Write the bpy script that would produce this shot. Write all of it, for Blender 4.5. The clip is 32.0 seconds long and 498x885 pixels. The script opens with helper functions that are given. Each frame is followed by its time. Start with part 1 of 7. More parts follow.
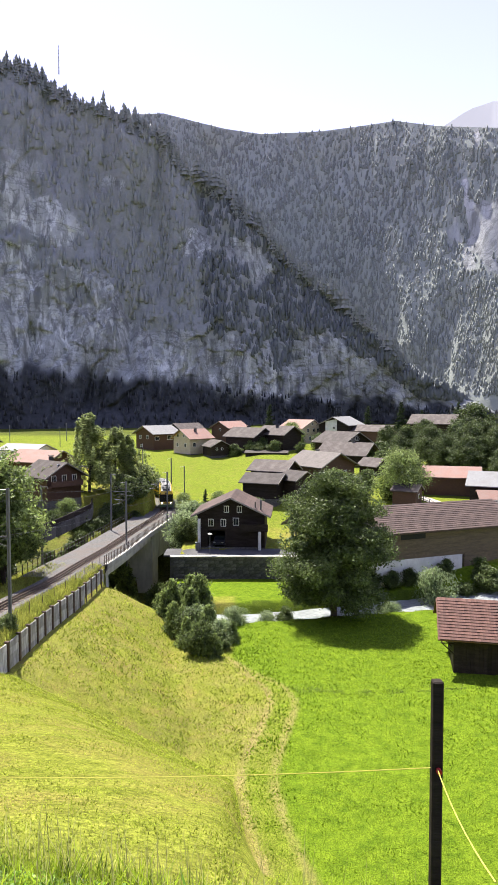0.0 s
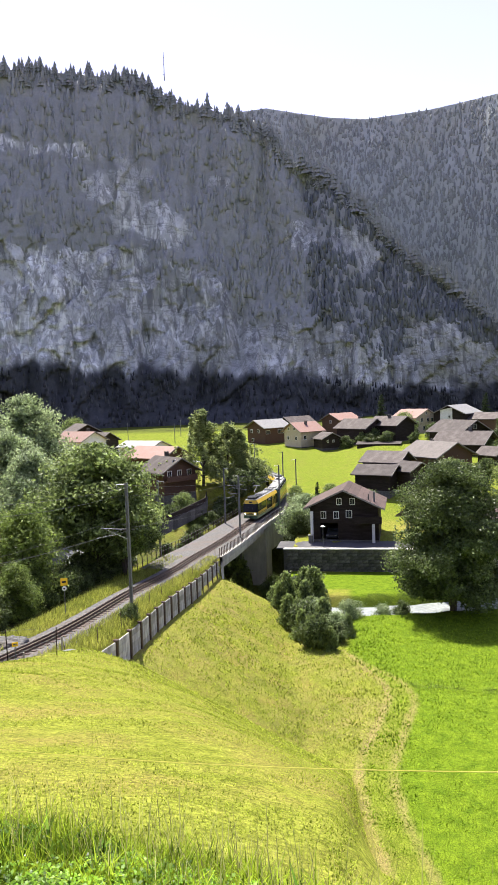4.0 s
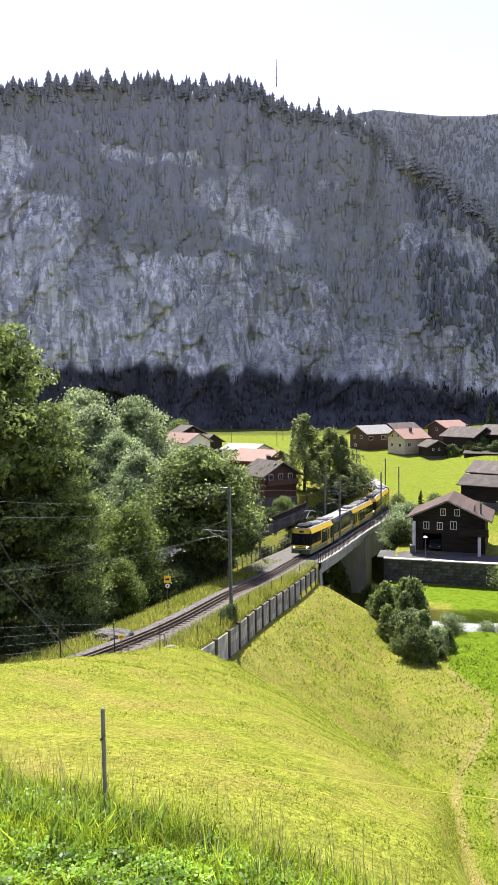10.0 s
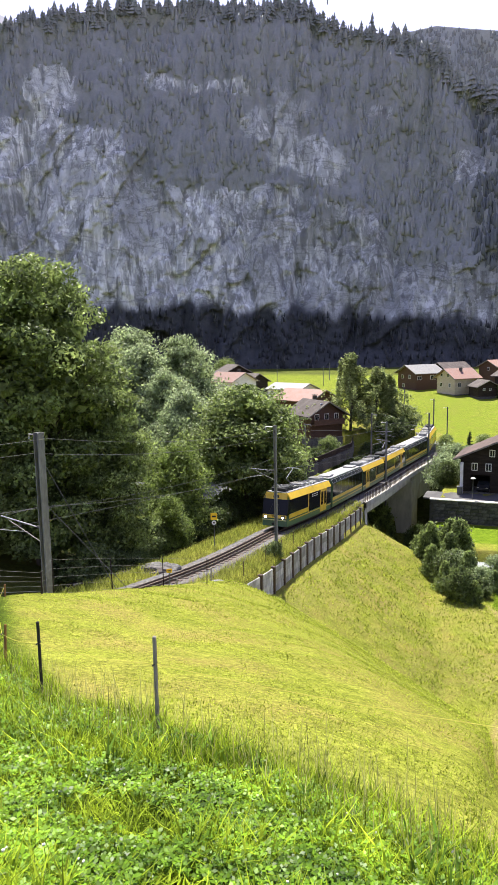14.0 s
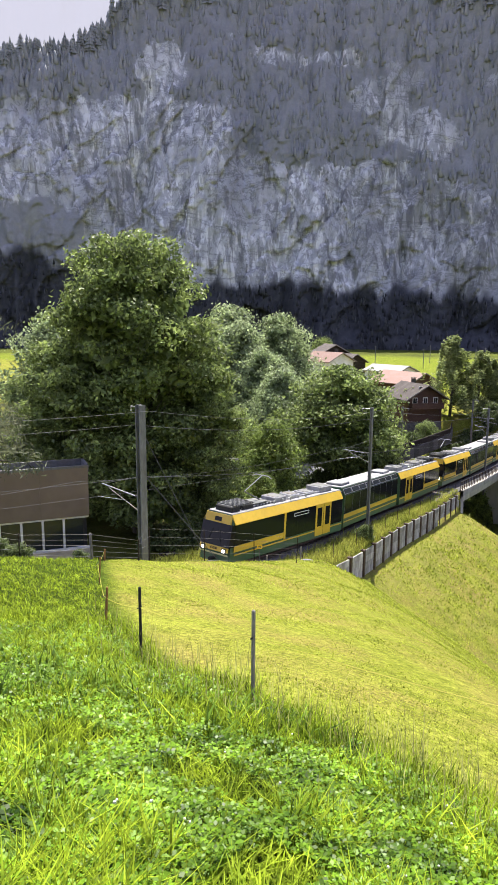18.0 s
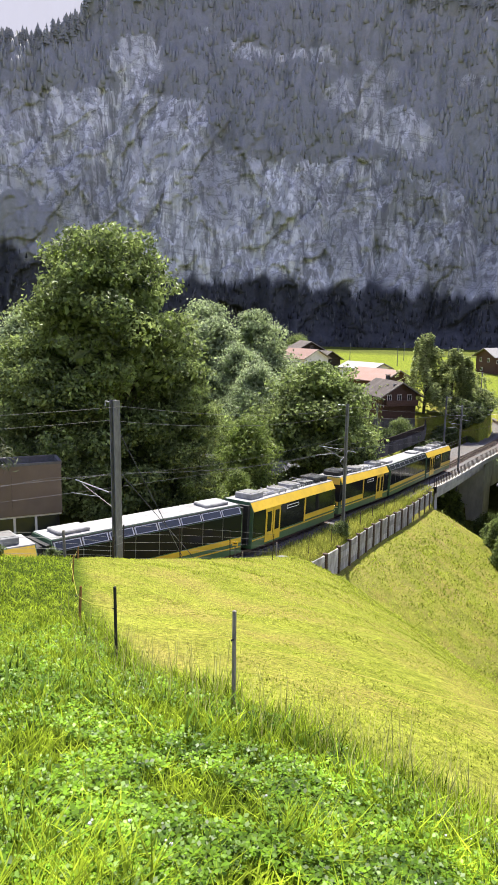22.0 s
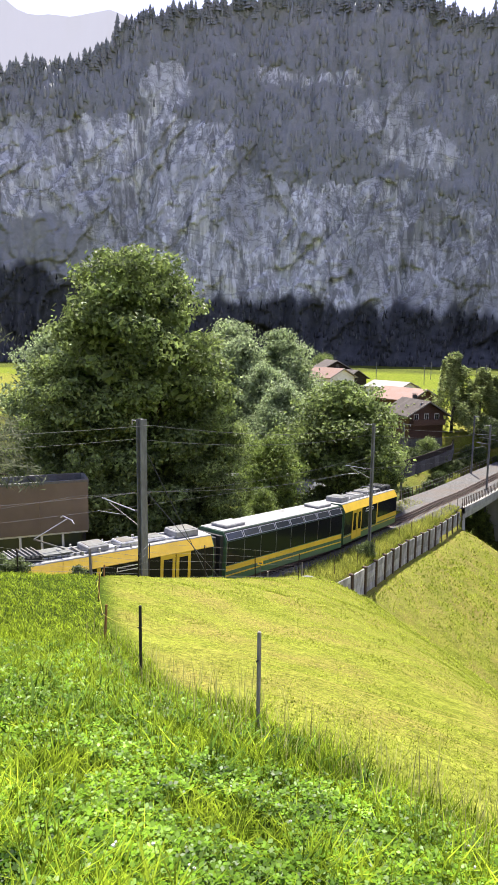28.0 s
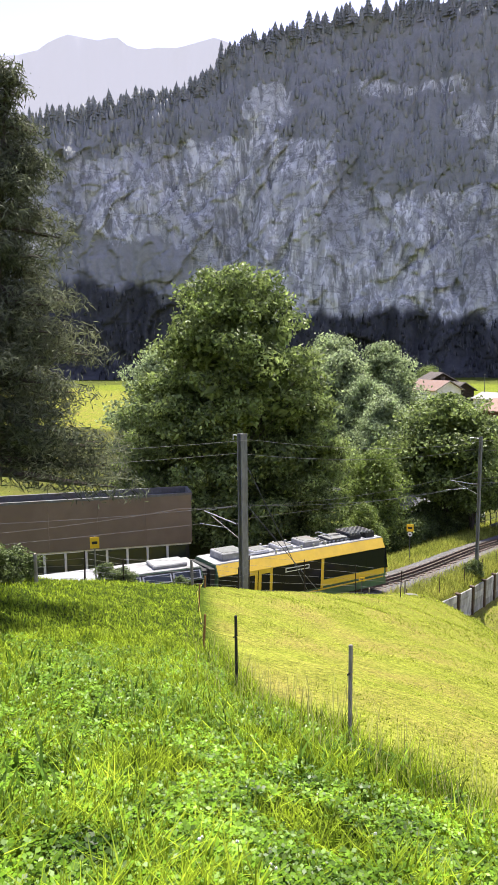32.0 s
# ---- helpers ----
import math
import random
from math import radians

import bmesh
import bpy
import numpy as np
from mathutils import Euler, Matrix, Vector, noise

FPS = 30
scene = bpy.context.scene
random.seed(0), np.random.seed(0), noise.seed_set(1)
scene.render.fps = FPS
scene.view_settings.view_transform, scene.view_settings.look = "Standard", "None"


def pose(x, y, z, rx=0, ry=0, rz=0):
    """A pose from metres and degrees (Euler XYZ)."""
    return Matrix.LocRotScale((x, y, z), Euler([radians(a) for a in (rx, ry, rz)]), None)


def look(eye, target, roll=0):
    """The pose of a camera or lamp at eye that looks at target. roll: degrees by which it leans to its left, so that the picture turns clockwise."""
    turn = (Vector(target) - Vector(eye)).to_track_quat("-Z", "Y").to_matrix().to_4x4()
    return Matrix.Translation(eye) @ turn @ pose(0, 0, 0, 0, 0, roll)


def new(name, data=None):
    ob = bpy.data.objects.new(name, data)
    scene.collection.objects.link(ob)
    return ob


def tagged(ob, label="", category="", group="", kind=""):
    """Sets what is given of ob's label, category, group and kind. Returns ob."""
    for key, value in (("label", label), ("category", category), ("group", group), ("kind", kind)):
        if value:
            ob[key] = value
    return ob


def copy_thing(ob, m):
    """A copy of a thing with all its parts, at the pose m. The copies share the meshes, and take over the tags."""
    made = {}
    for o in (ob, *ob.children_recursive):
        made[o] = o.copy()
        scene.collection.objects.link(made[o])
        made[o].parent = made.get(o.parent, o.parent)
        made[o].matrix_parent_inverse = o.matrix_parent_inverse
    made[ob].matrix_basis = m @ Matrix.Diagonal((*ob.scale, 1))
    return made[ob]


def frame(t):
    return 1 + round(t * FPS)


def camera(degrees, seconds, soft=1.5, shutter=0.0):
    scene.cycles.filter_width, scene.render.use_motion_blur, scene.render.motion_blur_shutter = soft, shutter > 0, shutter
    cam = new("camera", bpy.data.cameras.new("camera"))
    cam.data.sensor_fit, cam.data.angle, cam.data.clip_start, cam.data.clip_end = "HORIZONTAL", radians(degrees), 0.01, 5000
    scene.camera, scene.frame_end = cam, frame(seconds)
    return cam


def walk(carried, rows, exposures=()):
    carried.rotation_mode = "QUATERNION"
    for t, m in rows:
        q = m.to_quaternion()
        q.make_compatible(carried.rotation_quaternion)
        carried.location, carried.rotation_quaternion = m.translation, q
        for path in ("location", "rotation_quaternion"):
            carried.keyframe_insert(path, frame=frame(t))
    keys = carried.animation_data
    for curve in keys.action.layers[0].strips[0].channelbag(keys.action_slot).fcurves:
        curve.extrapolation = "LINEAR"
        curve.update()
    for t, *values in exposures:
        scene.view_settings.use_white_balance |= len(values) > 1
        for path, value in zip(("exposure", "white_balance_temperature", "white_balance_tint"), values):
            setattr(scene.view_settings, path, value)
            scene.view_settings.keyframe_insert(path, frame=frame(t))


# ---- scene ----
EXPOSURE = 1.40
cam = camera(40.32, 32.0)
walk(cam, [
    (0.0, pose(0.000, 0.000, -0.000, 86.60, 0.00, 0.00)),
    (0.5, pose(0.051, 0.164, -0.095, 86.83, 0.22, 1.01)),
    (1.0, pose(0.064, 0.223, -0.132, 86.91, 0.40, 1.96)),
    (1.5, pose(0.053, 0.222, -0.128, 86.81, 0.64, 3.18)),
    (2.0, pose(0.062, 0.210, -0.134, 86.72, 0.86, 4.51)),
    (2.5, pose(0.058, 0.223, -0.111, 86.58, 1.05, 5.88)),
    (3.0, pose(0.052, 0.231, -0.102, 86.32, 1.32, 7.33)),
    (3.5, pose(0.062, 0.226, -0.121, 86.07, 1.71, 8.55)),
    (5.5, pose(0.019, 0.046, -0.012, 87.10, 1.94, 10.46)),
    (6.0, pose(0.052, -0.024, 0.038, 87.37, 1.47, 11.45)),
    (6.5, pose(0.064, -0.075, 0.068, 87.52, 1.23, 12.76)),
    (7.0, pose(0.050, -0.079, 0.073, 87.49, 1.24, 13.89)),
    (7.5, pose(0.041, -0.076, 0.080, 87.49, 1.31, 14.83)),
    (8.0, pose(0.065, -0.132, 0.105, 87.45, 1.36, 15.78)),
    (8.5, pose(0.072, -0.153, 0.112, 87.34, 1.40, 16.72)),
    (9.0, pose(0.077, -0.156, 0.119, 87.13, 1.33, 17.33)),
    (9.5, pose(0.075, -0.168, 0.122, 86.95, 1.12, 17.64)),
    (10.0, pose(0.076, -0.159, 0.121, 86.70, 0.93, 17.91)),
    (10.5, pose(0.074, -0.148, 0.112, 86.26, 0.91, 18.40)),
    (11.0, pose(0.074, -0.140, 0.108, 85.64, 1.01, 19.03)),
    (11.5, pose(0.054, -0.117, 0.098, 84.73, 0.92, 19.46)),
    (12.0, pose(0.052, -0.120, 0.079, 83.45, 0.78, 19.78)),
    (12.5, pose(0.050, -0.135, 0.091, 82.25, 0.72, 20.20)),
    (13.0, pose(0.047, -0.122, 0.085, 81.72, 0.96, 20.65)),
    (13.5, pose(0.036, -0.125, 0.090, 81.69, 1.02, 21.08)),
    (14.0, pose(0.036, -0.132, 0.091, 81.68, 1.01, 21.77)),
    (14.5, pose(0.037, -0.165, 0.113, 81.41, 0.73, 22.67)),
    (16.5, pose(-0.050, -0.161, 0.088, 80.18, -0.26, 25.90)),
    (17.0, pose(-0.075, -0.144, 0.074, 80.11, -0.39, 27.24)),
    (17.5, pose(-0.098, -0.145, 0.073, 80.03, -0.37, 28.61)),
    (18.0, pose(-0.104, -0.157, 0.074, 79.97, -0.32, 29.91)),
    (18.5, pose(-0.118, -0.145, 0.061, 79.92, -0.39, 30.36)),
    (19.0, pose(-0.105, -0.176, 0.075, 79.83, -0.79, 29.94)),
    (19.5, pose(-0.165, -0.148, 0.068, 79.61, -1.23, 29.05)),
    (20.0, pose(-0.247, -0.073, 0.040, 79.38, -1.45, 28.35)),
    (20.5, pose(-0.294, -0.002, 0.010, 79.17, -1.54, 28.14)),
    (21.0, pose(-0.284, 0.007, 0.013, 79.15, -1.51, 28.20)),
    (21.5, pose(-0.282, 0.030, 0.002, 79.26, -1.24, 28.13)),
    (22.0, pose(-0.276, 0.025, 0.006, 79.70, -0.83, 27.84)),
    (22.5, pose(-0.272, 0.018, 0.016, 80.26, -0.21, 27.79)),
    (23.0, pose(-0.267, 0.023, 0.017, 80.56, 0.28, 28.04)),
    (23.5, pose(-0.260, 0.037, 0.013, 80.72, 0.47, 28.39)),
    (24.0, pose(-0.248, 0.019, 0.033, 81.00, 0.38, 28.61)),
    (24.5, pose(-0.241, -0.019, 0.046, 81.41, 0.35, 28.72)),
    (25.0, pose(-0.258, -0.012, 0.034, 81.67, 0.37, 28.91)),
    (25.5, pose(-0.269, 0.016, 0.018, 81.58, 0.27, 29.19)),
    (27.5, pose(-0.277, 0.023, 0.017, 81.16, -0.57, 29.54)),
    (28.0, pose(-0.268, 0.013, 0.021, 81.26, -0.67, 30.01)),
    (28.5, pose(-0.274, 0.008, 0.029, 81.23, -0.80, 30.96)),
    (29.0, pose(-0.291, 0.018, 0.020, 81.35, -0.65, 32.17)),
    (29.5, pose(-0.286, 0.017, 0.027, 81.67, -0.35, 33.50)),
    (30.0, pose(-0.193, -0.014, 0.037, 81.97, 0.05, 35.01)),
    (30.5, pose(-0.126, -0.013, 0.026, 82.13, 0.41, 36.75)),
    (31.0, pose(-0.119, -0.022, 0.021, 82.22, 0.60, 38.52)),
    (31.5, pose(-0.121, -0.022, 0.035, 82.25, 0.75, 39.54)),
    (32.0, pose(-0.115, -0.036, 0.030, 82.48, 0.62, 38.51)),
], exposures=[(0, EXPOSURE), (32, EXPOSURE)])

# ---- world and sun ----
SUN_AZ, SUN_EL = 26.0, 61.0
world = bpy.data.worlds.new("sky")
scene.world = world
world.use_nodes = True
_wn = world.node_tree
_sky = _wn.nodes.new("ShaderNodeTexSky")
_sky.sky_type, _sky.sun_disc = "NISHITA", False
_sky.sun_elevation, _sky.sun_rotation = radians(SUN_EL), radians(-SUN_AZ)
_sky.altitude, _sky.air_density, _sky.dust_density, _sky.ozone_density = 800, 1.0, 0.4, 0.8
_tint = _wn.nodes.new("ShaderNodeMix")
_tint.data_type, _tint.blend_type = "RGBA", "MULTIPLY"
_tint.inputs["Factor"].default_value = 1.0
_tint.inputs["B"].default_value = (1.23, 0.855, 0.90, 1)
_wn.links.new(_sky.outputs[0], _tint.inputs["A"])
_wn.links.new(_tint.outputs["Result"], _wn.nodes["Background"].inputs[0])
_wn.nodes["Background"].inputs[1].default_value = 0.148
sun = new("sun", bpy.data.lights.new("sun", "SUN"))
sun.data.energy, sun.data.angle, sun.data.color = 4.7, radians(0.55), (1.0, 0.95, 0.86)
_sd = Vector((-math.sin(radians(SUN_AZ)) * math.cos(radians(SUN_EL)),
              math.cos(radians(SUN_AZ)) * math.cos(radians(SUN_EL)), math.sin(radians(SUN_EL))))
sun.matrix_world = look(_sd * 100, (0, 0, 0))


# ---- materials ----
def mat(name, c1, c2, scale=4.0, rough=0.8, bump=0.2, metal=0.0, c3=None, scale3=0.6, stretch=(1, 1, 1),
        vary=0.0, translucent=0.0, spec=0.3, emit=0.0, amount3=0.5):
    """Two-colour grain (scale), a third colour in larger patches (scale3), fine relief, brightness varied from piece to piece."""
    m = bpy.data.materials.new(name)
    m.use_nodes = True
    nt = m.node_tree
    nd, ln = nt.nodes, nt.links
    b = nd["Principled BSDF"]
    tc = nd.new("ShaderNodeTexCoord")
    mp = nd.new("ShaderNodeMapping")
    mp.inputs["Scale"].default_value = stretch
    ln.new(tc.outputs["Object"], mp.inputs[0])
    n1 = nd.new("ShaderNodeTexNoise")
    n1.inputs["Scale"].default_value, n1.inputs["Detail"].default_value, n1.inputs["Roughness"].default_value = scale, 6, 0.65
    ln.new(mp.outputs[0], n1.inputs["Vector"])
    r1 = nd.new("ShaderNodeValToRGB")
    r1.color_ramp.elements[0].position, r1.color_ramp.elements[1].position = 0.32, 0.68
    r1.color_ramp.elements[0].color, r1.color_ramp.elements[1].color = (*c1, 1), (*c2, 1)
    ln.new(n1.outputs[0], r1.inputs[0])
    col = r1.outputs[0]
    if c3:
        n3 = nd.new("ShaderNodeTexNoise")
        n3.inputs["Scale"].default_value, n3.inputs["Detail"].default_value = scale3, 5
        ln.new(mp.outputs[0], n3.inputs["Vector"])
        r3 = nd.new("ShaderNodeValToRGB")
        r3.color_ramp.elements[0].position, r3.color_ramp.elements[1].position = 0.45, 0.68
        r3.color_ramp.elements[0].color, r3.color_ramp.elements[1].color = (0, 0, 0, 1), (amount3, amount3, amount3, 1)
        ln.new(n3.outputs[0], r3.inputs[0])
        mx = nd.new("ShaderNodeMix")
        mx.data_type = "RGBA"
        ln.new(r3.outputs[0], mx.inputs["Factor"])
        ln.new(col, mx.inputs["A"])
        mx.inputs["B"].default_value = (*c3, 1)
        col = mx.outputs["Result"]
    if vary:
        oi = nd.new("ShaderNodeObjectInfo")
        mr = nd.new("ShaderNodeMapRange")
        mr.inputs["To Min"].default_value, mr.inputs["To Max"].default_value = 1 - vary, 1 + vary
        ln.new(oi.outputs["Random"], mr.inputs["Value"])
        hs = nd.new("ShaderNodeHueSaturation")
        ln.new(mr.outputs[0], hs.inputs["Value"])
        ln.new(col, hs.inputs["Color"])
        col = hs.outputs[0]
    ln.new(col, b.inputs["Base Color"])
    b.inputs["Roughness"].default_value, b.inputs["Metallic"].default_value = rough, metal
    b.inputs["Specular IOR Level"].default_value = spec
    if bump:
        bp = nd.new("ShaderNodeBump")
        bp.inputs["Strength"].default_value, bp.inputs["Distance"].default_value = bump, 0.05
        ln.new(n1.outputs[0], bp.inputs["Height"])
        ln.new(bp.outputs[0], b.inputs["Normal"])
    if emit:
        ln.new(col, b.inputs["Emission Color"])
        b.inputs["Emission Strength"].default_value = emit
    if translucent:
        tr = nd.new("ShaderNodeBsdfTranslucent")
        ln.new(col, tr.inputs[0])
        ms = nd.new("ShaderNodeMixShader")
        ms.inputs[0].default_value = translucent
        ln.new(b.outputs[0], ms.inputs[1])
        ln.new(tr.outputs[0], ms.inputs[2])
        ln.new(ms.outputs[0], nd["Material Output"].inputs[0])
    return m


def leaf_mat(name, c1, c2, translucent=0.45, scale=0.5):
    """Leaves: each one varies, patches over the crown."""
    m = mat(name, c1, c2, scale=scale, rough=0.6, bump=0, translucent=translucent, spec=0.07)
    nt = m.node_tree
    geo = nt.nodes.new("ShaderNodeNewGeometry")
    mr = nt.nodes.new("ShaderNodeMapRange")
    mr.inputs["To Min"].default_value, mr.inputs["To Max"].default_value = 0.45, 1.55
    nt.links.new(geo.outputs["Random Per Island"], mr.inputs["Value"])
    hs = nt.nodes.new("ShaderNodeHueSaturation")
    nt.links.new(mr.outputs[0], hs.inputs["Value"])
    b = nt.nodes["Principled BSDF"]
    col = b.inputs["Base Color"].links[0].from_socket
    nt.links.new(col, hs.inputs["Color"])
    nt.links.new(hs.outputs[0], b.inputs["Base Color"])
    for n in nt.nodes:
        if n.type == "BSDF_TRANSLUCENT":
            nt.links.new(hs.outputs[0], n.inputs[0])
    return m


def glass_mat(name, tint, rough=0.08):
    m = bpy.data.materials.new(name)
    m.use_nodes = True
    b = m.node_tree.nodes["Principled BSDF"]
    b.inputs["Base Color"].default_value = (*tint, 1)
    b.inputs["Roughness"].default_value, b.inputs["Specular IOR Level"].default_value = rough, 0.6
    n = m.node_tree.nodes.new("ShaderNodeTexNoise")
    n.inputs["Scale"].default_value = 0.8
    bp = m.node_tree.nodes.new("ShaderNodeBump")
    bp.inputs["Strength"].default_value = 0.03
    m.node_tree.links.new(n.outputs[0], bp.inputs["Height"])
    m.node_tree.links.new(bp.outputs[0], b.inputs["Normal"])
    return m


M_WOOD_DARK = mat("dark_timber", (0.014, 0.010, 0.008), (0.036, 0.026, 0.020), 3, 0.75, 0.3, stretch=(1, 1, 6), vary=0.25, c3=(0.055, 0.042, 0.033), spec=0.15)
M_WOOD_BROWN = mat("brown_timber", (0.060, 0.032, 0.020), (0.12, 0.064, 0.038), 3, 0.7, 0.3, stretch=(1, 1, 6), vary=0.15, c3=(0.07, 0.04, 0.03))
M_WOOD_GREY = mat("weathered_timber", (0.14, 0.125, 0.105), (0.32, 0.29, 0.25), 8, 0.85, 0.5, stretch=(5, 5, 0.7), vary=0.2)
M_WOOD_TAN = mat("tan_timber", (0.11, 0.082, 0.05), (0.18, 0.135, 0.085), 3, 0.75, 0.25, stretch=(1, 1, 6), vary=0.1, c3=(0.07, 0.055, 0.04))
M_WHITE = mat("white_render", (0.62, 0.60, 0.56), (0.78, 0.77, 0.73), 1.5, 0.85, 0.15, c3=(0.45, 0.43, 0.40), scale3=0.4)
M_CREAM = mat("cream_render", (0.42, 0.35, 0.25), (0.52, 0.45, 0.33), 1.5, 0.85, 0.15)
M_TILE_RED = mat("red_tile", (0.088, 0.040, 0.030), (0.165, 0.080, 0.058), 6, 0.8, 0.3, vary=0.25, c3=(0.10, 0.08, 0.07), scale3=0.9)
M_TILE_PINK = mat("faded_tile", (0.19, 0.105, 0.08), (0.27, 0.16, 0.125), 5, 0.75, 0.3, vary=0.2, c3=(0.22, 0.165, 0.14), scale3=0.7)
M_TILE_DARK = mat("dark_tile", (0.036, 0.028, 0.025), (0.085, 0.067, 0.058), 6, 0.8, 0.3, vary=0.3, c3=(0.13, 0.113, 0.10), scale3=0.8)
M_TILE_PALE = mat("weathered_tile", (0.13, 0.11, 0.095), (0.21, 0.185, 0.165), 5, 0.8, 0.3, vary=0.2, c3=(0.10, 0.085, 0.075), scale3=0.8)
M_TILE_BROWN = mat("brown_tile", (0.040, 0.027, 0.023), (0.095, 0.062, 0.050), 6, 0.8, 0.3, vary=0.2, c3=(0.13, 0.085, 0.07), scale3=0.9)
M_SHEET = mat("pale_sheet_roof", (0.15, 0.15, 0.145), (0.24, 0.24, 0.225), 2, 0.6, 0.1, metal=0.0, vary=0.15, c3=(0.22, 0.20, 0.185))
M_SLATE = mat("grey_shingle", (0.13, 0.13, 0.13), (0.26, 0.26, 0.25), 6, 0.75, 0.4, vary=0.3, c3=(0.15, 0.14, 0.13))
M_CONCRETE = mat("concrete", (0.38, 0.36, 0.32), (0.54, 0.52, 0.46), 1.2, 0.9, 0.3, c3=(0.22, 0.20, 0.175), scale3=0.5, vary=0.12, stretch=(1, 1, 0.4))
M_WALL = mat("stained_concrete", (0.26, 0.245, 0.215), (0.55, 0.53, 0.48), 2.5, 0.9, 0.4, c3=(0.13, 0.12, 0.10), scale3=1.1, vary=0.25, stretch=(1, 1, 0.5), amount3=0.8)
M_STONE = mat("rough_stone", (0.05, 0.047, 0.043), (0.125, 0.118, 0.107), 4, 0.95, 0.6, vary=0.35)
M_BALLAST = mat("ballast", (0.038, 0.036, 0.034), (0.175, 0.17, 0.16), 4.5, 0.95, 1.0, c3=(0.13, 0.095, 0.07), scale3=0.35)
M_RAIL = mat("rusty_steel", (0.06, 0.042, 0.035), (0.12, 0.085, 0.07), 6, 0.55, 0.2, metal=0.6)
M_RAILTOP = mat("polished_steel", (0.45, 0.44, 0.43), (0.6, 0.59, 0.58), 6, 0.25, 0.05, metal=1.0)
M_STEEL = mat("grey_steel", (0.10, 0.105, 0.10), (0.17, 0.175, 0.17), 5, 0.6, 0.15, metal=0.3, c3=(0.12, 0.085, 0.06))
M_MAST = mat("weathered_mast", (0.12, 0.122, 0.118), (0.21, 0.21, 0.205), 5, 0.75, 0.25, c3=(0.06, 0.05, 0.042), stretch=(2, 2, 0.5))
M_WIRE = mat("wire", (0.07, 0.07, 0.07), (0.14, 0.14, 0.14), 3, 0.5, 0, metal=0.5)
M_BRIGHT = mat("bare_metal", (0.34, 0.34, 0.335), (0.48, 0.48, 0.47), 8, 0.4, 0.1, metal=0.6)
M_ASPHALT = mat("asphalt", (0.05, 0.05, 0.05), (0.095, 0.092, 0.09), 9, 0.9, 0.4, c3=(0.14, 0.135, 0.13), scale3=0.3)
M_BARK = mat("bark", (0.045, 0.035, 0.028), (0.12, 0.10, 0.08), 6, 0.9, 0.7, stretch=(3, 3, 0.6))
M_GLASS = glass_mat("window_glass", (0.02, 0.024, 0.028))
M_TYELLOW = mat("yellow_paint", (0.62, 0.40, 0.03), (0.72, 0.48, 0.045), 2, 0.35, 0.02, c3=(0.50, 0.33, 0.05), spec=0.5)
M_TGREEN = mat("green_paint", (0.045, 0.105, 0.050), (0.065, 0.14, 0.070), 2, 0.4, 0.02, c3=(0.09, 0.11, 0.08), spec=0.5)
M_TPALE = mat("pale_stripe_paint", (0.50, 0.50, 0.22), (0.60, 0.58, 0.30), 2, 0.4, 0.02, spec=0.5)
M_TBLACK = glass_mat("tinted_train_glass", (0.010, 0.010, 0.012), 0.10)
M_TBLACK.node_tree.nodes["Principled BSDF"].inputs["Specular IOR Level"].default_value = 0.14
M_TROOF = mat("train_roof", (0.20, 0.20, 0.20), (0.34, 0.34, 0.33), 3, 0.6, 0.1, c3=(0.12, 0.115, 0.11), scale3=1.2)
M_RUBBER = mat("black_rubber", (0.012, 0.012, 0.012), (0.03, 0.03, 0.03), 6, 0.7, 0.2)
M_LIGHT = mat("headlight", (1.0, 0.95, 0.8), (1.0, 0.97, 0.85), 3, 0.2, 0, emit=6.0)
M_SIGN = mat("yellow_sign", (0.75, 0.45, 0.02), (0.82, 0.52, 0.03), 3, 0.5, 0.03)
M_TAPE = mat("yellow_tape", (0.45, 0.40, 0.05), (0.58, 0.54, 0.12), 40, 0.6, 0.1)
M_LEAF = leaf_mat("broad_leaves", (0.020, 0.035, 0.012), (0.36, 0.45, 0.14), 0.47)
M_LEAF_DEEP = leaf_mat("deep_green_leaves", (0.032, 0.052, 0.018), (0.125, 0.16, 0.05), 0.33)
M_LEAF_MID = leaf_mat("shrub_leaves", (0.022, 0.037, 0.012), (0.19, 0.245, 0.075), 0.38)
M_LEAF_YEL = leaf_mat("pale_leaves", (0.09, 0.135, 0.03), (0.26, 0.33, 0.08), 0.45)
M_LEAF_GREY = leaf_mat("silvery_leaves", (0.070, 0.105, 0.048), (0.46, 0.55, 0.27), 0.5)
for _m in (M_LEAF, M_LEAF_MID, M_LEAF_DEEP, M_LEAF_GREY, M_LEAF_YEL):
    _b = _m.node_tree.nodes["Principled BSDF"]
    _b.inputs["Specular IOR Level"].default_value, _b.inputs["Roughness"].default_value = 0.24, 0.44
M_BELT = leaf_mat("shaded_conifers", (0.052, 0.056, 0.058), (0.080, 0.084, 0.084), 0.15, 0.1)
M_NEEDLE = leaf_mat("pine_needles", (0.035, 0.060, 0.024), (0.10, 0.125, 0.060), 0.35)
M_PINE = leaf_mat("brownish_pine_needles", (0.050, 0.063, 0.036), (0.18, 0.19, 0.115), 0.38)
M_LEAF_BIRCH = leaf_mat("birch_leaves", (0.13, 0.17, 0.06), (0.46, 0.51, 0.21), 0.55)
# haze put into the colour: mountain conifers paler than real foliage
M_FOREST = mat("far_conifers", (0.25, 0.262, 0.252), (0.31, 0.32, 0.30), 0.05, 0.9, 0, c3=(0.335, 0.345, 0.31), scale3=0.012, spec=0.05)
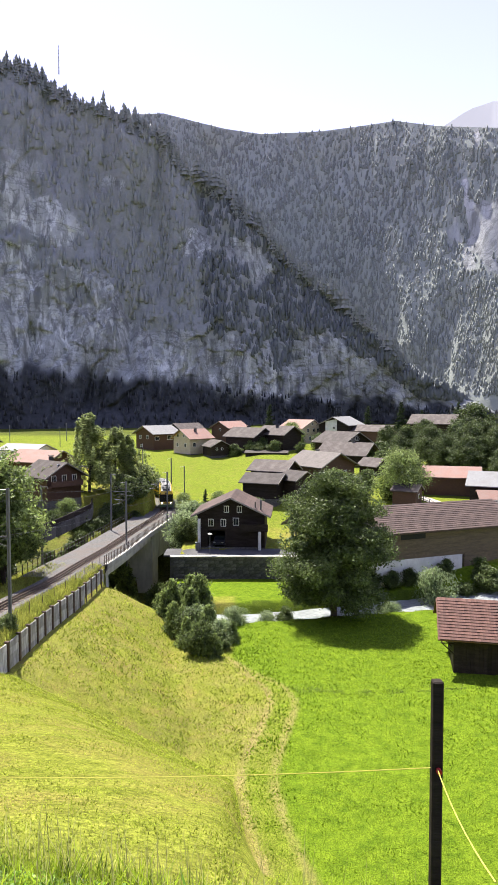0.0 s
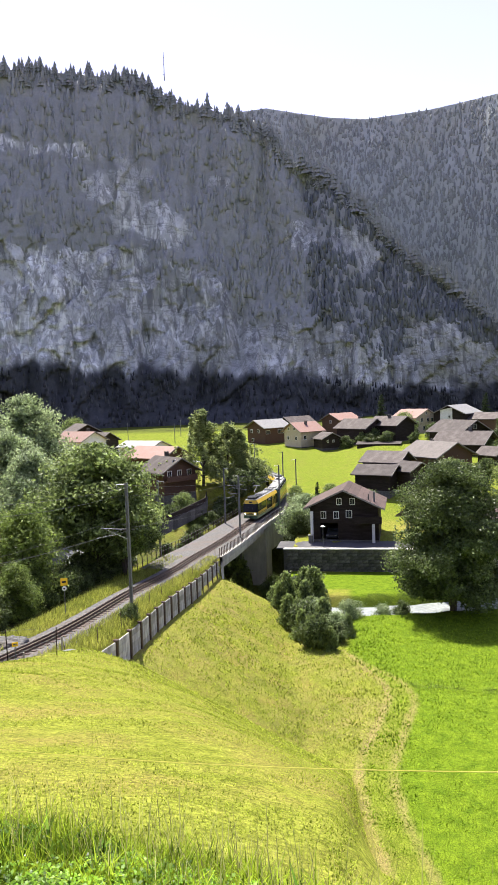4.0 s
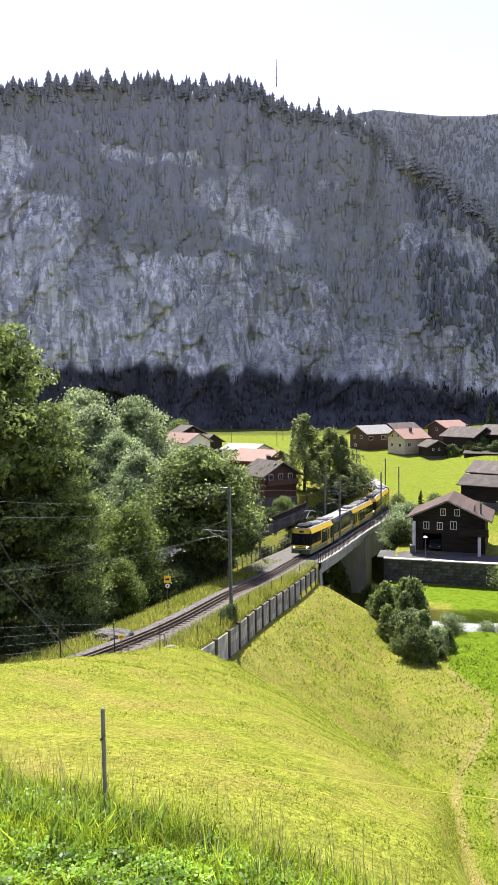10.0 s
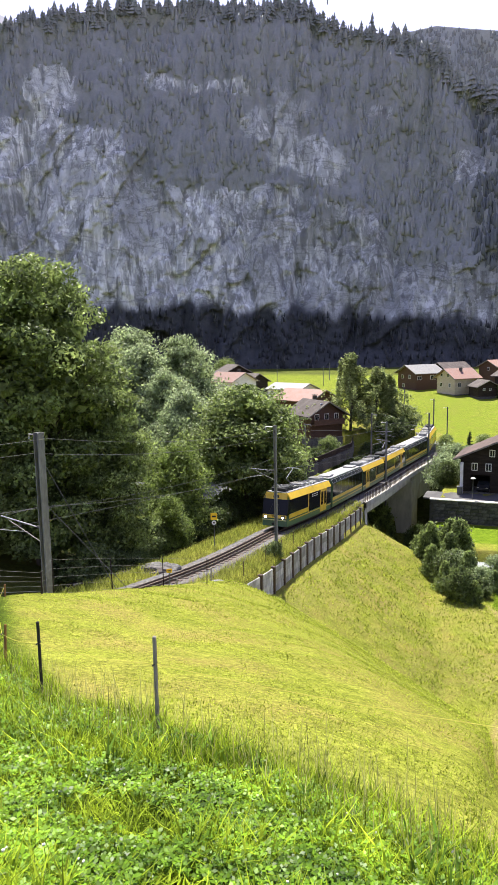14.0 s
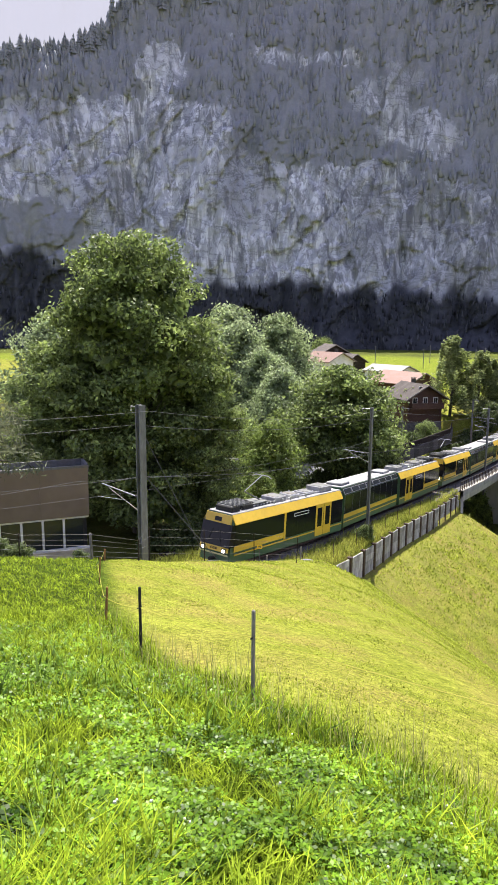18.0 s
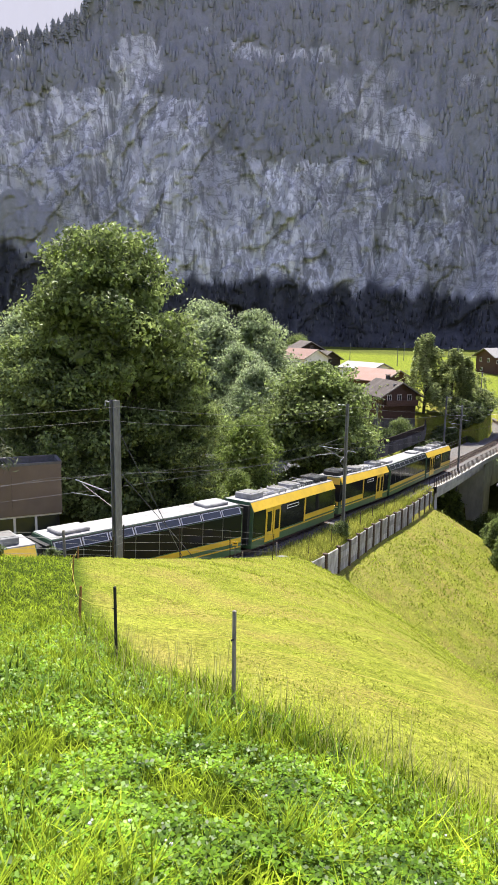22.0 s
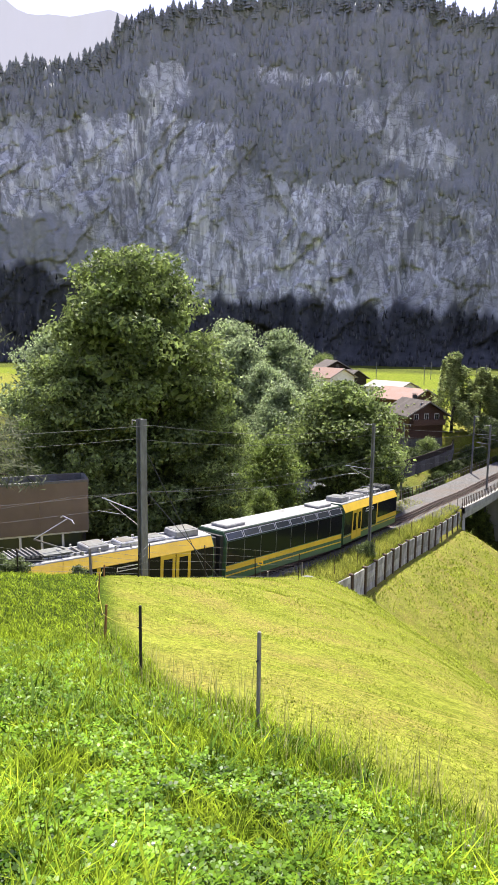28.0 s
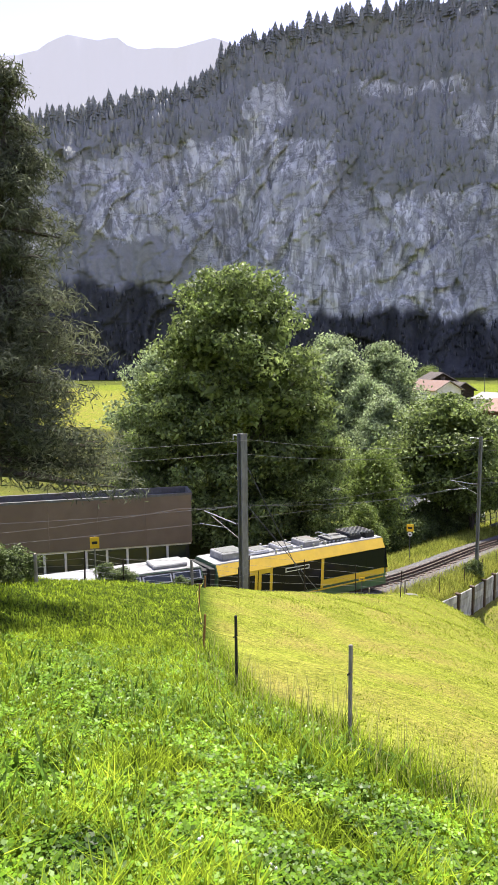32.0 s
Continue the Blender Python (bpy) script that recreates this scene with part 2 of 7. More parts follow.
# a darker copy for the ridge, where the sun reaches the trees
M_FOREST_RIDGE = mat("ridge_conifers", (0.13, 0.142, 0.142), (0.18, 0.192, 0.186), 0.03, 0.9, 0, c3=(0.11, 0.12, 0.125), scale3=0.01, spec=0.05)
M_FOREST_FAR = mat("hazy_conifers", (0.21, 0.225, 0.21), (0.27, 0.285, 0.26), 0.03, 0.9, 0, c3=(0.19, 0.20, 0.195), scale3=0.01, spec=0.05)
M_GRASS_BLADE = leaf_mat("grass_blades", (0.045, 0.092, 0.005), (0.45, 0.57, 0.038), 0.36, 2.6)
M_POST = mat("ochre_timber", (0.20, 0.095, 0.035), (0.34, 0.17, 0.065), 8, 0.8, 0.4, stretch=(5, 5, 0.7), vary=0.15)
M_CLOVER = leaf_mat("clover_leaves", (0.020, 0.054, 0.004), (0.21, 0.37, 0.022), 0.30, 2.6)
M_DOCK = leaf_mat("dock_leaf_blades", (0.05, 0.11, 0.01), (0.16, 0.26, 0.03), 0.30, 2.0)
_b = M_CLOVER.node_tree.nodes["Principled BSDF"]
_b.inputs["Specular IOR Level"].default_value, _b.inputs["Roughness"].default_value = 0.12, 0.38
M_TURF = leaf_mat("mown_tufts", (0.205, 0.255, 0.027), (0.35, 0.395, 0.047), 0.36, 0.5)
M_TURF_LUSH = leaf_mat("meadow_tufts", (0.125, 0.205, 0.011), (0.25, 0.345, 0.022), 0.40, 0.6)
M_SEED = leaf_mat("dry_grass", (0.30, 0.30, 0.10), (0.42, 0.40, 0.16), 0.4, 0.8)


# ---- mesh helpers ----
def mesh_np(name, verts, faces, material, smooth=False):
    """A mesh from arrays: faces all of one size (n, k)."""
    verts, faces = np.asarray(verts, np.float32), np.asarray(faces, np.int32)
    me = bpy.data.meshes.new(name)
    k = faces.shape[1]
    me.vertices.add(len(verts))
    me.vertices.foreach_set("co", verts.ravel())
    me.loops.add(faces.size)
    me.loops.foreach_set("vertex_index", faces.ravel())
    me.polygons.add(len(faces))
    me.polygons.foreach_set("loop_start", np.arange(len(faces), dtype=np.int32) * k)
    me.polygons.foreach_set("loop_total", np.full(len(faces), k, np.int32))
    me.polygons.foreach_set("use_smooth", np.full(len(faces), smooth, bool))
    me.update(calc_edges=True)
    me.materials.append(material)
    return me


def empty(name, m, label="", category="", group="", kind=""):
    ob = new(name)
    ob.empty_display_size = 0.2
    ob.matrix_basis = m
    return tagged(ob, label, category, group, kind)


def done(name, bm, material, smooth=False):
    bmesh.ops.recalc_face_normals(bm, faces=bm.faces)
    for f in bm.faces:
        f.smooth = smooth
    me = bpy.data.meshes.new(name)
    bm.to_mesh(me)
    bm.free()
    me.materials.append(material)
    return me


def part(name, bm, material, parent, label="", m=None, smooth=False):
    """Links a bmesh (or a ready mesh) as one part under a thing or a part."""
    me = bm if isinstance(bm, bpy.types.Mesh) else done(name, bm, material, smooth)
    ob = new(name, me)
    ob.parent = parent
    if m is not None:
        ob.matrix_basis = m
    return tagged(ob, label)


def thing(name, bm, material, label="", category="", group="", kind="", m=None, smooth=False):
    me = bm if isinstance(bm, bpy.types.Mesh) else done(name, bm, material, smooth)
    ob = new(name, me)
    if m is not None:
        ob.matrix_basis = m
    return tagged(ob, label, category, group, kind)


def box(x0, x1, y0, y1, z0, z1, bevel=0.0, bm=None):
    own = bmesh.new()
    v = [own.verts.new((x, y, z)) for z in (z0, z1) for x, y in ((x0, y0), (x1, y0), (x1, y1), (x0, y1))]
    for f in ((3, 2, 1, 0), (4, 5, 6, 7), (0, 1, 5, 4), (1, 2, 6, 5), (2, 3, 7, 6), (3, 0, 4, 7)):
        own.faces.new([v[i] for i in f])
    if bevel:
        bmesh.ops.bevel(own, geom=own.edges[:], offset=bevel, segments=1, affect="EDGES")
    return join(bm, own)


def join(bm, own):
    if bm is None:
        return own
    me = bpy.data.meshes.new("tmp")
    own.to_mesh(me)
    own.free()
    bm.from_mesh(me)
    bpy.data.meshes.remove(me)
    return bm


def prism(profile, y0, y1, bm=None, bevel=0.0):
    """A profile of (x, z) pairs drawn out along y."""
    own = bmesh.new()
    a = [own.verts.new((x, y0, z)) for x, z in profile]
    b = [own.verts.new((x, y1, z)) for x, z in profile]
    own.faces.new(a)
    own.faces.new(b[::-1])
    for i in range(len(a)):
        j = (i + 1) % len(a)
        own.faces.new((a[j], a[i], b[i], b[j]))
    if bevel:
        bmesh.ops.bevel(own, geom=own.edges[:], offset=bevel, segments=1, affect="EDGES")
    return join(bm, own)


def tube(points, r, n=6, bm=None, r1=None):
    """A round bar along points, tapering from r to r1."""
    own = bmesh.new()
    pts = [Vector(p) for p in points]
    r1 = r if r1 is None else r1
    rings = []
    for i, p in enumerate(pts):
        d = (pts[min(i + 1, len(pts) - 1)] - pts[max(i - 1, 0)]).normalized()
        u = d.orthogonal().normalized()
        if abs(d.z) < 0.9:
            u = d.cross(Vector((0, 0, 1))).normalized()
        w = d.cross(u)
        rr = r + (r1 - r) * i / max(1, len(pts) - 1)
        rings.append([own.verts.new(p + rr * (math.cos(a) * u + math.sin(a) * w)) for a in (2 * math.pi * k / n for k in range(n))])
    for a, b in zip(rings, rings[1:]):
        for k in range(n):
            own.faces.new((a[k], a[(k + 1) % n], b[(k + 1) % n], b[k]))
    own.faces.new(rings[0][::-1])
    own.faces.new(rings[-1])
    return join(bm, own)


def sstep(a, b, x):
    t = np.clip((x - a) / (b - a), 0, 1)
    return t * t * (3 - 2 * t)


def smin(a, b, k):
    h = np.clip(0.5 + 0.5 * (b - a) / k, 0, 1)
    return b + (a - b) * h - k * h * (1 - h)


_rng = np.random.default_rng(7)
_PERM = _rng.random((64, 64))


def vnoise(x, y, seed=0):
    """Smooth value noise, -1..1, on arrays."""
    x, y = np.asarray(x, float) + seed * 17.31, np.asarray(y, float) + seed * 9.77
    xi, yi = np.floor(x).astype(int), np.floor(y).astype(int)
    fx, fy = x - xi, y - yi
    fx, fy = fx * fx * (3 - 2 * fx), fy * fy * (3 - 2 * fy)
    g = lambda i, j: _PERM[i % 64, j % 64]
    a = g(xi, yi) * (1 - fx) + g(xi + 1, yi) * fx
    b = g(xi, yi + 1) * (1 - fx) + g(xi + 1, yi + 1) * fx
    return 2 * (a * (1 - fy) + b * fy) - 1


def fbm(x, y, octaves=5, seed=0, gain=0.5):
    s, amp = 0.0, 1.0
    for k in range(octaves):
        s = s + amp * vnoise(x * 2 ** k, y * 2 ** k, seed + k)
        amp *= gain
    return s


def facets(x, y, seed=0):
    """Broken rock: cells, each a tilted plane. Returns the relief (about -1..1) and the distance to the next cell's edge."""
    x, y = np.asarray(x, float), np.asarray(y, float)
    xi, yi = np.floor(x).astype(int), np.floor(y).astype(int)
    g = lambda i, j, k: _PERM[(i * 7 + seed * 13 + k * 5) % 64, (j * 11 + seed * 29 + k * 3) % 64]
    d1, d2, out = np.full(x.shape, 9.0), np.full(x.shape, 9.0), np.zeros(x.shape)
    for i in (-1, 0, 1):
        for j in (-1, 0, 1):
            cx, cy = xi + i, yi + j
            dx, dy = x - cx - g(cx, cy, 1), y - cy - g(cx, cy, 2)
            d = np.hypot(dx, dy)
            v = (2 * g(cx, cy, 3) - 1) + dx * (2.4 * g(cx, cy, 4) - 1.2) + dy * (2.0 * g(cx, cy, 5) - 0.6)
            near = d < d1
            d2 = np.where(near, d1, np.minimum(d2, d))
            out = np.where(near, v, out)
            d1 = np.where(near, d, d1)
    return out, d2 - d1


# ---- the railway line: plan and height of the rails ----
_TRACK = [(-62, -48, -9.6), (-44, -22, -11.0), (-33.1, 2.1, -12.7), (-27.4, 15.8, -13.6), (-22.9, 26.6, -14.0), (-19.6, 39.5, -14.7),
          (-19.3, 53.6, -15.95), (-18.95, 63.9, -17.0), (-18.6, 74.2, -17.7), (-18.4, 86.9, -18.8), (-17.7, 104.6, -19.7), (-16.0, 118.3, -19.75),
          (-15.5, 127.5, -19.5), (-17.5, 137, -19.2), (-23.5, 147, -18.9), (-33.5, 156, -18.6), (-47, 162, -18.2), (-66, 166, -17.6), (-110, 170, -16.4),
          (-150, 172, -15.4)]


def _spline(pts, step=0.5):
    p = np.array(pts, float)
    p = np.vstack([2 * p[0] - p[1], p, 2 * p[-1] - p[-2]])
    out = []
    for i in range(1, len(p) - 2):
        n = max(2, int(np.linalg.norm(p[i + 1] - p[i]) / step))
        t = np.linspace(0, 1, n, endpoint=False)[:, None]
        a, b, c, d = p[i - 1], p[i], p[i + 1], p[i + 2]
        out.append(0.5 * (2 * b + (c - a) * t + (2 * a - 5 * b + 4 * c - d) * t ** 2 + (3 * b - a - 3 * c + d) * t ** 3))
    return np.vstack(out + [p[-2][None]])


TR = _spline(_TRACK)
TR_S = np.concatenate([[0], np.cumsum(np.linalg.norm(np.diff(TR, axis=0), axis=1))])


def track_at(s):
    return Vector([float(np.interp(s, TR_S, TR[:, k])) for k in range(3)])


def track_s_at_y(y):
    return float(np.interp(y, TR[:, 1], TR_S))


def track_side(s, off, dz=0.0):
    """A point beside the line: off metres to the right of one who looks along growing s (towards the far bridge end)."""
    p, q = track_at(s - 0.3), track_at(s + 0.3)
    d = (q - p).normalized()
    return track_at(s) + Vector((d.y, -d.x, 0)) * off + Vector((0, 0, dz))


def near_track(x, y):
    """Distance to the line (positive on the slope's side), and the rails' height there."""
    x, y = np.ravel(x), np.ravel(y)
    dist, zz, ss = np.empty(len(x)), np.empty(len(x)), np.empty(len(x))
    tx, ty, tz, ts = TR[::2, 0], TR[::2, 1], TR[::2, 2], TR_S[::2]
    dx, dy, dz = np.gradient(tx, ts), np.gradient(ty, ts), np.gradient(tz, ts)
    ln = np.hypot(dx, dy)
    for i in range(0, len(x), 4000):
        px, py = x[i:i + 4000], y[i:i + 4000]
        k = ((px[:, None] - tx) ** 2 + (py[:, None] - ty) ** 2).argmin(1)
        across = ((px - tx[k]) * dy[k] - (py - ty[k]) * dx[k]) / ln[k]
        along = np.clip(((px - tx[k]) * dx[k] + (py - ty[k]) * dy[k]) / ln[k], -0.6, 0.6)
        dist[i:i + 4000], zz[i:i + 4000], ss[i:i + 4000] = across, tz[k] + along * dz[k], ts[k] + along
    return dist, zz, ss


BR0, BR1 = 75.4, 117.0          # the bridge's ends, along y


def wall_off(y):
    """Distance of the retaining wall from the line's middle."""
    return 3.75 - 1.3 * np.clip((y - 36.8) / 38.0, 0, 1)


def river_y(x):
    return np.where(x > -2, 77.3 + 0.20 * x, 77.3 - 0.4 + 0.12 * (-2 - np.maximum(x, -20)))


def ground(x, y):
    """Height of the ground."""
    shape = np.shape(x)
    x, y = np.ravel(np.asarray(x, float)), np.ravel(np.asarray(y, float))
    d, rz, s = near_track(x, y)
    ty = np.interp(s, TR_S, TR[:, 1])
    # the mown hillside below the camera
    r = np.hypot(x, y)
    near = -1.6 - 0.36 * y + 0.06 * x + 0.055 * np.maximum(0, r - 9) * sstep(-3, -14, x)
    far = -0.5 - 0.50 * x - 0.578 * y
    far = far - 0.17 * np.maximum(0, y - 4.5) * sstep(-0.03, 0.015, x / np.maximum(y, 1.0))
    hill = smin(near, far, 1.8) + 0.10 * fbm(x * 0.25, y * 0.25, 3, 3)
    # the cutting for the line
    cut = rz - 0.5 + 0.75 * np.maximum(0, d - 2.6)
    hill = np.where(d > 0, smin(hill, cut, 0.8), hill)
    # the trough along the retaining wall's foot
    woff = wall_off(ty)
    foot = rz - 2.5 + 0.6 * np.maximum(0, d - woff) + 6.0 * (1 - sstep(35.6, 38.0, ty)) + 6.0 * sstep(73, 76, ty)
    hill = np.where(d > woff - 0.6, smin(hill, foot, 0.4), hill)
    # valley floor, on the bridge's sunny side
    ry = river_y(x)
    v = np.interp(y, [-100, 40, 72, 86, 94.0, 94.5, 100, 117, 150, 200, 400], [-23.2, -23.6, -24.0, -24.5, -24.6, -21.5, -21.4, -20.9, -18.0, -14.0, -15.0])
    v2 = np.interp(y, [-100, 40, 72, 86, 96, 117, 135, 200, 400], [-22.6, -23.0, -24.0, -24.0, -21.0, -17.6, -16.0, -13.0, -14.5])
    v = v + (v2 - v) * sstep(6, 22, x) + 1.6 * sstep(-8, 6, x) * sstep(108, 124, y) * (1 - sstep(6, 22, x)) + 0.10 * fbm(x * 0.12, y * 0.12, 3, 5)
    v = v - 9.0 * sstep(78, 85, y) * (1 - sstep(114, 119, y)) * sstep(-9.8, -12.2, x)
    v = v - 2.2 * (1 - sstep(2.4, 4.2, np.abs(y - ry))) * sstep(-26, -20, x)
    # the far side of the line
    vl = np.interp(y, [-20, 0, 40, 75, 100, 120, 150, 200, 400], [-10, -13.5, -16.6, -18.6, -18.2, -16.4, -15.0, -13.8, -14.8]) + 0.2 * fbm(x * 0.1, y * 0.1, 3, 9)
    bank = (rz - 0.42) - 0.55 * np.maximum(0, np.abs(d) - np.where(d > 0, woff, 3.4))
    bank = bank - np.where(d > woff - 0.55, (1.65 + 0.45 * np.exp(-np.maximum(0, d - woff) / 1.2)) * sstep(35.5, 39, ty), 0.0)
    on_bridge = sstep(BR0 - 1.5, BR0 + 0.3, ty) * (1 - sstep(BR1 - 0.5, BR1 + 1.5, ty))
    bank = bank - 20 * on_bridge
    rough = 0.06 * fbm(x * 1.1 + 0.4 * y, y * 1.1, 3, 15)
    bank = bank + np.where(d > woff + 0.5, rough, 0.0)
    hill = hill + 0.5 * rough * sstep(6, 12, y)
    v = v + 0.3 * rough * (y < 90) - 0.16 * np.exp(-((y - 53.1 - 0.09 * x + 0.25 * fbm(x * 0.5, y * 0, 2, 4)) / 0.28) ** 2) * sstep(3.0, 5.0, x)
    right = np.maximum(np.maximum(v, hill), bank)
    left = np.maximum(vl - 3.5 * on_bridge * sstep(30, 5, -d) - 7.0 * on_bridge * sstep(6.5, 4.6, -d), bank)
    w = np.where(y > 160, sstep(-40, -10, x), (d > 0) * 1.0)
    z = left + (right - left) * w
    in_line = (np.abs(d) < 2.6) & (on_bridge < 0.5) & (y < 175) & (y > -40)
    return np.where(in_line, rz - 0.45, z).reshape(shape)


def gz(x, y):
    return float(ground(np.array([x]), np.array([y]))[0])


def hill_material():
    """Grass: mown yellow-green slope, lush meadow, worn tracks, soil and painted shade, all by place."""
    m = mat("grass_ground", (0.152, 0.178, 0.020), (0.280, 0.300, 0.046), 1.6, 0.95, 0.35, c3=(0.29, 0.225, 0.070), scale3=0.45, amount3=0.6, spec=0.04)
    nt = m.node_tree
    b = nt.nodes["Principled BSDF"]
    col = b.inputs["Base Color"].links[0].from_socket

    def layer(attr, c1, c2, scale, col):
        at = nt.nodes.new("ShaderNodeAttribute")
        at.attribute_name = attr
        n = nt.nodes.new("ShaderNodeTexNoise")
        n.inputs["Scale"].default_value, n.inputs["Detail"].default_value, n.inputs["Roughness"].default_value = scale, 7, 0.7
        tc = nt.nodes.new("ShaderNodeTexCoord")
        nt.links.new(tc.outputs["Object"], n.inputs["Vector"])
        rp = nt.nodes.new("ShaderNodeValToRGB")
        rp.color_ramp.elements[0].position, rp.color_ramp.elements[1].position = 0.35, 0.66
        rp.color_ramp.elements[0].color, rp.color_ramp.elements[1].color = (*c1, 1), (*c2, 1)
        nt.links.new(n.outputs[0], rp.inputs[0])
        mx = nt.nodes.new("ShaderNodeMix")
        mx.data_type = "RGBA"
        nt.links.new(at.outputs["Fac"], mx.inputs["Factor"])
        nt.links.new(col, mx.inputs["A"])
        nt.links.new(rp.outputs[0], mx.inputs["B"])
        return mx.outputs["Result"]

    fine = nt.nodes.new("ShaderNodeTexNoise")
    fine.inputs["Scale"].default_value, fine.inputs["Detail"].default_value, fine.inputs["Roughness"].default_value = 11.0, 5, 0.85
    tco = nt.nodes.new("ShaderNodeTexCoord")
    nt.links.new(tco.outputs["Object"], fine.inputs["Vector"])
    for n in nt.nodes:
        if n.type == "BUMP":
            add = nt.nodes.new("ShaderNodeMath")
            add.operation = "ADD"
            nt.links.new(n.inputs["Height"].links[0].from_socket, add.inputs[0])
            nt.links.new(fine.outputs[0], add.inputs[1])
            nt.links.new(add.outputs[0], n.inputs["Height"])
            n.inputs["Distance"].default_value, n.inputs["Strength"].default_value = 0.12, 0.45
    # dark specks put the tufts' tiny shadows into the ground colour
    grain = nt.nodes.new("ShaderNodeValToRGB")
    grain.color_ramp.elements[0].position, grain.color_ramp.elements[1].position = 0.40, 0.60
    grain.color_ramp.elements[0].color, grain.color_ramp.elements[1].color = (0.38, 0.38, 0.38, 1), (1.15, 1.15, 1.15, 1)
    nt.links.new(fine.outputs[0], grain.inputs[0])
    col = layer("lush", (0.088, 0.150, 0.009), (0.185, 0.265, 0.017), 1.3, col)
    col = layer("uncut", (0.018, 0.032, 0.004), (0.06, 0.095, 0.010), 3.0, col)
    col = layer("worn", (0.24, 0.20, 0.07), (0.36, 0.30, 0.11), 2.5, col)
    # dark layer: soil and undergrowth, and shade painted into the ground
    col = layer("soil_and_shade", (0.020, 0.026, 0.010), (0.07, 0.075, 0.03), 1.2, col)
    mul = nt.nodes.new("ShaderNodeMix")
    mul.data_type, mul.blend_type = "RGBA", "MULTIPLY"
    mul.inputs["Factor"].default_value = 1.0
    nt.links.new(col, mul.inputs["A"])
    nt.links.new(grain.outputs[0], mul.inputs["B"])
    nt.links.new(mul.outputs["Result"], b.inputs["Base Color"])
    return m


def path_dist(x, y, pts):
    best = np.full(np.shape(x), 1e9)
    for (ax, ay), (bx, by) in zip(pts, pts[1:]):
        t = np.clip(((x - ax) * (bx - ax) + (y - ay) * (by - ay)) / ((bx - ax) ** 2 + (by - ay) ** 2), 0, 1)
        best = np.minimum(best, np.hypot(x - ax - t * (bx - ax), y - ay - t * (by - ay)))
    return best


def fence_y(x):
    return np.interp(x, [-60, -18, -13, -8.9, -5.4, -3.1, 1.2, 8, 30], [40, 19.5, 13.7, 9.4, 6.25, 5.2, 4.06, 2.0, -6])


# the two wheel tracks along the foot of the slope
TOE = [(1.6, 26), (0.95, 32), (-0.1, 37), (-0.55, 40.7), (-0.4, 43.5), (0.6, 47.2), (1.7, 52.0), (1.6, 54.2), (0.7, 56.8), (-1.6, 61)]
TOE_OUT = [(4.4, 26), (3.2, 32), (2.0, 37), (1.6, 40.1), (1.7, 42.8), (2.45, 46.4), (3.55, 51.0), (3.6, 53.0), (2.8, 55.6), (0.4, 58.5), (-2.0, 62)]


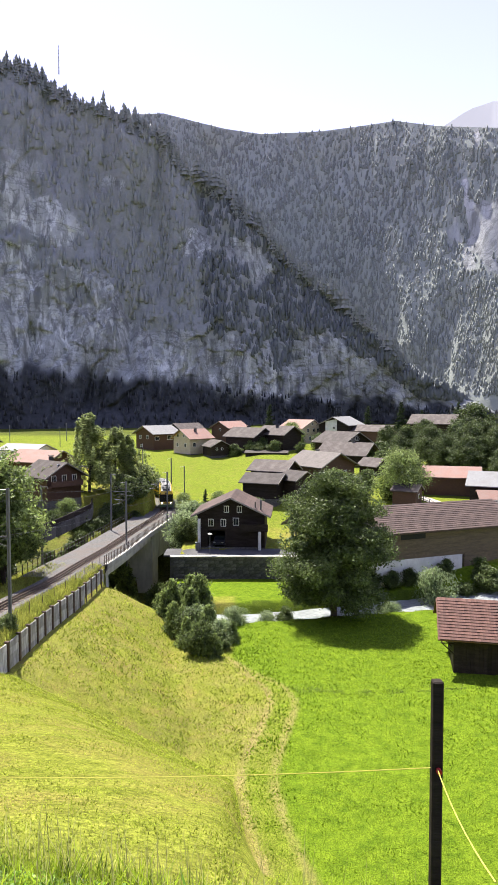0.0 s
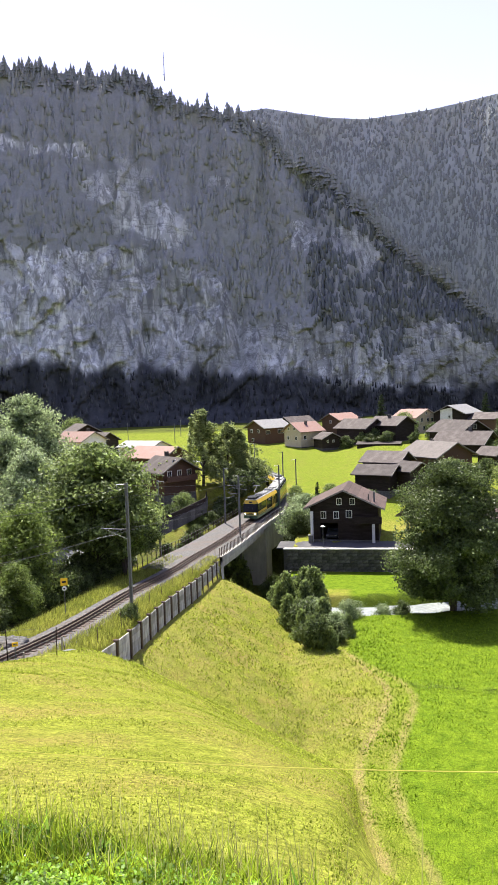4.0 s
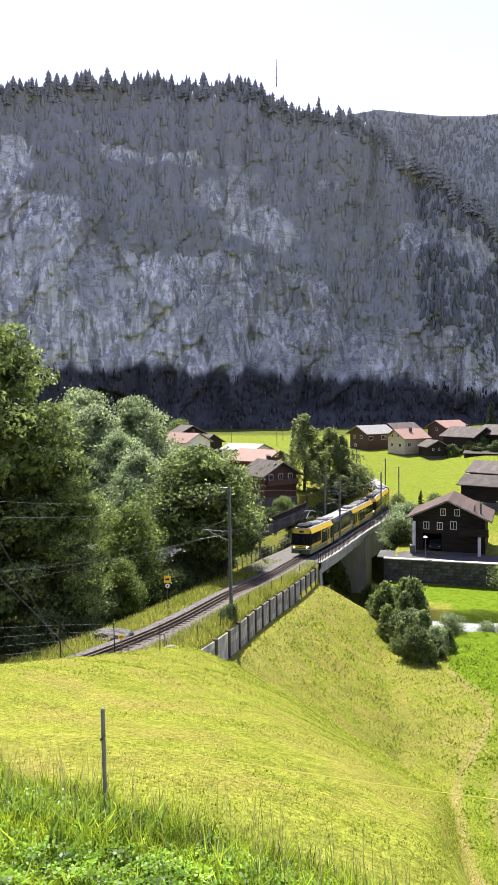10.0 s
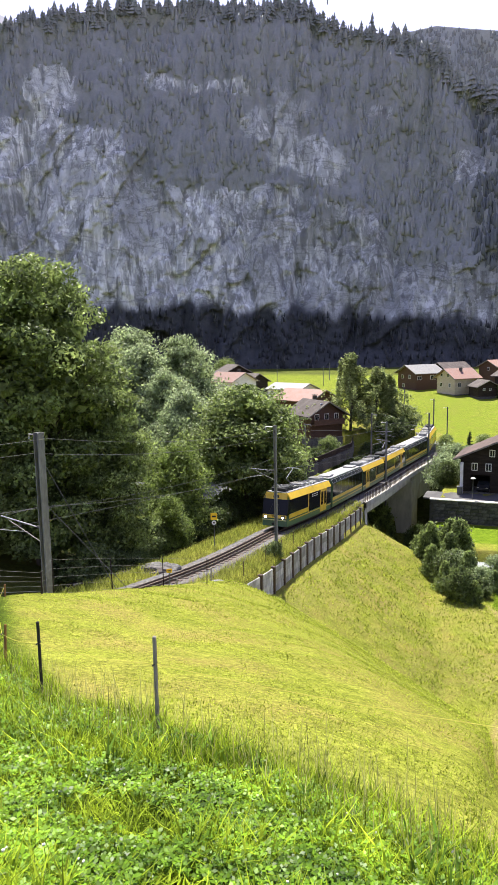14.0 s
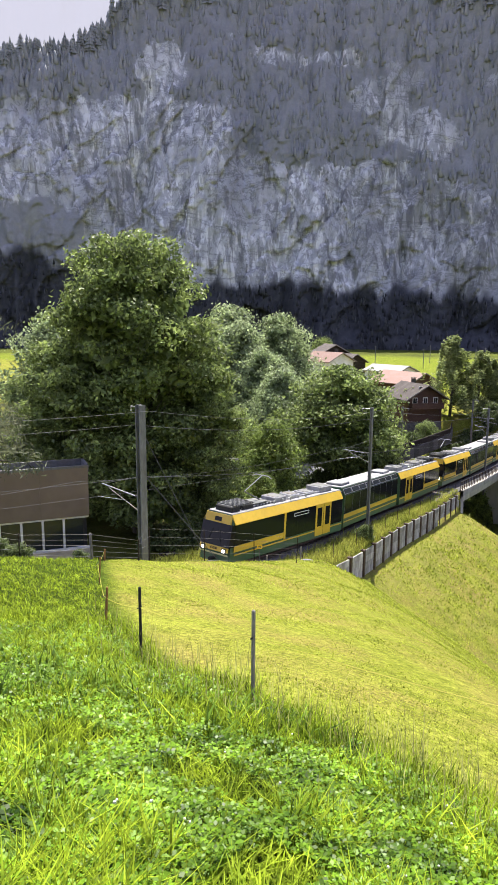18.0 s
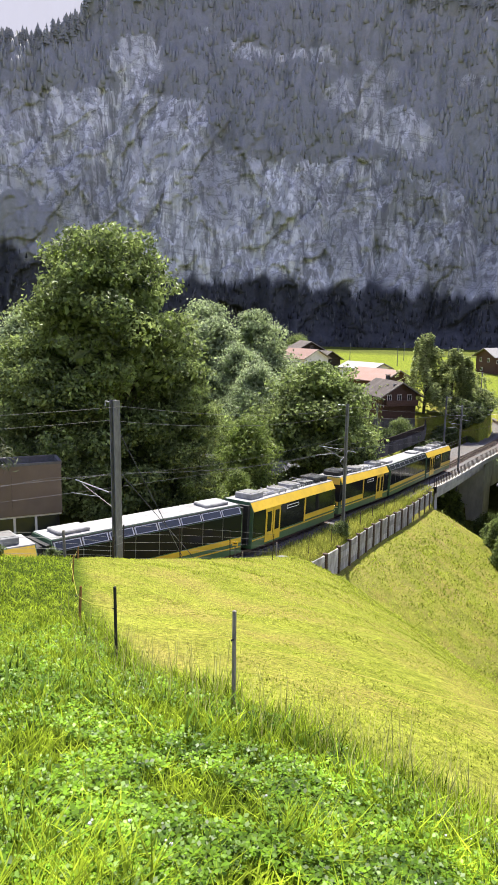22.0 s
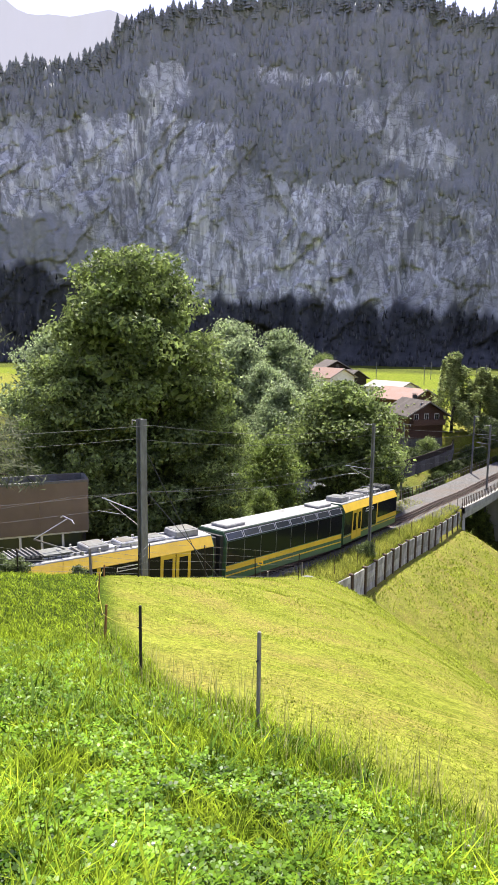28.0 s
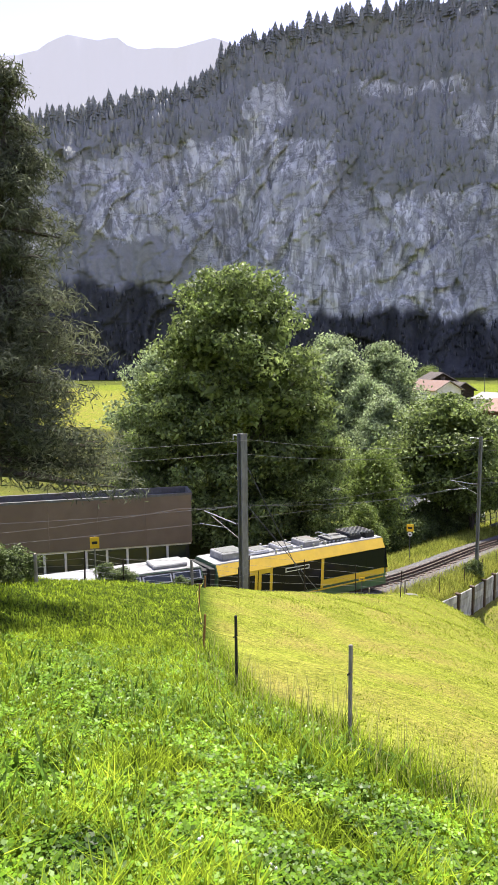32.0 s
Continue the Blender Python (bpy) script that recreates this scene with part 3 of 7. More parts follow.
def build_ground():
    xs = np.concatenate([np.array([-3000, -1500, -800, -450]), np.arange(-300, -60, 8.0), np.arange(-60, -22, 0.75), np.arange(-22, 20, 0.3), np.arange(20, 50, 0.75), np.arange(50, 200, 6.0),
                         np.array([250, 400, 800, 1500, 3000])])
    ys = np.concatenate([np.array([-2000, -800, -300, -150]), np.arange(-90, -8, 6.0), np.arange(-8, 3, 0.5), np.arange(3, 66, 0.3), np.arange(66, 135, 0.75), np.arange(135, 420, 5.0),
                         np.array([450, 600, 1000, 2000, 4500])])
    gx, gy = np.meshgrid(xs, ys)
    gzz = ground(gx, gy)
    n, k = gx.shape
    idx = np.arange(n * k).reshape(n, k)
    faces = np.stack([idx[:-1, :-1], idx[:-1, 1:], idx[1:, 1:], idx[1:, :-1]], -1).reshape(-1, 4)
    me = mesh_np("ground", np.stack([gx, gy, gzz], -1).reshape(-1, 3), faces, hill_material(), True)
    x, y, z = gx.ravel(), gy.ravel(), gzz.ravel()
    d, rz, s = near_track(x, y)
    toe_x = np.interp(y, [p[1] for p in TOE], [p[0] for p in TOE])
    out_x = np.interp(y, [p[1] for p in TOE_OUT], [p[0] for p in TOE_OUT])
    lush = (0.45 * sstep(-0.2, 0.4, x - toe_x) + 0.55 * sstep(-0.2, 0.5, x - out_x)) * sstep(-22.2, -23.2, z) * (y < 95) + (y > 84) * (d > 0) * (y < 93)
    lush = lush + 0.5 * (y > 112) * (d > 4)
    uncut = sstep(-0.3, 0.4, fence_y(x) + 0.35 - y) * (y > -60) * (d > 2)
    lush = np.clip(np.maximum(lush, uncut), 0, 1)
    track1 = np.abs(path_dist(x, y, TOE) - 0.0)
    track2 = path_dist(x, y, TOE_OUT)
    worn = 1.0 * (1 - sstep(0.12, 0.45, track1)) + 0.8 * (1 - sstep(0.10, 0.42, track2))
    worn = worn * (0.75 + 0.35 * vnoise(x * 0.6, y * 0.6, 4))
    worn = worn + 0.75 * (np.abs(d) < 6) * (d > 2) * (y < 75) * (y > 30) * 0.35
    worn = worn + 0.6 * np.exp(-((x + 2.3) / 2.6) ** 2 - ((y - 48.6) / 2.8) ** 2) * np.clip(0.5 + fbm(x * 1.1, y * 1.1, 4, 73), 0, 1.2)
    soil_and_shade = ((d < -6.2) & (y < 105) & (y > -30)) * 0.95 + (np.abs(y - river_y(x)) < 4.4) * (x < 60) * 0.7 * (np.abs(d) > 3)
    # dark undergrowth, and the bridge's shade painted on the ground below it
    soil_and_shade = np.maximum(soil_and_shade, 0.95 * (np.abs(d + 2) < 9) * (y > 75.2) * (y < 118))
    # unseen outer ground, darkened to cut the green bounce onto the cliff
    soil_and_shade = np.maximum(soil_and_shade, 0.95 * (np.hypot(x, y) > 520) + 0.95 * sstep(95, 125, x) + 0.95 * sstep(-230, -260, x) + 0.95 * (y < -70))
    # the embankment's own flank is rougher and browner than the mown hillside
    base = -0.42 - 1.65 - 0.55 * (d - wall_off(y)) + rz
    spur = sstep(-0.1, 0.25, base - (-0.5 - 0.50 * x - 0.578 * y)) * (d > 4) * (y > 34) * (y < 76) * (x - toe_x < 0)
    soil_and_shade = np.maximum(soil_and_shade, spur * np.clip(0.10 + 0.22 * fbm(x * 1.3, y * 1.3, 4, 71) + 0.25 * np.exp(-((x + 3.5) / 3.5) ** 2 - ((y - 47.5) / 3.5) ** 2), 0, 0.6))
    worn = np.maximum(worn, spur * np.clip(0.05 + 0.4 * fbm(x * 0.7, y * 0.7, 4, 75), 0, 0.7))
    # the cliff's shadow, painted as a dull strip across the far field
    soil_and_shade = np.maximum(soil_and_shade, 0.85 * sstep(278, 300, y + 6 * vnoise(x * 0.03, y * 0.03, 5)))
    soil_and_shade = soil_and_shade * (0.7 + 0.3 * vnoise(x * 0.3, y * 0.3, 6))
    for name, val in (("lush", lush), ("uncut", uncut), ("worn", worn), ("soil_and_shade", soil_and_shade)):
        at = me.attributes.new(name, "FLOAT", "POINT")
        at.data.foreach_set("value", np.clip(val, 0, 1).astype(np.float32))
    tagged(new("ground", me), "mown alpine hillside and lush valley meadow", "ground", kind="structure")


build_ground()


# ---- mountains ----
def rock_material(name, r0, r1, r2, v1, v2, size=1.0):
    """Limestone in slabs, ledges and dark streaks; woodland where the attribute says so."""
    m = bpy.data.materials.new(name)
    m.use_nodes = True
    nt = m.node_tree
    nd, ln = nt.nodes, nt.links
    b = nd["Principled BSDF"]
    b.inputs["Roughness"].default_value, b.inputs["Specular IOR Level"].default_value = 0.95, 0.1
    tc = nd.new("ShaderNodeTexCoord")

    def noise(scale, stretch, detail=8, rough=0.65, warp=0.0):
        mp = nd.new("ShaderNodeMapping")
        mp.inputs["Scale"].default_value = stretch
        ln.new(tc.outputs["Object"], mp.inputs[0])
        n = nd.new("ShaderNodeTexNoise")
        n.inputs["Scale"].default_value, n.inputs["Detail"].default_value, n.inputs["Roughness"].default_value = scale / size, detail, rough
        n.inputs["Distortion"].default_value = warp
        ln.new(mp.outputs[0], n.inputs["Vector"])
        return n.outputs[0]

    def ramp(x, a, b_, c0, c1):
        r = nd.new("ShaderNodeValToRGB")
        r.color_ramp.elements[0].position, r.color_ramp.elements[1].position = a, b_
        r.color_ramp.elements[0].color, r.color_ramp.elements[1].color = (*c0, 1), (*c1, 1)
        ln.new(x, r.inputs[0])
        return r.outputs[0]

    def mix(f, a, b_, kind="MIX"):
        mx = nd.new("ShaderNodeMix")
        mx.data_type, mx.blend_type = "RGBA", kind
        for sock, val in (("Factor", f), ("A", a), ("B", b_)):
            if isinstance(val, (tuple, float)):
                mx.inputs[sock].default_value = val
            else:
                ln.new(val, mx.inputs[sock])
        return mx.outputs["Result"]
    k1 = (0.0, 0.0, 0.0)

    def crack(scale, stretch, wide, warp, deep=0.75):
        """Thin branching lines: where a noise crosses its middle."""
        n = noise(scale, stretch, 10, 0.68, warp)
        s1, s2 = nd.new("ShaderNodeMath"), nd.new("ShaderNodeMath")
        s1.operation, s2.operation = "SUBTRACT", "ABSOLUTE"
        s1.inputs[1].default_value = 0.5
        ln.new(n, s1.inputs[0])
        ln.new(s1.outputs[0], s2.inputs[0])
        return ramp(s2.outputs[0], 0.0, wide, (deep, deep, deep), k1)
    w1 = (1.0, 1.0, 1.0)
    slab = noise(0.028, (1, 1, 0.8), 8, 0.62, 0.5)
    col = ramp(slab, 0.36, 0.66, r0, r1)
    # pale vertical wash in patches, dark water streaks beside it
    patch = ramp(noise(0.022, (1, 1, 0.8), 4, 0.5), 0.40, 0.54, k1, w1)
    pale = ramp(noise(0.26, (1, 1, 0.075), 6, 0.62, 0.3), 0.48, 0.57, k1, w1)
    col = mix(mix(1.0, patch, pale, "MULTIPLY"), col, (*r2, 1))
    wet = noise(0.20, (1, 1, 0.085), 6, 0.64, 0.3)
    col = mix(ramp(wet, 0.52, 0.60, k1, (0.8, 0.8, 0.8)), col, (*[0.55 * c for c in r0], 1))
    # chipped faces and ledges
    chip = noise(0.13, (1, 1, 0.55), 8, 0.7, 0.8)
    col = mix(ramp(chip, 0.55, 0.66, k1, (0.6, 0.6, 0.6)), col, (*[0.68 * c for c in r0], 1))
    chip2 = noise(0.16, (1, 1, 0.6), 7, 0.68, 0.8)
    col = mix(ramp(chip2, 0.58, 0.68, k1, (0.55, 0.55, 0.55)), col, (*r2, 1))
    col = mix(crack(0.045, (1, 1, 0.6), 0.018, 0.8, 0.55), col, (*[0.45 * c for c in r0], 1))
    col = mix(crack(0.03, (0.45, 0.45, 1.5), 0.016, 1.0, 0.6), col, (*[0.42 * c for c in r0], 1))
    fine = noise(0.6, (1, 1, 0.7), 6, 0.7)
    col = mix(0.22, col, ramp(fine, 0.3, 0.7, (0.30, 0.30, 0.30), (0.72, 0.72, 0.72)), "OVERLAY")
    # brightness by bearing, standing in for the haze over the rock
    haze_tone = nd.new("ShaderNodeAttribute")
    haze_tone.attribute_name = "haze_tone"
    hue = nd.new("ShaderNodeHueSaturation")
    ln.new(haze_tone.outputs["Fac"], hue.inputs["Value"])
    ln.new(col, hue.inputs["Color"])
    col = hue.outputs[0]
    veg = ramp(noise(0.30, (1, 1, 1), 7, 0.75), 0.35, 0.65, v1, v2)
    at = nd.new("ShaderNodeAttribute")
    at.attribute_name = "wooded"
    ad = nd.new("ShaderNodeMath")
    ad.operation = "ADD"
    ln.new(at.outputs["Fac"], ad.inputs[0])
    ln.new(noise(0.05, (1, 1, 0.8), 10, 0.72), ad.inputs[1])
    half = nd.new("ShaderNodeMath")
    half.operation = "MULTIPLY"
    half.inputs[1].default_value = 0.5
    ln.new(ad.outputs[0], half.inputs[0])
    col = mix(ramp(half.outputs[0], 0.475, 0.525, k1, w1), col, veg)
    # foot belt stays a natural dark; the haze lightening begins above it
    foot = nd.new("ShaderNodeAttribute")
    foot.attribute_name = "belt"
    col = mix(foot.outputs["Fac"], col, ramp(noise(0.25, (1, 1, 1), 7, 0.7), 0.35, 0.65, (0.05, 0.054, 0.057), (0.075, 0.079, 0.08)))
    ln.new(col, b.inputs["Base Color"])
    bp = nd.new("ShaderNodeBump")
    bp.inputs["Strength"].default_value, bp.inputs["Distance"].default_value = 0.6, 1.6
    ln.new(noise(0.09, (1, 1, 0.8), 10, 0.74, 0.8), bp.inputs["Height"])
    ln.new(bp.outputs[0], b.inputs["Normal"])
    return m


# rock and woods lightened, so the haze sits in their base colours
M_ROCK = rock_material("cliff_rock", (0.335, 0.345, 0.33), (0.49, 0.505, 0.48), (0.70, 0.715, 0.68), (0.245, 0.256, 0.246), (0.305, 0.315, 0.296))
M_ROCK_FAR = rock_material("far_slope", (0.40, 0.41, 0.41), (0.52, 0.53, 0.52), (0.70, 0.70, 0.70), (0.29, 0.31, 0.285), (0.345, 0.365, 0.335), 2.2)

# skyline of the near mountain: bearing (to the left) and rise per metre
_SKY_A = [-24, -20, -14, -11, -7.5, -3.7, -0.9, 1.9, 5.2, 7.9, 11.7, 14.5, 17, 21, 25, 29, 34, 38, 40.4, 41.4, 43, 47, 52.5, 58, 66, 80]
_SKY_T = [-.02, 0.0, .05, .099, .157, .207, .263, .311, .35, .400, .425, .432, .462, .468, .468, .465, .453, .438, .420, .392, .374, .361, .334, .318, .30, .28]


def cliff_top(a):
    """Rise per metre of the main cliff's upper edge."""
    return np.interp(a, [-16, -12, -9, -6, -3, 0, 4, 6, 8, 10, 12, 14.5, 17, 20, 22.5, 26, 28, 29.5, 31.5, 34, 40, 45, 49, 53, 80],
                     [-.02, .05, .08, .105, .10, .09, .10, .125, .10, .12, .185, .195, .205, .215, .215, .225, .23, .255, .29, .295, .305, .29, .275, .275, .26])


def near_mountain(a, u):
    """Place on the near mountain: bearing a (degrees to the left), u from 0 at its foot to 1 on its skyline."""
    top = np.interp(a, _SKY_A, _SKY_T) - 0.012
    foot = -0.045
    t = foot + (top - foot) * u
    rock_top = np.clip((cliff_top(a) - foot) / (top - foot), 0.05, 0.9)
    low = sstep(0.0, 0.11, u)
    wall = np.clip((u - 0.1) / np.maximum(rock_top - 0.1, 0.05), 0, 1)
    high = np.clip((u - rock_top) / (1 - rock_top), 0, 1)
    dist = 392 + 14 * low + 168 * np.maximum(0.02, cliff_top(a)) * wall + 172 * np.maximum(0.02, top - cliff_top(a)) * high
    dist = dist + 60 * sstep(8, -20, a)
    ribs = fbm(a * 0.35, u * 1.6, 4, 21, 0.5) * 8 + np.abs(fbm(a * 0.9 + 2.0 * u, u * 4.0, 4, 31, 0.5)) * 3
    wx, wy = a + 0.7 * fbm(a * 0.5, t * 14, 3, 23), t * 57.3 + 0.9 * fbm(a * 0.4, t * 20, 3, 27)
    big, e1 = facets(wx / 2.6 + 0.25 * wy, wy / 5.5, 1)
    mid, e2 = facets(wx / 0.95 - 0.15 * wy, wy / 2.1, 2)
    small, e3 = facets(wx / 0.38, wy / 0.75, 3)
    block = 2.2 * big + 1.3 * mid + 0.5 * small + 0.6 * sstep(0.10, 0.0, e1) + 0.4 * sstep(0.10, 0.0, e2)
    canopy = 0.5 * fbm(a * 1.9, t * 75, 3, 45, 0.6) * sstep(-0.05, 0.12, u - rock_top)
    dist = dist - canopy * (1 - sstep(0.9, 1.0, u))
    dist = dist + (ribs + block * (1 - 0.7 * sstep(0.0, 0.2, high))) * sstep(0.0, 0.1, u) * (1 - 0.75 * sstep(0.93, 1.0, u))
    back = np.clip(u - 1, 0, 1)
    return dist + 700 * back, t * (u <= 1) + (top - 0.25 * back) * (u > 1), rock_top


def polar(a, dist, t):
    a = np.radians(a)
    return np.stack([-np.sin(a) * dist, np.cos(a) * dist, t * dist], -1)


def grid_mesh(name, fn, amin, amax, na, nu, material, wooded, behind=()):
    a, u = np.meshgrid(np.linspace(amin, amax, na), np.concatenate([np.linspace(0, 1, nu), behind]))
    nu = len(u)
    dist, t, rt = fn(a, u)
    p = polar(a, dist, t)
    idx = np.arange(na * nu).reshape(nu, na)
    faces = np.stack([idx[:-1, 1:], idx[:-1, :-1], idx[1:, :-1], idx[1:, 1:]], -1).reshape(-1, 4)
    me = mesh_np(name, p.reshape(-1, 3), faces, material, True)
    at = me.attributes.new("wooded", "FLOAT", "POINT")
    at.data.foreach_set("value", wooded(a, u, rt).astype(np.float32).ravel())
    # haze put into the colour: paler to the left, plus random rock variation
    at = me.attributes.new("haze_tone", "FLOAT", "POINT")
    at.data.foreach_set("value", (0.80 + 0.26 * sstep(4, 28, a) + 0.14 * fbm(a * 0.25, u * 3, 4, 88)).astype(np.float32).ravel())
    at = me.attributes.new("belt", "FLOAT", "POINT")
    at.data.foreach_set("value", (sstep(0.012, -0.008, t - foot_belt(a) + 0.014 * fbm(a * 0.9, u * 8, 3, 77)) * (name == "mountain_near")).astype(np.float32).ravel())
    return me


# bare bands above the cliff, then thickets on its ledges and gullies: bearing, rise, half width, half height, strength
_BARE = [(37.0, .345, 1.6, .028, .6), (24.0, .352, 4.2, .014, .5), (28.2, .36, 1.3, .014, .4), (17.6, .33, 2.0, .025, .45), (20.3, .305, 2.4, .018, .4),
         (18.5, .265, 3.2, .035, .5), (15.2, .235, 2.6, .028, .5), (4.4, .237, 1.5, .022, .5), (0.7, .217, 2.6, .02, .5), (-1.0, .188, 1.4, .02, .4),
         (11.0, .31, 1.4, .012, .3), (9.2, .245, 0.8, .018, .3)]
_THICK = [(22.6, .228, 3.0, .016, .4), (28.6, .255, 2.4, .03, .4), (13.2, .15, 1.1, .018, .35), (8.4, .15, 1.2, .05, .5), (45.5, .12, 3.0, .045, .6),
          (51.0, .11, 4.0, .06, .6), (16.0, .185, 1.6, .012, .35), (5.2, .128, 2.0, .016, .35), (-2.5, .07, 0.7, .04, .3), (11.0, .09, 0.9, .03, .25)]


def near_wooded(a, u, rt):
    """0.2 bare rock .. 0.8 forest."""
    top = np.interp(a, _SKY_A, _SKY_T) - 0.012
    t = -0.045 + (top + 0.045) * u
    w = 0.25 + 0.50 * sstep(-0.012, 0.016, t - cliff_top(a) + 0.012 * fbm(a * 0.6, t * 30, 3, 62))
    for pa, pt, ra, rb, k in _BARE:
        w = w - k * np.exp(-((a - pa) / ra) ** 2 - ((t - pt) / rb) ** 2)
    for pa, pt, ra, rb, k in _THICK:
        w = w + k * np.exp(-((a - pa) / ra) ** 2 - ((t - pt) / rb) ** 2)
    w = w + 0.16 * fbm(a * 0.45, t * 26, 4, 61) + 0.3 * sstep(0.86, 0.95, u) + 0.10 * sstep(14, 2, a)
    return np.clip(w, 0.08, 0.95)


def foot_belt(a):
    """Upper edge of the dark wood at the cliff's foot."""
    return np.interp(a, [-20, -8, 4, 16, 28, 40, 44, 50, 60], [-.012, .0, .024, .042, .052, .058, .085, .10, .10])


def far_mountain(a, u):
    top = np.interp(a, [-48, -30, -19.6, -15, -11.9, -6, -1, 1.9, 7, 12, 20], [.33, .36, .368, .380, .392, .384, .382, .389, .408, .40, .38]) + 0.003
    foot = -0.03
    t = foot + (top - foot) * u
    dist = 640 + 95 * u + fbm(a * 0.3, u * 2, 4, 81, 0.5) * 12 * sstep(0, 0.15, u) * (1 - 0.7 * sstep(0.92, 1, u)) - 90 * sstep(-4, -24, a)
    return dist, t, 0.4 + 0 * a


def far_wooded(a, u, rt):
    w = 0.85 + 0.16 * fbm(a * 0.4, u * 5, 4, 91) + 0.45 * fbm(a * 1.2, u * 12, 4, 93) * sstep(-13, -16, a) * sstep(0.35, 0.5, u) + 0.4 * sstep(0.3, 0.1, u) - 0.75 * sstep(-16.2, -18.0, a) * sstep(0.48, 0.54, u) * sstep(0.80, 0.72, u)
    return np.clip(w, 0.1, 0.95)


def peaks(a, u):
    top = np.interp(a, [-60, -30, -24, -19.4, -18, -17, -15.5, -13, 10, 41, 44, 47.2, 48.9, 50.5, 52.3, 55, 57.3, 64, 75, 90],
                    [.36, .39, .40, .405, .402, .396, .380, .36, .25, .43, .418, .414, .427, .420, .424, .398, .387, .38, .36, .3])
    t = -0.03 + (top + 0.03) * u + 0.003 * fbm(a * 1.2, u * 0 + 3, 4, 15) * u
    return 2600 + 500 * u + 60 * fbm(a * 0.8, u * 4, 4, 14), t, 0.4 + 0 * a


def conifer_cluster(places, heights, seed, sides=6, tiers=4):
    """Many far conifers as one mesh: jagged tiers of drooping boughs."""
    rng = np.random.default_rng(seed)
    n = len(places)
    ang = np.linspace(0, 2 * np.pi, sides * 2, endpoint=False)
    V, Fc = [], []
    for k in range(tiers):
        z0, z1 = 0.08 + 0.80 * k / tiers, 0.08 + 0.80 * (k + 1.55) / tiers
        z1 = min(z1, 1.0)
        rad = 0.27 * (1 - 0.78 * k / tiers)
        rr = np.where(np.arange(sides * 2) % 2 == 0, 1.0, 0.45)[None] * rad * rng.uniform(0.7, 1.3, (n, sides * 2))
        ring = np.stack([rr * np.cos(ang), rr * np.sin(ang), np.broadcast_to(z0 - 0.03 * (np.arange(sides * 2) % 2 == 0), rr.shape)], -1)
        tip = np.zeros((n, 1, 3))
        tip[:, :, 2] = z1
        V.append(np.concatenate([ring, tip], 1))
    V = np.concatenate(V, 1) * heights[:, None, None]
    V[:, :, :2] *= rng.uniform(0.75, 1.6, (n, 1, 1))
    V = V + places[:, None, :]
    per = (sides * 2 + 1) * tiers
    base = []
    for k in range(tiers):
        o = k * (sides * 2 + 1)
        base += [(o + i, o + (i + 1) % (sides * 2), o + sides * 2) for i in range(sides * 2)]
    Fc = (np.array(base)[None] + (np.arange(n) * per)[:, None, None]).reshape(-1, 3)
    return V.reshape(-1, 3), Fc


def far_trees(places, heights, seed, sides=5):
    """Many far trees as one mesh: slender closed crowns, uneven all round."""
    rng = np.random.default_rng(seed)
    n = len(places)
    ang = np.linspace(0, 2 * np.pi, sides, endpoint=False)
    rings = [np.broadcast_to(np.array([0.0, 0.0, -0.12]), (n, 1, 3))]
    for z, rad in ((0.0, 0.15), (0.30, 0.13), (0.66, 0.075)):
        rr = rad * rng.uniform(0.65, 1.35, (n, sides))
        zz = z + rng.uniform(-0.05, 0.05, (n, sides))
        rings.append(np.stack([rr * np.cos(ang), rr * np.sin(ang), zz], -1))
    rings.append(np.broadcast_to(np.array([0.0, 0.0, 1.0]), (n, 1, 3)))
    V = np.concatenate(rings, 1) * heights[:, None, None]
    V[:, :, :2] *= rng.uniform(0.8, 1.7, (n, 1, 1))
    V = V + places[:, None, :]
    base, last = [], 1 + 3 * sides
    for i in range(sides):
        j = (i + 1) % sides
        base.append((0, 1 + j, 1 + i))
        for k in (0, 1):
            a, b = 1 + k * sides, 1 + (k + 1) * sides
            base += [(a + i, a + j, b + j), (a + i, b + j, b + i)]
        base.append((1 + 2 * sides + i, 1 + 2 * sides + j, last))
    F = (np.array(base)[None] + (np.arange(n) * (last + 1))[:, None, None]).reshape(-1, 3)
    return V.reshape(-1, 3), F


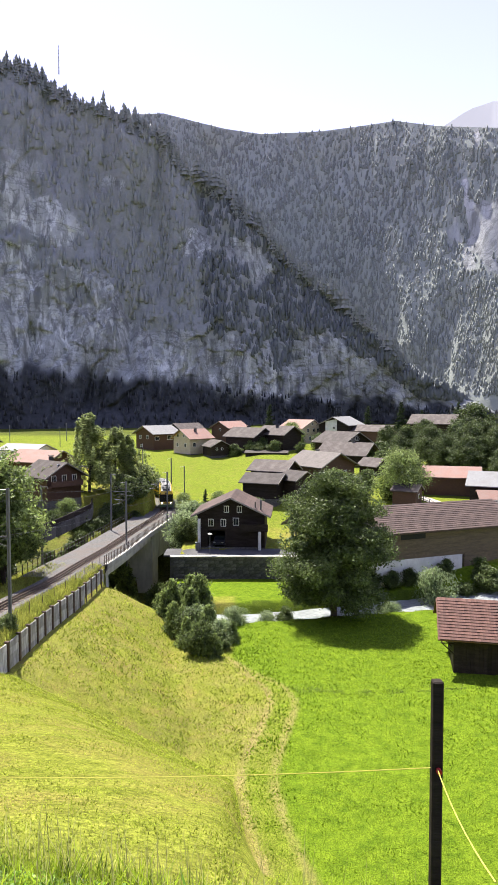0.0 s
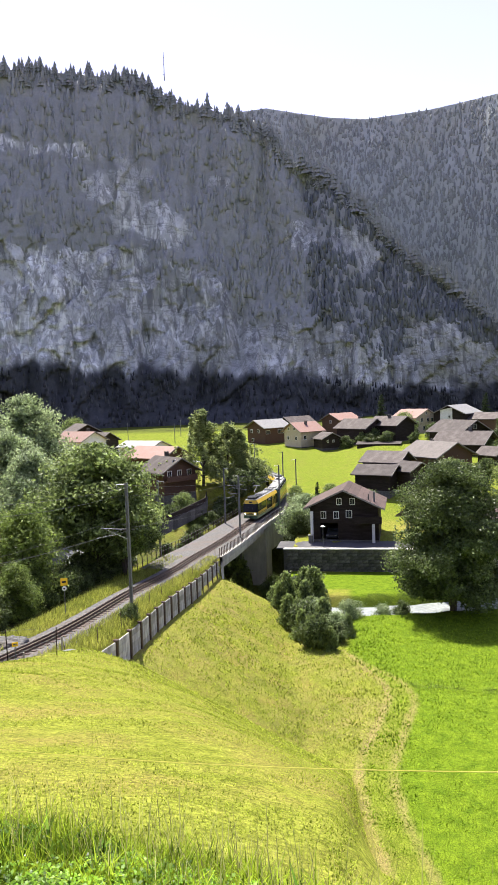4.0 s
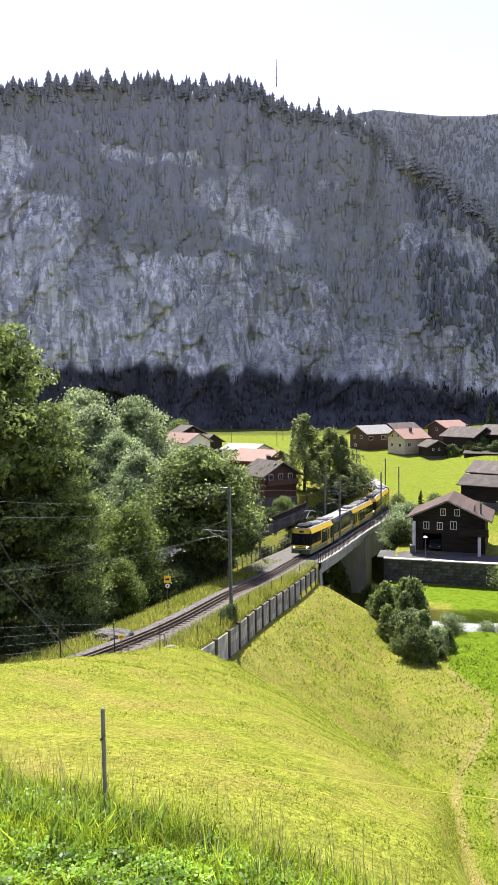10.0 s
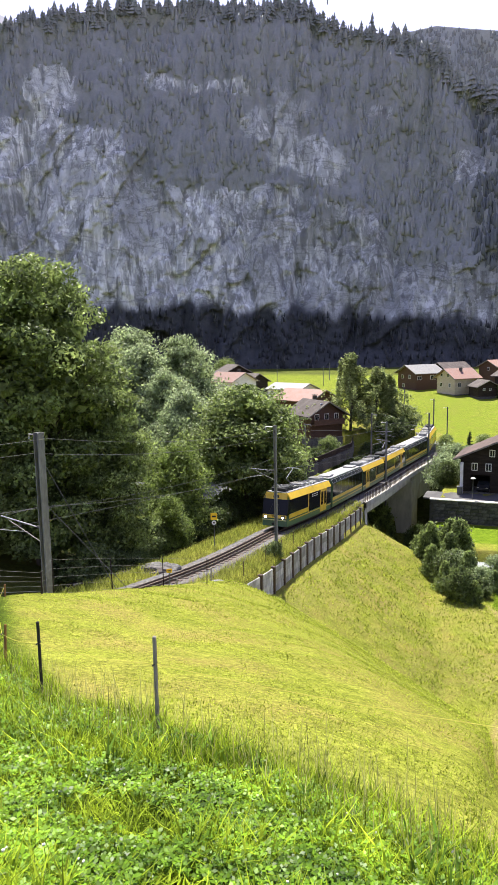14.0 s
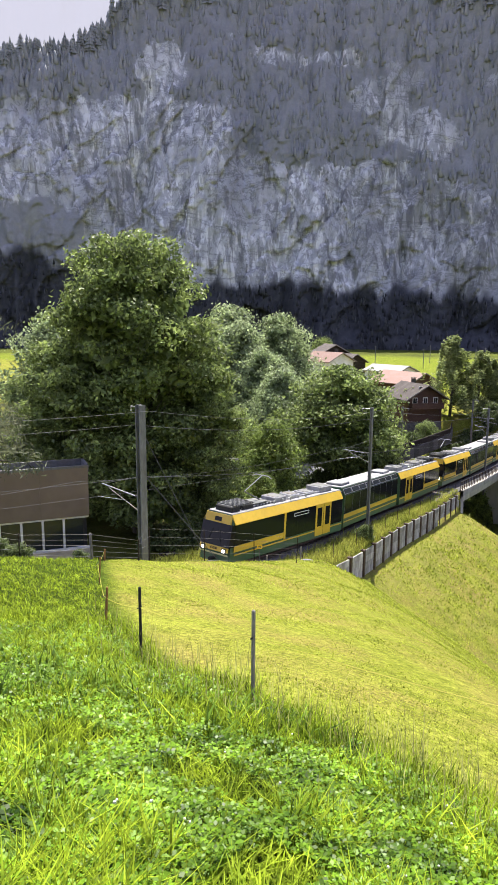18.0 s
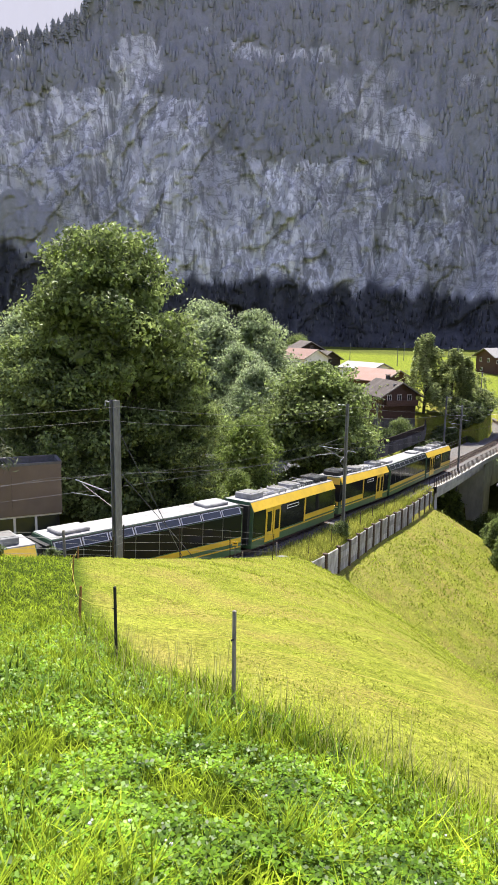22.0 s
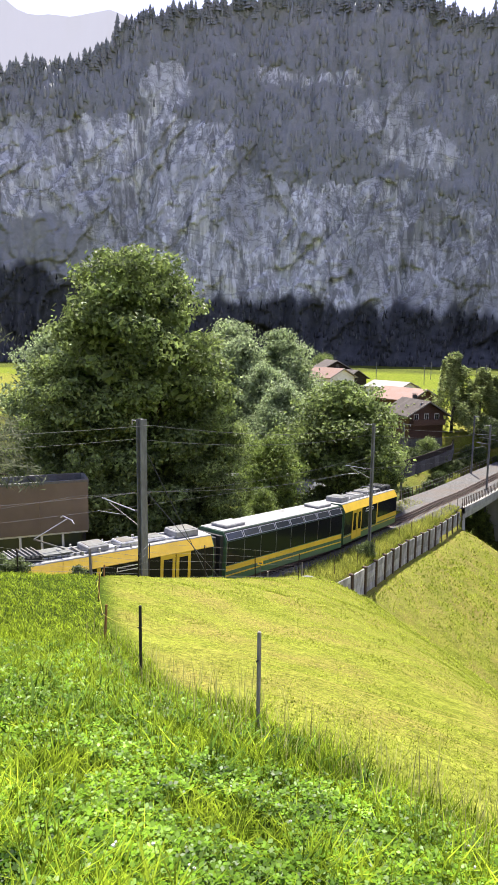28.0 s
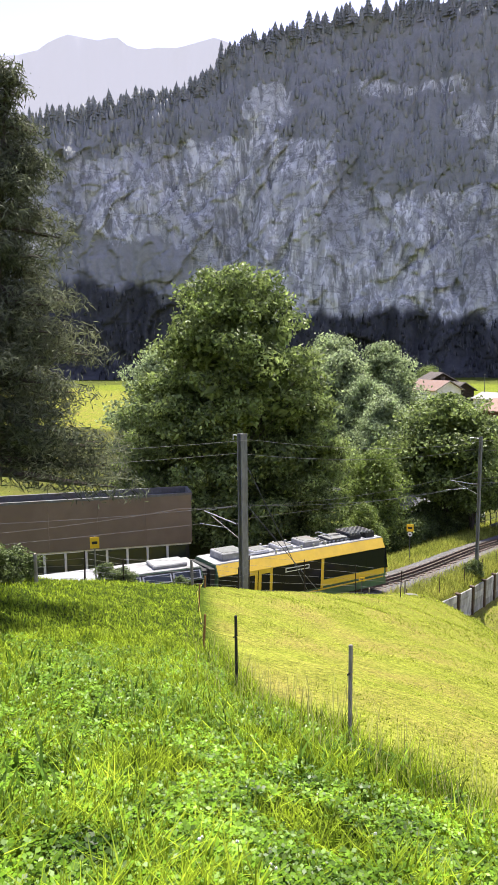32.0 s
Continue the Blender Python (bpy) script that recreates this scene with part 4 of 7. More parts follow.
def build_mountains():
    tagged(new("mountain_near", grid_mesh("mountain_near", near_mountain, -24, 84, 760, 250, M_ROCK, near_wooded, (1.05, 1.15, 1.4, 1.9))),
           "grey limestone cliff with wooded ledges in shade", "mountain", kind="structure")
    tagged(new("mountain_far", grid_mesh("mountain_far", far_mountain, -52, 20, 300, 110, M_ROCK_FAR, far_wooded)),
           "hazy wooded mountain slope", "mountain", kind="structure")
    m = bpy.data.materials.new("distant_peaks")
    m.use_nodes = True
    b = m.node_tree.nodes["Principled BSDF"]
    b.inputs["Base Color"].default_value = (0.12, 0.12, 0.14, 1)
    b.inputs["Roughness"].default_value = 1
    # haze over the peaks, added as a pale glow of their surface
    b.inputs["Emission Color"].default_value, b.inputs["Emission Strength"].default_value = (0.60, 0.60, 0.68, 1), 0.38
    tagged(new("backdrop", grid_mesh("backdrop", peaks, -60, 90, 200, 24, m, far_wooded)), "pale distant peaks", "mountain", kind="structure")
    rng = np.random.default_rng(5)

    def forest(fn, wooded, amin, amax, n, h0, h1, level, name, seed, mt=M_FOREST):
        a, u = rng.uniform(amin, amax, n * 4), rng.uniform(0.03, 0.995, n * 4)
        dist, t, rt = fn(a, u)
        keep = (wooded(a, u, rt) + 0.05 * rng.normal(size=len(a)) > level) & (u > 0.10)
        if fn is near_mountain:
            keep = keep & (t > foot_belt(a) + 0.014) & ((a < 42) | (t > 0.17))
        a, u, dist, t = a[keep][:n], u[keep][:n], dist[keep][:n], t[keep][:n]
        p = polar(a, dist, t) - np.array([0, 0, 1.5])
        hh = rng.uniform(h0, h1, len(a)) * (0.75 + 0.5 * rng.random(len(a)))
        v, f = far_trees(p, hh, seed)
        tagged(new(name, mesh_np(name, v, f, mt, True)), "dark conifers on the mountainside", "forest", kind="stuff")
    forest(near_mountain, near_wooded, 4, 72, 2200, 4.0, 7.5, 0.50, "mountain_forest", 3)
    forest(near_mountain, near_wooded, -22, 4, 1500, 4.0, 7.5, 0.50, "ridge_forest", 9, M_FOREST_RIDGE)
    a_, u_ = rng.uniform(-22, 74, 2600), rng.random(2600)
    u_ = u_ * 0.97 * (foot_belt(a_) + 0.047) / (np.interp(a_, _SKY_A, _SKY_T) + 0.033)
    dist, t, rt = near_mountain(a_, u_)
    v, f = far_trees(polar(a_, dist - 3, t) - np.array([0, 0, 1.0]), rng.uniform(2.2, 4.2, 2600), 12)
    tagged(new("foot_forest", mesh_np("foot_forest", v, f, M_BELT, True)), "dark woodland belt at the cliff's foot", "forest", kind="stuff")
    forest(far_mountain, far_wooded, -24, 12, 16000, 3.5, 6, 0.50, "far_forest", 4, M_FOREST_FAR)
    # the row of trees on the skyline
    a = np.sort(rng.uniform(-13, 74, 1250))
    u = 1 - 0.045 * rng.random(len(a)) ** 2
    dist, t, rt = near_mountain(a, u)
    v, f = conifer_cluster(polar(a, dist, t) - np.array([0, 0, 1.0]), rng.uniform(5, 11, len(a)) * (0.5 + 0.75 * rng.random(len(a)) ** 1.4) * (1 + 0.35 * sstep(12, 4, a)), 8)
    tagged(new("skyline_forest", mesh_np("skyline_forest", v, f, M_FOREST)), "conifers along the mountain's skyline", "forest", kind="stuff")
    # foot of the cliff: dark broadleaf belt
    p = polar(np.array([15.21]), np.array([560.0]), np.array([0.452]))[0]
    bm = tube([p, p + Vector((0, 0, 22))], 0.45, 5, None, 0.12)
    for k in range(6):
        z = 5 + 2.6 * k
        tube([p + Vector((-1.2 + 0.15 * k, 0, z)), p + Vector((1.2 - 0.15 * k, 0, z))], 0.12, 4, bm)
    thing("radio_mast", bm, M_STEEL, "slender steel radio mast on the wooded ridge", "mast")


build_mountains()

# ---- the track: ballast, sleepers, rails, rack ----
def strip(name, offs, s0, s1, material, step=0.6, smooth=False):
    """A cross-section of (offset, height over the rails) drawn along the line."""
    ss = np.arange(s0, s1, step)
    v = np.array([[track_side(s, o, z) for o, z in offs] for s in ss])
    n, k = v.shape[:2]
    idx = np.arange(n * k).reshape(n, k)
    f = np.stack([idx[:-1, :-1], idx[1:, :-1], idx[1:, 1:], idx[:-1, 1:]], -1).reshape(-1, 4)
    return mesh_np(name, v.reshape(-1, 3), f, material, smooth)


S_MIN, S_MAX = track_s_at_y(-30), TR_S[-1] - 1
S_B0, S_B1 = track_s_at_y(BR0), track_s_at_y(BR1)


def build_track():
    line = empty("railway_track", pose(0, 0, 0), "narrow-gauge rack railway track on grey ballast", "railway track", kind="structure")
    part("ballast", strip("ballast", [(-2.0, -0.44), (-1.25, -0.16), (1.2, -0.16), (1.75, -0.44)], S_MIN, S_B0 - 2, M_BALLAST), None, line)
    part("ballast", strip("ballast", [(-4.3, -0.40), (-4.0, -0.17), (2.1, -0.17), (2.4, -0.40)], S_B0 - 9, S_B1 + 6, M_BALLAST), None, line)
    part("ballast", strip("ballast", [(-2.5, -0.44), (-1.5, -0.16), (1.5, -0.16), (2.5, -0.44)], S_B1, S_MAX, M_BALLAST), None, line)
    for o in (-0.4, 0.4):
        part("rail", strip("rail", [(o - 0.055, -0.13), (o - 0.03, -0.012), (o - 0.03, 0.0), (o + 0.03, 0.0), (o + 0.03, -0.012), (o + 0.055, -0.13)], S_MIN, S_MAX, M_RAIL), None, line)
        part("rail_head", strip("rail_head", [(o - 0.02, 0.004), (o + 0.02, 0.004)], S_MIN, S_MAX, M_RAILTOP), None, line)
    part("rack", strip("rack", [(-0.05, -0.12), (-0.05, 0.03), (0.05, 0.03), (0.05, -0.12)], S_MIN, S_MAX, M_RAIL), None, line)
    sl = done("sleeper", box(-0.75, 0.75, -0.11, 0.11, -0.22, -0.115), M_RAIL)
    s = track_s_at_y(24)
    for k in range(298):
        p, q = track_at(s), track_at(s + 0.4)
        yaw = math.degrees(math.atan2(q.y - p.y, q.x - p.x)) - 90
        ob = part("sleeper", sl, None, line, m=pose(*p, 0, 0, yaw))
        s += 0.62


def build_bridge():
    br = empty("railway_bridge", pose(0, 0, 0), "concrete railway bridge with a steel railing over the river", "bridge", kind="structure")
    part("deck", strip("deck", [(-4.4, -0.42), (-4.4, -0.95), (-3.0, -1.25), (2.0, -1.25), (2.9, -0.85), (2.9, -0.25), (2.5, -0.25), (2.4, -0.42), (-4.4, -0.42)], S_B0 - 1, S_B1 + 2, M_CONCRETE), None, br)
    # girder below the first span, pier and masonry arch beyond it
    sp = track_s_at_y(107.0)
    part("girder", strip("girder", [(-2.2, -1.2), (-2.2, -2.0), (2.2, -2.0), (2.2, -1.2)], S_B0 - 1, sp, M_CONCRETE), None, br)

    def block(name, s, o0, o1, length, ztop, zbot, flare=0.0, mt=M_CONCRETE):
        c = track_at(s)
        q = track_at(s + 0.5)
        yaw = math.degrees(math.atan2(q.y - c.y, q.x - c.x)) - 90
        bm = box(o0, o1, -length / 2, length / 2, zbot, ztop, 0.06)
        for v in bm.verts:
            if v.co.z < (ztop + zbot) / 2:
                v.co.x *= 1 + flare
        part(name, bm, mt, br, m=pose(c.x, c.y, c.z, 0, 0, yaw))
    block("pier", sp, -1.7, 2.4, 2.6, -1.2, -13.0, 0.05)
    block("pier_cap", sp, -1.85, 2.55, 2.9, -1.75, -1.22)
    block("abutment", S_B0 - 0.6, -4.2, 2.6, 2.4, -1.2, -6.0, 0.04)
    # arch behind the pier
    s0, s1 = sp + 1.6, sp + 11.0
    c, q = track_at(s0), track_at(s1)
    L = (q - c).length
    yaw = math.degrees(math.atan2(q.y - c.y, q.x - c.x)) - 90
    r = L / 2 - 1.0
    arch = [(L / 2 + r * math.cos(t), -5.4 + r * 0.95 * math.sin(t)) for t in np.linspace(0, math.pi, 13)]
    bm = bmesh.new()
    prof2 = [(0, -13), (0, -1.2), (L, -1.2), (L, -8.5), (L - 1.0, -8.5)] + arch + [(1.0, -13)]
    a = [bm.verts.new((2.35, u, z)) for u, z in prof2]
    b = [bm.verts.new((-1.6, u, z)) for u, z in prof2]
    bm.faces.new(a)
    bm.faces.new(b[::-1])
    for i in range(len(a)):
        j = (i + 1) % len(a)
        bm.faces.new((a[j], a[i], b[i], b[j]))
    part("arch", bm, M_CONCRETE, br, m=pose(c.x, c.y, c.z, 0, 0, yaw))
    block("far_abutment", S_B1 - 2.5, -4.2, 2.4, 9.0, -1.2, -5.5)
    # railings: posts, rails
    for side, off, s_a, s_b in ((1, 2.72, S_B0 - 1.5, S_B1 + 8), (-1, -4.25, S_B0 - 12, S_B1 + 2)):
        post = done("railing_post", box(-0.035, 0.035, -0.035, 0.035, -0.3, 0.82), M_RAIL)
        s = s_a
        while s < s_b:
            part("railing_post", post, None, br, m=Matrix.Translation(track_side(s, off)))
            s += 0.85 if side > 0 else 1.5
        for h in (0.30, 0.78):
            pts = [track_side(u, off, h) for u in np.arange(s_a, s_b, 1.5)]
            part("railing_bar", tube(pts, 0.022, 5), M_STEEL, br)


build_track()
build_bridge()

# ---- houses ----
def window(parent, x, z, w, h, y, face=1, frame_mat=None, shutters=None, bars=True):
    """A window on a wall that faces -y (local); frame, pane, cross bar."""
    fr = box(x - w / 2, x + w / 2, y - 0.05, y + 0.02, z, z + h)
    t = min(0.09, w * 0.14)
    o = part("window", fr, frame_mat or M_WHITE, parent)
    part("pane", box(x - w / 2 + t, x - (t * 0.3 if bars else 0), y - 0.062, y - 0.045, z + t, z + h - t), M_GLASS, o)
    if bars:
        part("pane", box(x + t * 0.3, x + w / 2 - t, y - 0.062, y - 0.045, z + t, z + h - t), M_GLASS, o)
    if shutters:
        for sx in (-1, 1):
            part("shutter", box(x + sx * (w / 2 + 0.02) - (w * 0.45 if sx < 0 else 0), x + sx * (w / 2 + 0.02) + (w * 0.45 if sx > 0 else 0), y - 0.06, y - 0.01, z, z + h), shutters, o)
    return o


def roof_slabs(parent, w, d, eave, ridge, over, mt, th=0.16, ribs=0):
    """Two pitched slabs, ridge along y; the gable looks to -y."""
    run = w / 2 + over
    drop = (ridge - eave) / (w / 2) * run
    for sx in (-1, 1):
        prof = [(0, ridge), (sx * run, ridge - drop), (sx * run, ridge - drop + th), (0, ridge + th)]
        o = part("roof", prism(prof, -d / 2 - over, d / 2 + over), mt, parent)
        part("bargeboard", prism([(0, ridge - 0.05), (sx * run, ridge - drop - 0.05), (sx * run, ridge - drop + th + 0.02), (0, ridge + th + 0.02)], -d / 2 - over - 0.07, -d / 2 - over - 0.004), M_WOOD_GREY, o)
        if ribs:
            n = ribs
            for k in range(n):
                f0, f1 = k / n, (k + 1) / n
                bm = prism([(sx * run * f0, ridge - drop * f0 + th + 0.01), (sx * run * f1, ridge - drop * f1 + th + 0.01),
                            (sx * run * f1, ridge - drop * f1 + th + 0.055), (sx * run * f0, ridge - drop * f0 + th + 0.018)], -d / 2 - over + 0.02, d / 2 + over - 0.02)
                part("tile_course", bm, mt, o)
    return drop


def house(name, at, yaw, w, d, eave, ridge, wall, roof, label, over=0.9, base=None, base_h=0.0, front=(), side=(), chimney=None, balcony=None,
          sidewalls=True, ribs=0, category="house", trim=None, garage=None):
    """A gabled house. front: windows (x, z, w, h) on the gable that looks to -y; side: (y, z, w, h, which) on the long walls."""
    x, y, z = at
    if not garage:
        ridge = eave + (ridge - eave) * 0.82
        over *= 0.72
    h = empty(name, pose(x, y, z, 0, 0, yaw), label, category, "valley houses")
    body = bmesh.new()
    prof = [(-w / 2, base_h), (w / 2, base_h), (w / 2, eave), (0, ridge), (-w / 2, eave)]
    if garage:
        g0, g1, gh, gd = garage
        prism(prof, -d / 2 + gd, d / 2, body)
        prism([(-w / 2, gh), (w / 2, gh), (w / 2, eave), (0, ridge), (-w / 2, eave)], -d / 2, -d / 2 + gd, body)
        box(-w / 2, g0, -d / 2, -d / 2 + gd, base_h, gh, 0, body)
        box(g1, w / 2, -d / 2, -d / 2 + gd, base_h, gh, 0, body)
    else:
        prism(prof, -d / 2, d / 2, body)
    part("wall", body, wall, h)
    part("foundation", box(-w / 2 - 0.03, w / 2 + 0.03, -d / 2 - 0.03, d / 2 + 0.03, -2.5, base_h - 0.002), base or M_WHITE if base_h > 0.3 else M_STONE, h)
    roof_slabs(h, w, d, eave, ridge, over, roof, ribs=ribs)
    for bx in (-1, 0, 1):
        zz = ridge - abs(bx) * (ridge - eave) * 1.0 - 0.14
        part("purlin", box(bx * w / 2 - 0.09, bx * w / 2 + 0.09, -d / 2 - over * 0.85, d / 2 + over * 0.85, zz - 0.10, zz + 0.10), wall, h)
    for wx, wz, ww, wh in front:
        window(h, wx, wz, ww, wh, -d / 2 - 0.01, frame_mat=trim)
    for wy, wz, ww, wh, which in side:
        e = window(h, 0, 0, ww, wh, 0, frame_mat=trim)
        e.matrix_basis = pose(which * (w / 2 + 0.01), wy, wz, 0, 0, 90 * which)
    if chimney:
        cx, cy, ch = chimney
        c = part("chimney", box(cx - 0.3, cx + 0.3, cy - 0.35, cy + 0.35, ridge - abs(cx) * (ridge - eave) / (w / 2) - 0.4, ridge + ch, 0.03), M_STONE, h)
        part("chimney_cap", box(cx - 0.38, cx + 0.38, cy - 0.43, cy + 0.43, ridge + ch + 0.1, ridge + ch + 0.18), M_STONE, c)
    if balcony:
        x0, x1, bz = balcony
        b = part("balcony", box(x0, x1, -d / 2 - 1.1, -d / 2 - 0.02, bz - 0.12, bz), wall, h)
        part("balcony_front", box(x0, x1, -d / 2 - 1.12, -d / 2 - 1.06, bz + 0.02, bz + 0.85), wall, b)
        part("balcony_rail", box(x0 - 0.05, x1 + 0.05, -d / 2 - 1.16, -d / 2 - 1.02, bz + 0.88, bz + 0.96), wall, b)
    return h


def build_houses():
    # the dark chalet above the river wall
    h = house("chalet", (-2.3, 102.6, -21.45), -4, 9.8, 8.6, 5.2, 7.5, M_WOOD_DARK, M_TILE_BROWN, "dark timber chalet with open garage and brown tile roof", over=0.95,
              front=[(-3.0, 3.3, 0.8, 1.1), (-1.15, 3.3, 0.8, 1.1), (0.7, 3.45, 0.9, 1.15), (-0.7, 5.35, 0.75, 1.0), (1.2, 5.35, 0.75, 1.0)], balcony=(1.5, 5.4, 2.9), ribs=9, base_h=0.25, garage=(-3.5, -0.9, 2.7, 4.0))
    for px, hh in ((-4.6, 4.5), (4.2, 3.0)):
        part("pillar", box(px - 0.2, px + 0.2, -5.35, -4.9, -0.3, hh, 0.02), M_WHITE, h)
    part("stovepipe", tube([(4.3, -3.6, 5.0), (4.3, -3.6, 7.2)], 0.13, 8), M_STEEL, h)
    part("stovepipe", tube([(3.5, -3.8, 5.4), (3.5, -3.8, 6.9)], 0.10, 8), M_STEEL, h)
    # far field
    house("farmhouse", (-27.5, 203, -14.2), -42, 8.0, 9.5, 5.2, 7.6, M_WOOD_BROWN, M_SHEET, "brown timber farmhouse with pale sheet roof in the field", over=1.3, base=M_WOOD_GREY, base_h=0.2,
          front=[(-2, 3.4, 1.0, 1.1), (1.2, 3.4, 1.0, 1.1), (-1.5, 0.9, 1.0, 1.0)], side=[(-3.5, 3.1, 1.6, 1.1, 1), (1.5, 3.1, 2.2, 1.2, 1)])
    house("cream_house", (-16.2, 194, -14.5), -44, 7.2, 8.0, 4.6, 7.2, M_CREAM, M_TILE_PINK, "cream rendered house with salmon tile roof", over=1.2,
          front=[(-1.6, 4.6, 0.8, 0.9), (0.9, 4.6, 0.8, 0.9), (-1.8, 1.9, 0.9, 1.1), (1.6, 1.9, 0.9, 1.1)], side=[(-2.5, 2.0, 1.1, 1.2, 1), (2, 2.0, 1.1, 1.2, 1)], chimney=(1.2, 0, 0.3))
    house("chalet", (-20, 216, -13.6), -40, 8, 10, 4.4, 7.4, M_WOOD_DARK, M_TILE_DARK, "dark chalet behind the cream house", over=1.0)
    house("chalet", (-6.2, 219, -12.8), -42, 7.5, 9, 4.8, 7.0, M_WOOD_BROWN, M_TILE_PINK, "brown chalet with faded pink roof", over=1.0, front=[(0, 3.6, 0.9, 0.9)], side=[(-2, 2.2, 0.9, 1, 1), (2, 2.2, 0.9, 1, 1)])
    house("barn", (-9.0, 188, -14.6), 25, 5.6, 6.2, 2.6, 4.4, M_WOOD_DARK, M_TILE_DARK, "small dark timber barn at the field's edge", over=0.8, category="barn", front=[(-1.2, 1.5, 0.6, 0.7), (0.4, 1.5, 0.6, 0.7)])
    house("chalet", (0.0, 193, -13.6), 48, 8, 10.5, 4.2, 6.8, M_WOOD_DARK, M_TILE_DARK, "dark chalet with broad shingled roof", over=1.2, front=[(-1.8, 1.6, 0.9, 1.1), (1.2, 1.6, 0.9, 1.1)], chimney=(0.8, 1, 0.5))
    house("chalet", (8.5, 192, -13.2), 48, 8, 9.5, 4.4, 6.9, M_WOOD_DARK, M_TILE_DARK, "dark chalet with weathered roof", over=1.1, side=[(-2, 2.2, 0.9, 1, 1), (1.5, 2.2, 0.9, 1, 1)], chimney=(-0.8, 0, 0.4))
    house("tan_house", (17.0, 220, -13.2), 40, 9, 10, 5.2, 8.0, M_CREAM, M_TILE_PINK, "tan rendered house with timber gable", over=1.1, front=[(-2, 3.6, 0.9, 1.3), (0.6, 3.6, 0.9, 1.3), (2.4, 3.6, 0.9, 1.3), (0, 5.8, 0.8, 0.9), (-1, 1.0, 1.0, 1.4)])
    h = house("house", (29.5, 217, -12.6), -30, 9.5, 13, 5.6, 8.4, M_WOOD_DARK, M_SHEET, "dark timber house with white gable strip", over=1.0, front=[(0.3, 4.2, 0.7, 0.8)])
    part("white_gable", prism([(-2.6, 0.3), (1.2, 0.3), (1.2, 7.4), (-2.6, 6.6)], -6.56, -6.51), M_WHITE, h)
    house("house", (39, 211, -12.4), 52, 8, 12, 3.6, 5.6, M_WOOD_BROWN, M_TILE_DARK, "low brown house with brown tile roof", over=0.9)
    house("chalet", (24.5, 178, -14.4), 36, 9, 11, 4.2, 7.2, M_WOOD_DARK, M_TILE_DARK, "dark chalet with decorated gable", over=1.2, front=[(0, 4.6, 1.2, 1.2)])
    house("barn", (24.0, 163, -16.2), 58, 8.5, 11, 4.2, 7.0, M_WOOD_DARK, M_TILE_DARK, "old timber house with mottled tile roof", over=1.4, chimney=(0.3, -1.0, 0.9), front=[(0, 2.0, 1.0, 1.1)])
    house("barn", (15.0, 140, -16.4), 36, 9.0, 10, 3.8, 6.6, M_WOOD_BROWN, M_TILE_PALE, "brown timber house with weathered grey-brown roof", over=1.2, side=[(-4, 2.0, 0.9, 1.1, 1), (0.5, 2.0, 0.9, 1.1, 1), (4, 2.0, 0.9, 1.1, 1)], front=[(-2.0, 1.6, 0.9, 1.1), (2.0, 1.6, 0.9, 1.1)], chimney=(1.5, 3, 0.2))
    house("shed", (27.0, 146, -16.0), 40, 4.2, 4.5, 2.6, 4.2, M_WOOD_DARK, M_TILE_DARK, "small dark shed with tiled roof", over=0.9, category="shed")
    house("barn", (5.0, 133, -16.4), 62, 6.2, 7.2, 3.4, 5.3, M_WOOD_DARK, M_TILE_DARK, "dark weathered hay barn with shingle roof", over=1.0, category="barn")
    house("barn", (3.0, 126, -17.6), 66, 5.6, 6.6, 3.0, 4.6, M_WOOD_DARK, M_TILE_DARK, "dark timber hay barn", over=0.9, category="barn")
    house("barn", (8.6, 127, -17.8), 40, 5.0, 5.6, 3.6, 5.2, M_WOOD_DARK, M_TILE_DARK, "narrow dark timber barn", over=0.8, category="barn")
    # right bank
    house("house", (38, 127, -17.0), 74, 8, 9.5, 3.4, 5.2, M_WOOD_BROWN, M_TILE_PINK, "brown house with salmon roof by the lane", over=0.9, side=[(-2, 1.4, 0.9, 1.1, 1)])
    house("house", (44, 117, -18.2), 66, 8.5, 10, 4.2, 6.4, M_WOOD_DARK, M_SLATE, "dark house with grey roof and vents", over=1.0, chimney=(1, -2, 0.5))
    house("shed", (42.0, 112.5, -18.4), 80, 6.4, 7.0, 2.6, 3.8, M_WOOD_DARK, M_TILE_PINK, "low shed with pink roof", over=0.6, category="shed")
    house("hut", (27.0, 115, -17.2), 60, 3.6, 4.0, 2.3, 3.4, M_WOOD_BROWN, M_TILE_DARK, "small timber garden hut", over=0.5, category="hut", front=[(0, 0.9, 0.8, 0.8)])
    house("house", (54, 197, -10.5), 60, 9, 12, 4.6, 7.4, M_WOOD_DARK, M_TILE_DARK, "dark house among the trees", over=1.1)
    # left of the line
    house("chalet", (-34.6, 119, -16.8), 46, 6.6, 7.6, 4.4, 6.8, M_WOOD_BROWN, M_TILE_DARK, "brown chalet with balcony by the line", over=1.4, front=[(-2, 3.2, 0.9, 1.1), (0, 3.2, 0.9, 1.1), (2, 3.2, 0.9, 1.1), (-1.0, 5.4, 0.7, 0.8)], balcony=(-3.1, 3.1, 2.5), chimney=(0.6, 1.5, 0.8),
          side=[(-2, 2.6, 0.9, 1.1, 1), (1, 2.6, 0.9, 1.1, 1)])
    house("house", (-41.5, 135, -15.6), 62, 8, 10.5, 4.2, 6.4, M_WOOD_BROWN, M_TILE_PINK, "long house with salmon tile roof", over=1.0, side=[(-3, 1.8, 1.0, 1.1, 1), (2, 1.8, 1.0, 1.1, 1)])
    house("house", (-49, 149, -14.8), 66, 6, 10, 4.4, 5.8, M_WHITE, M_SHEET, "low white building with sheet roof", over=0.7)
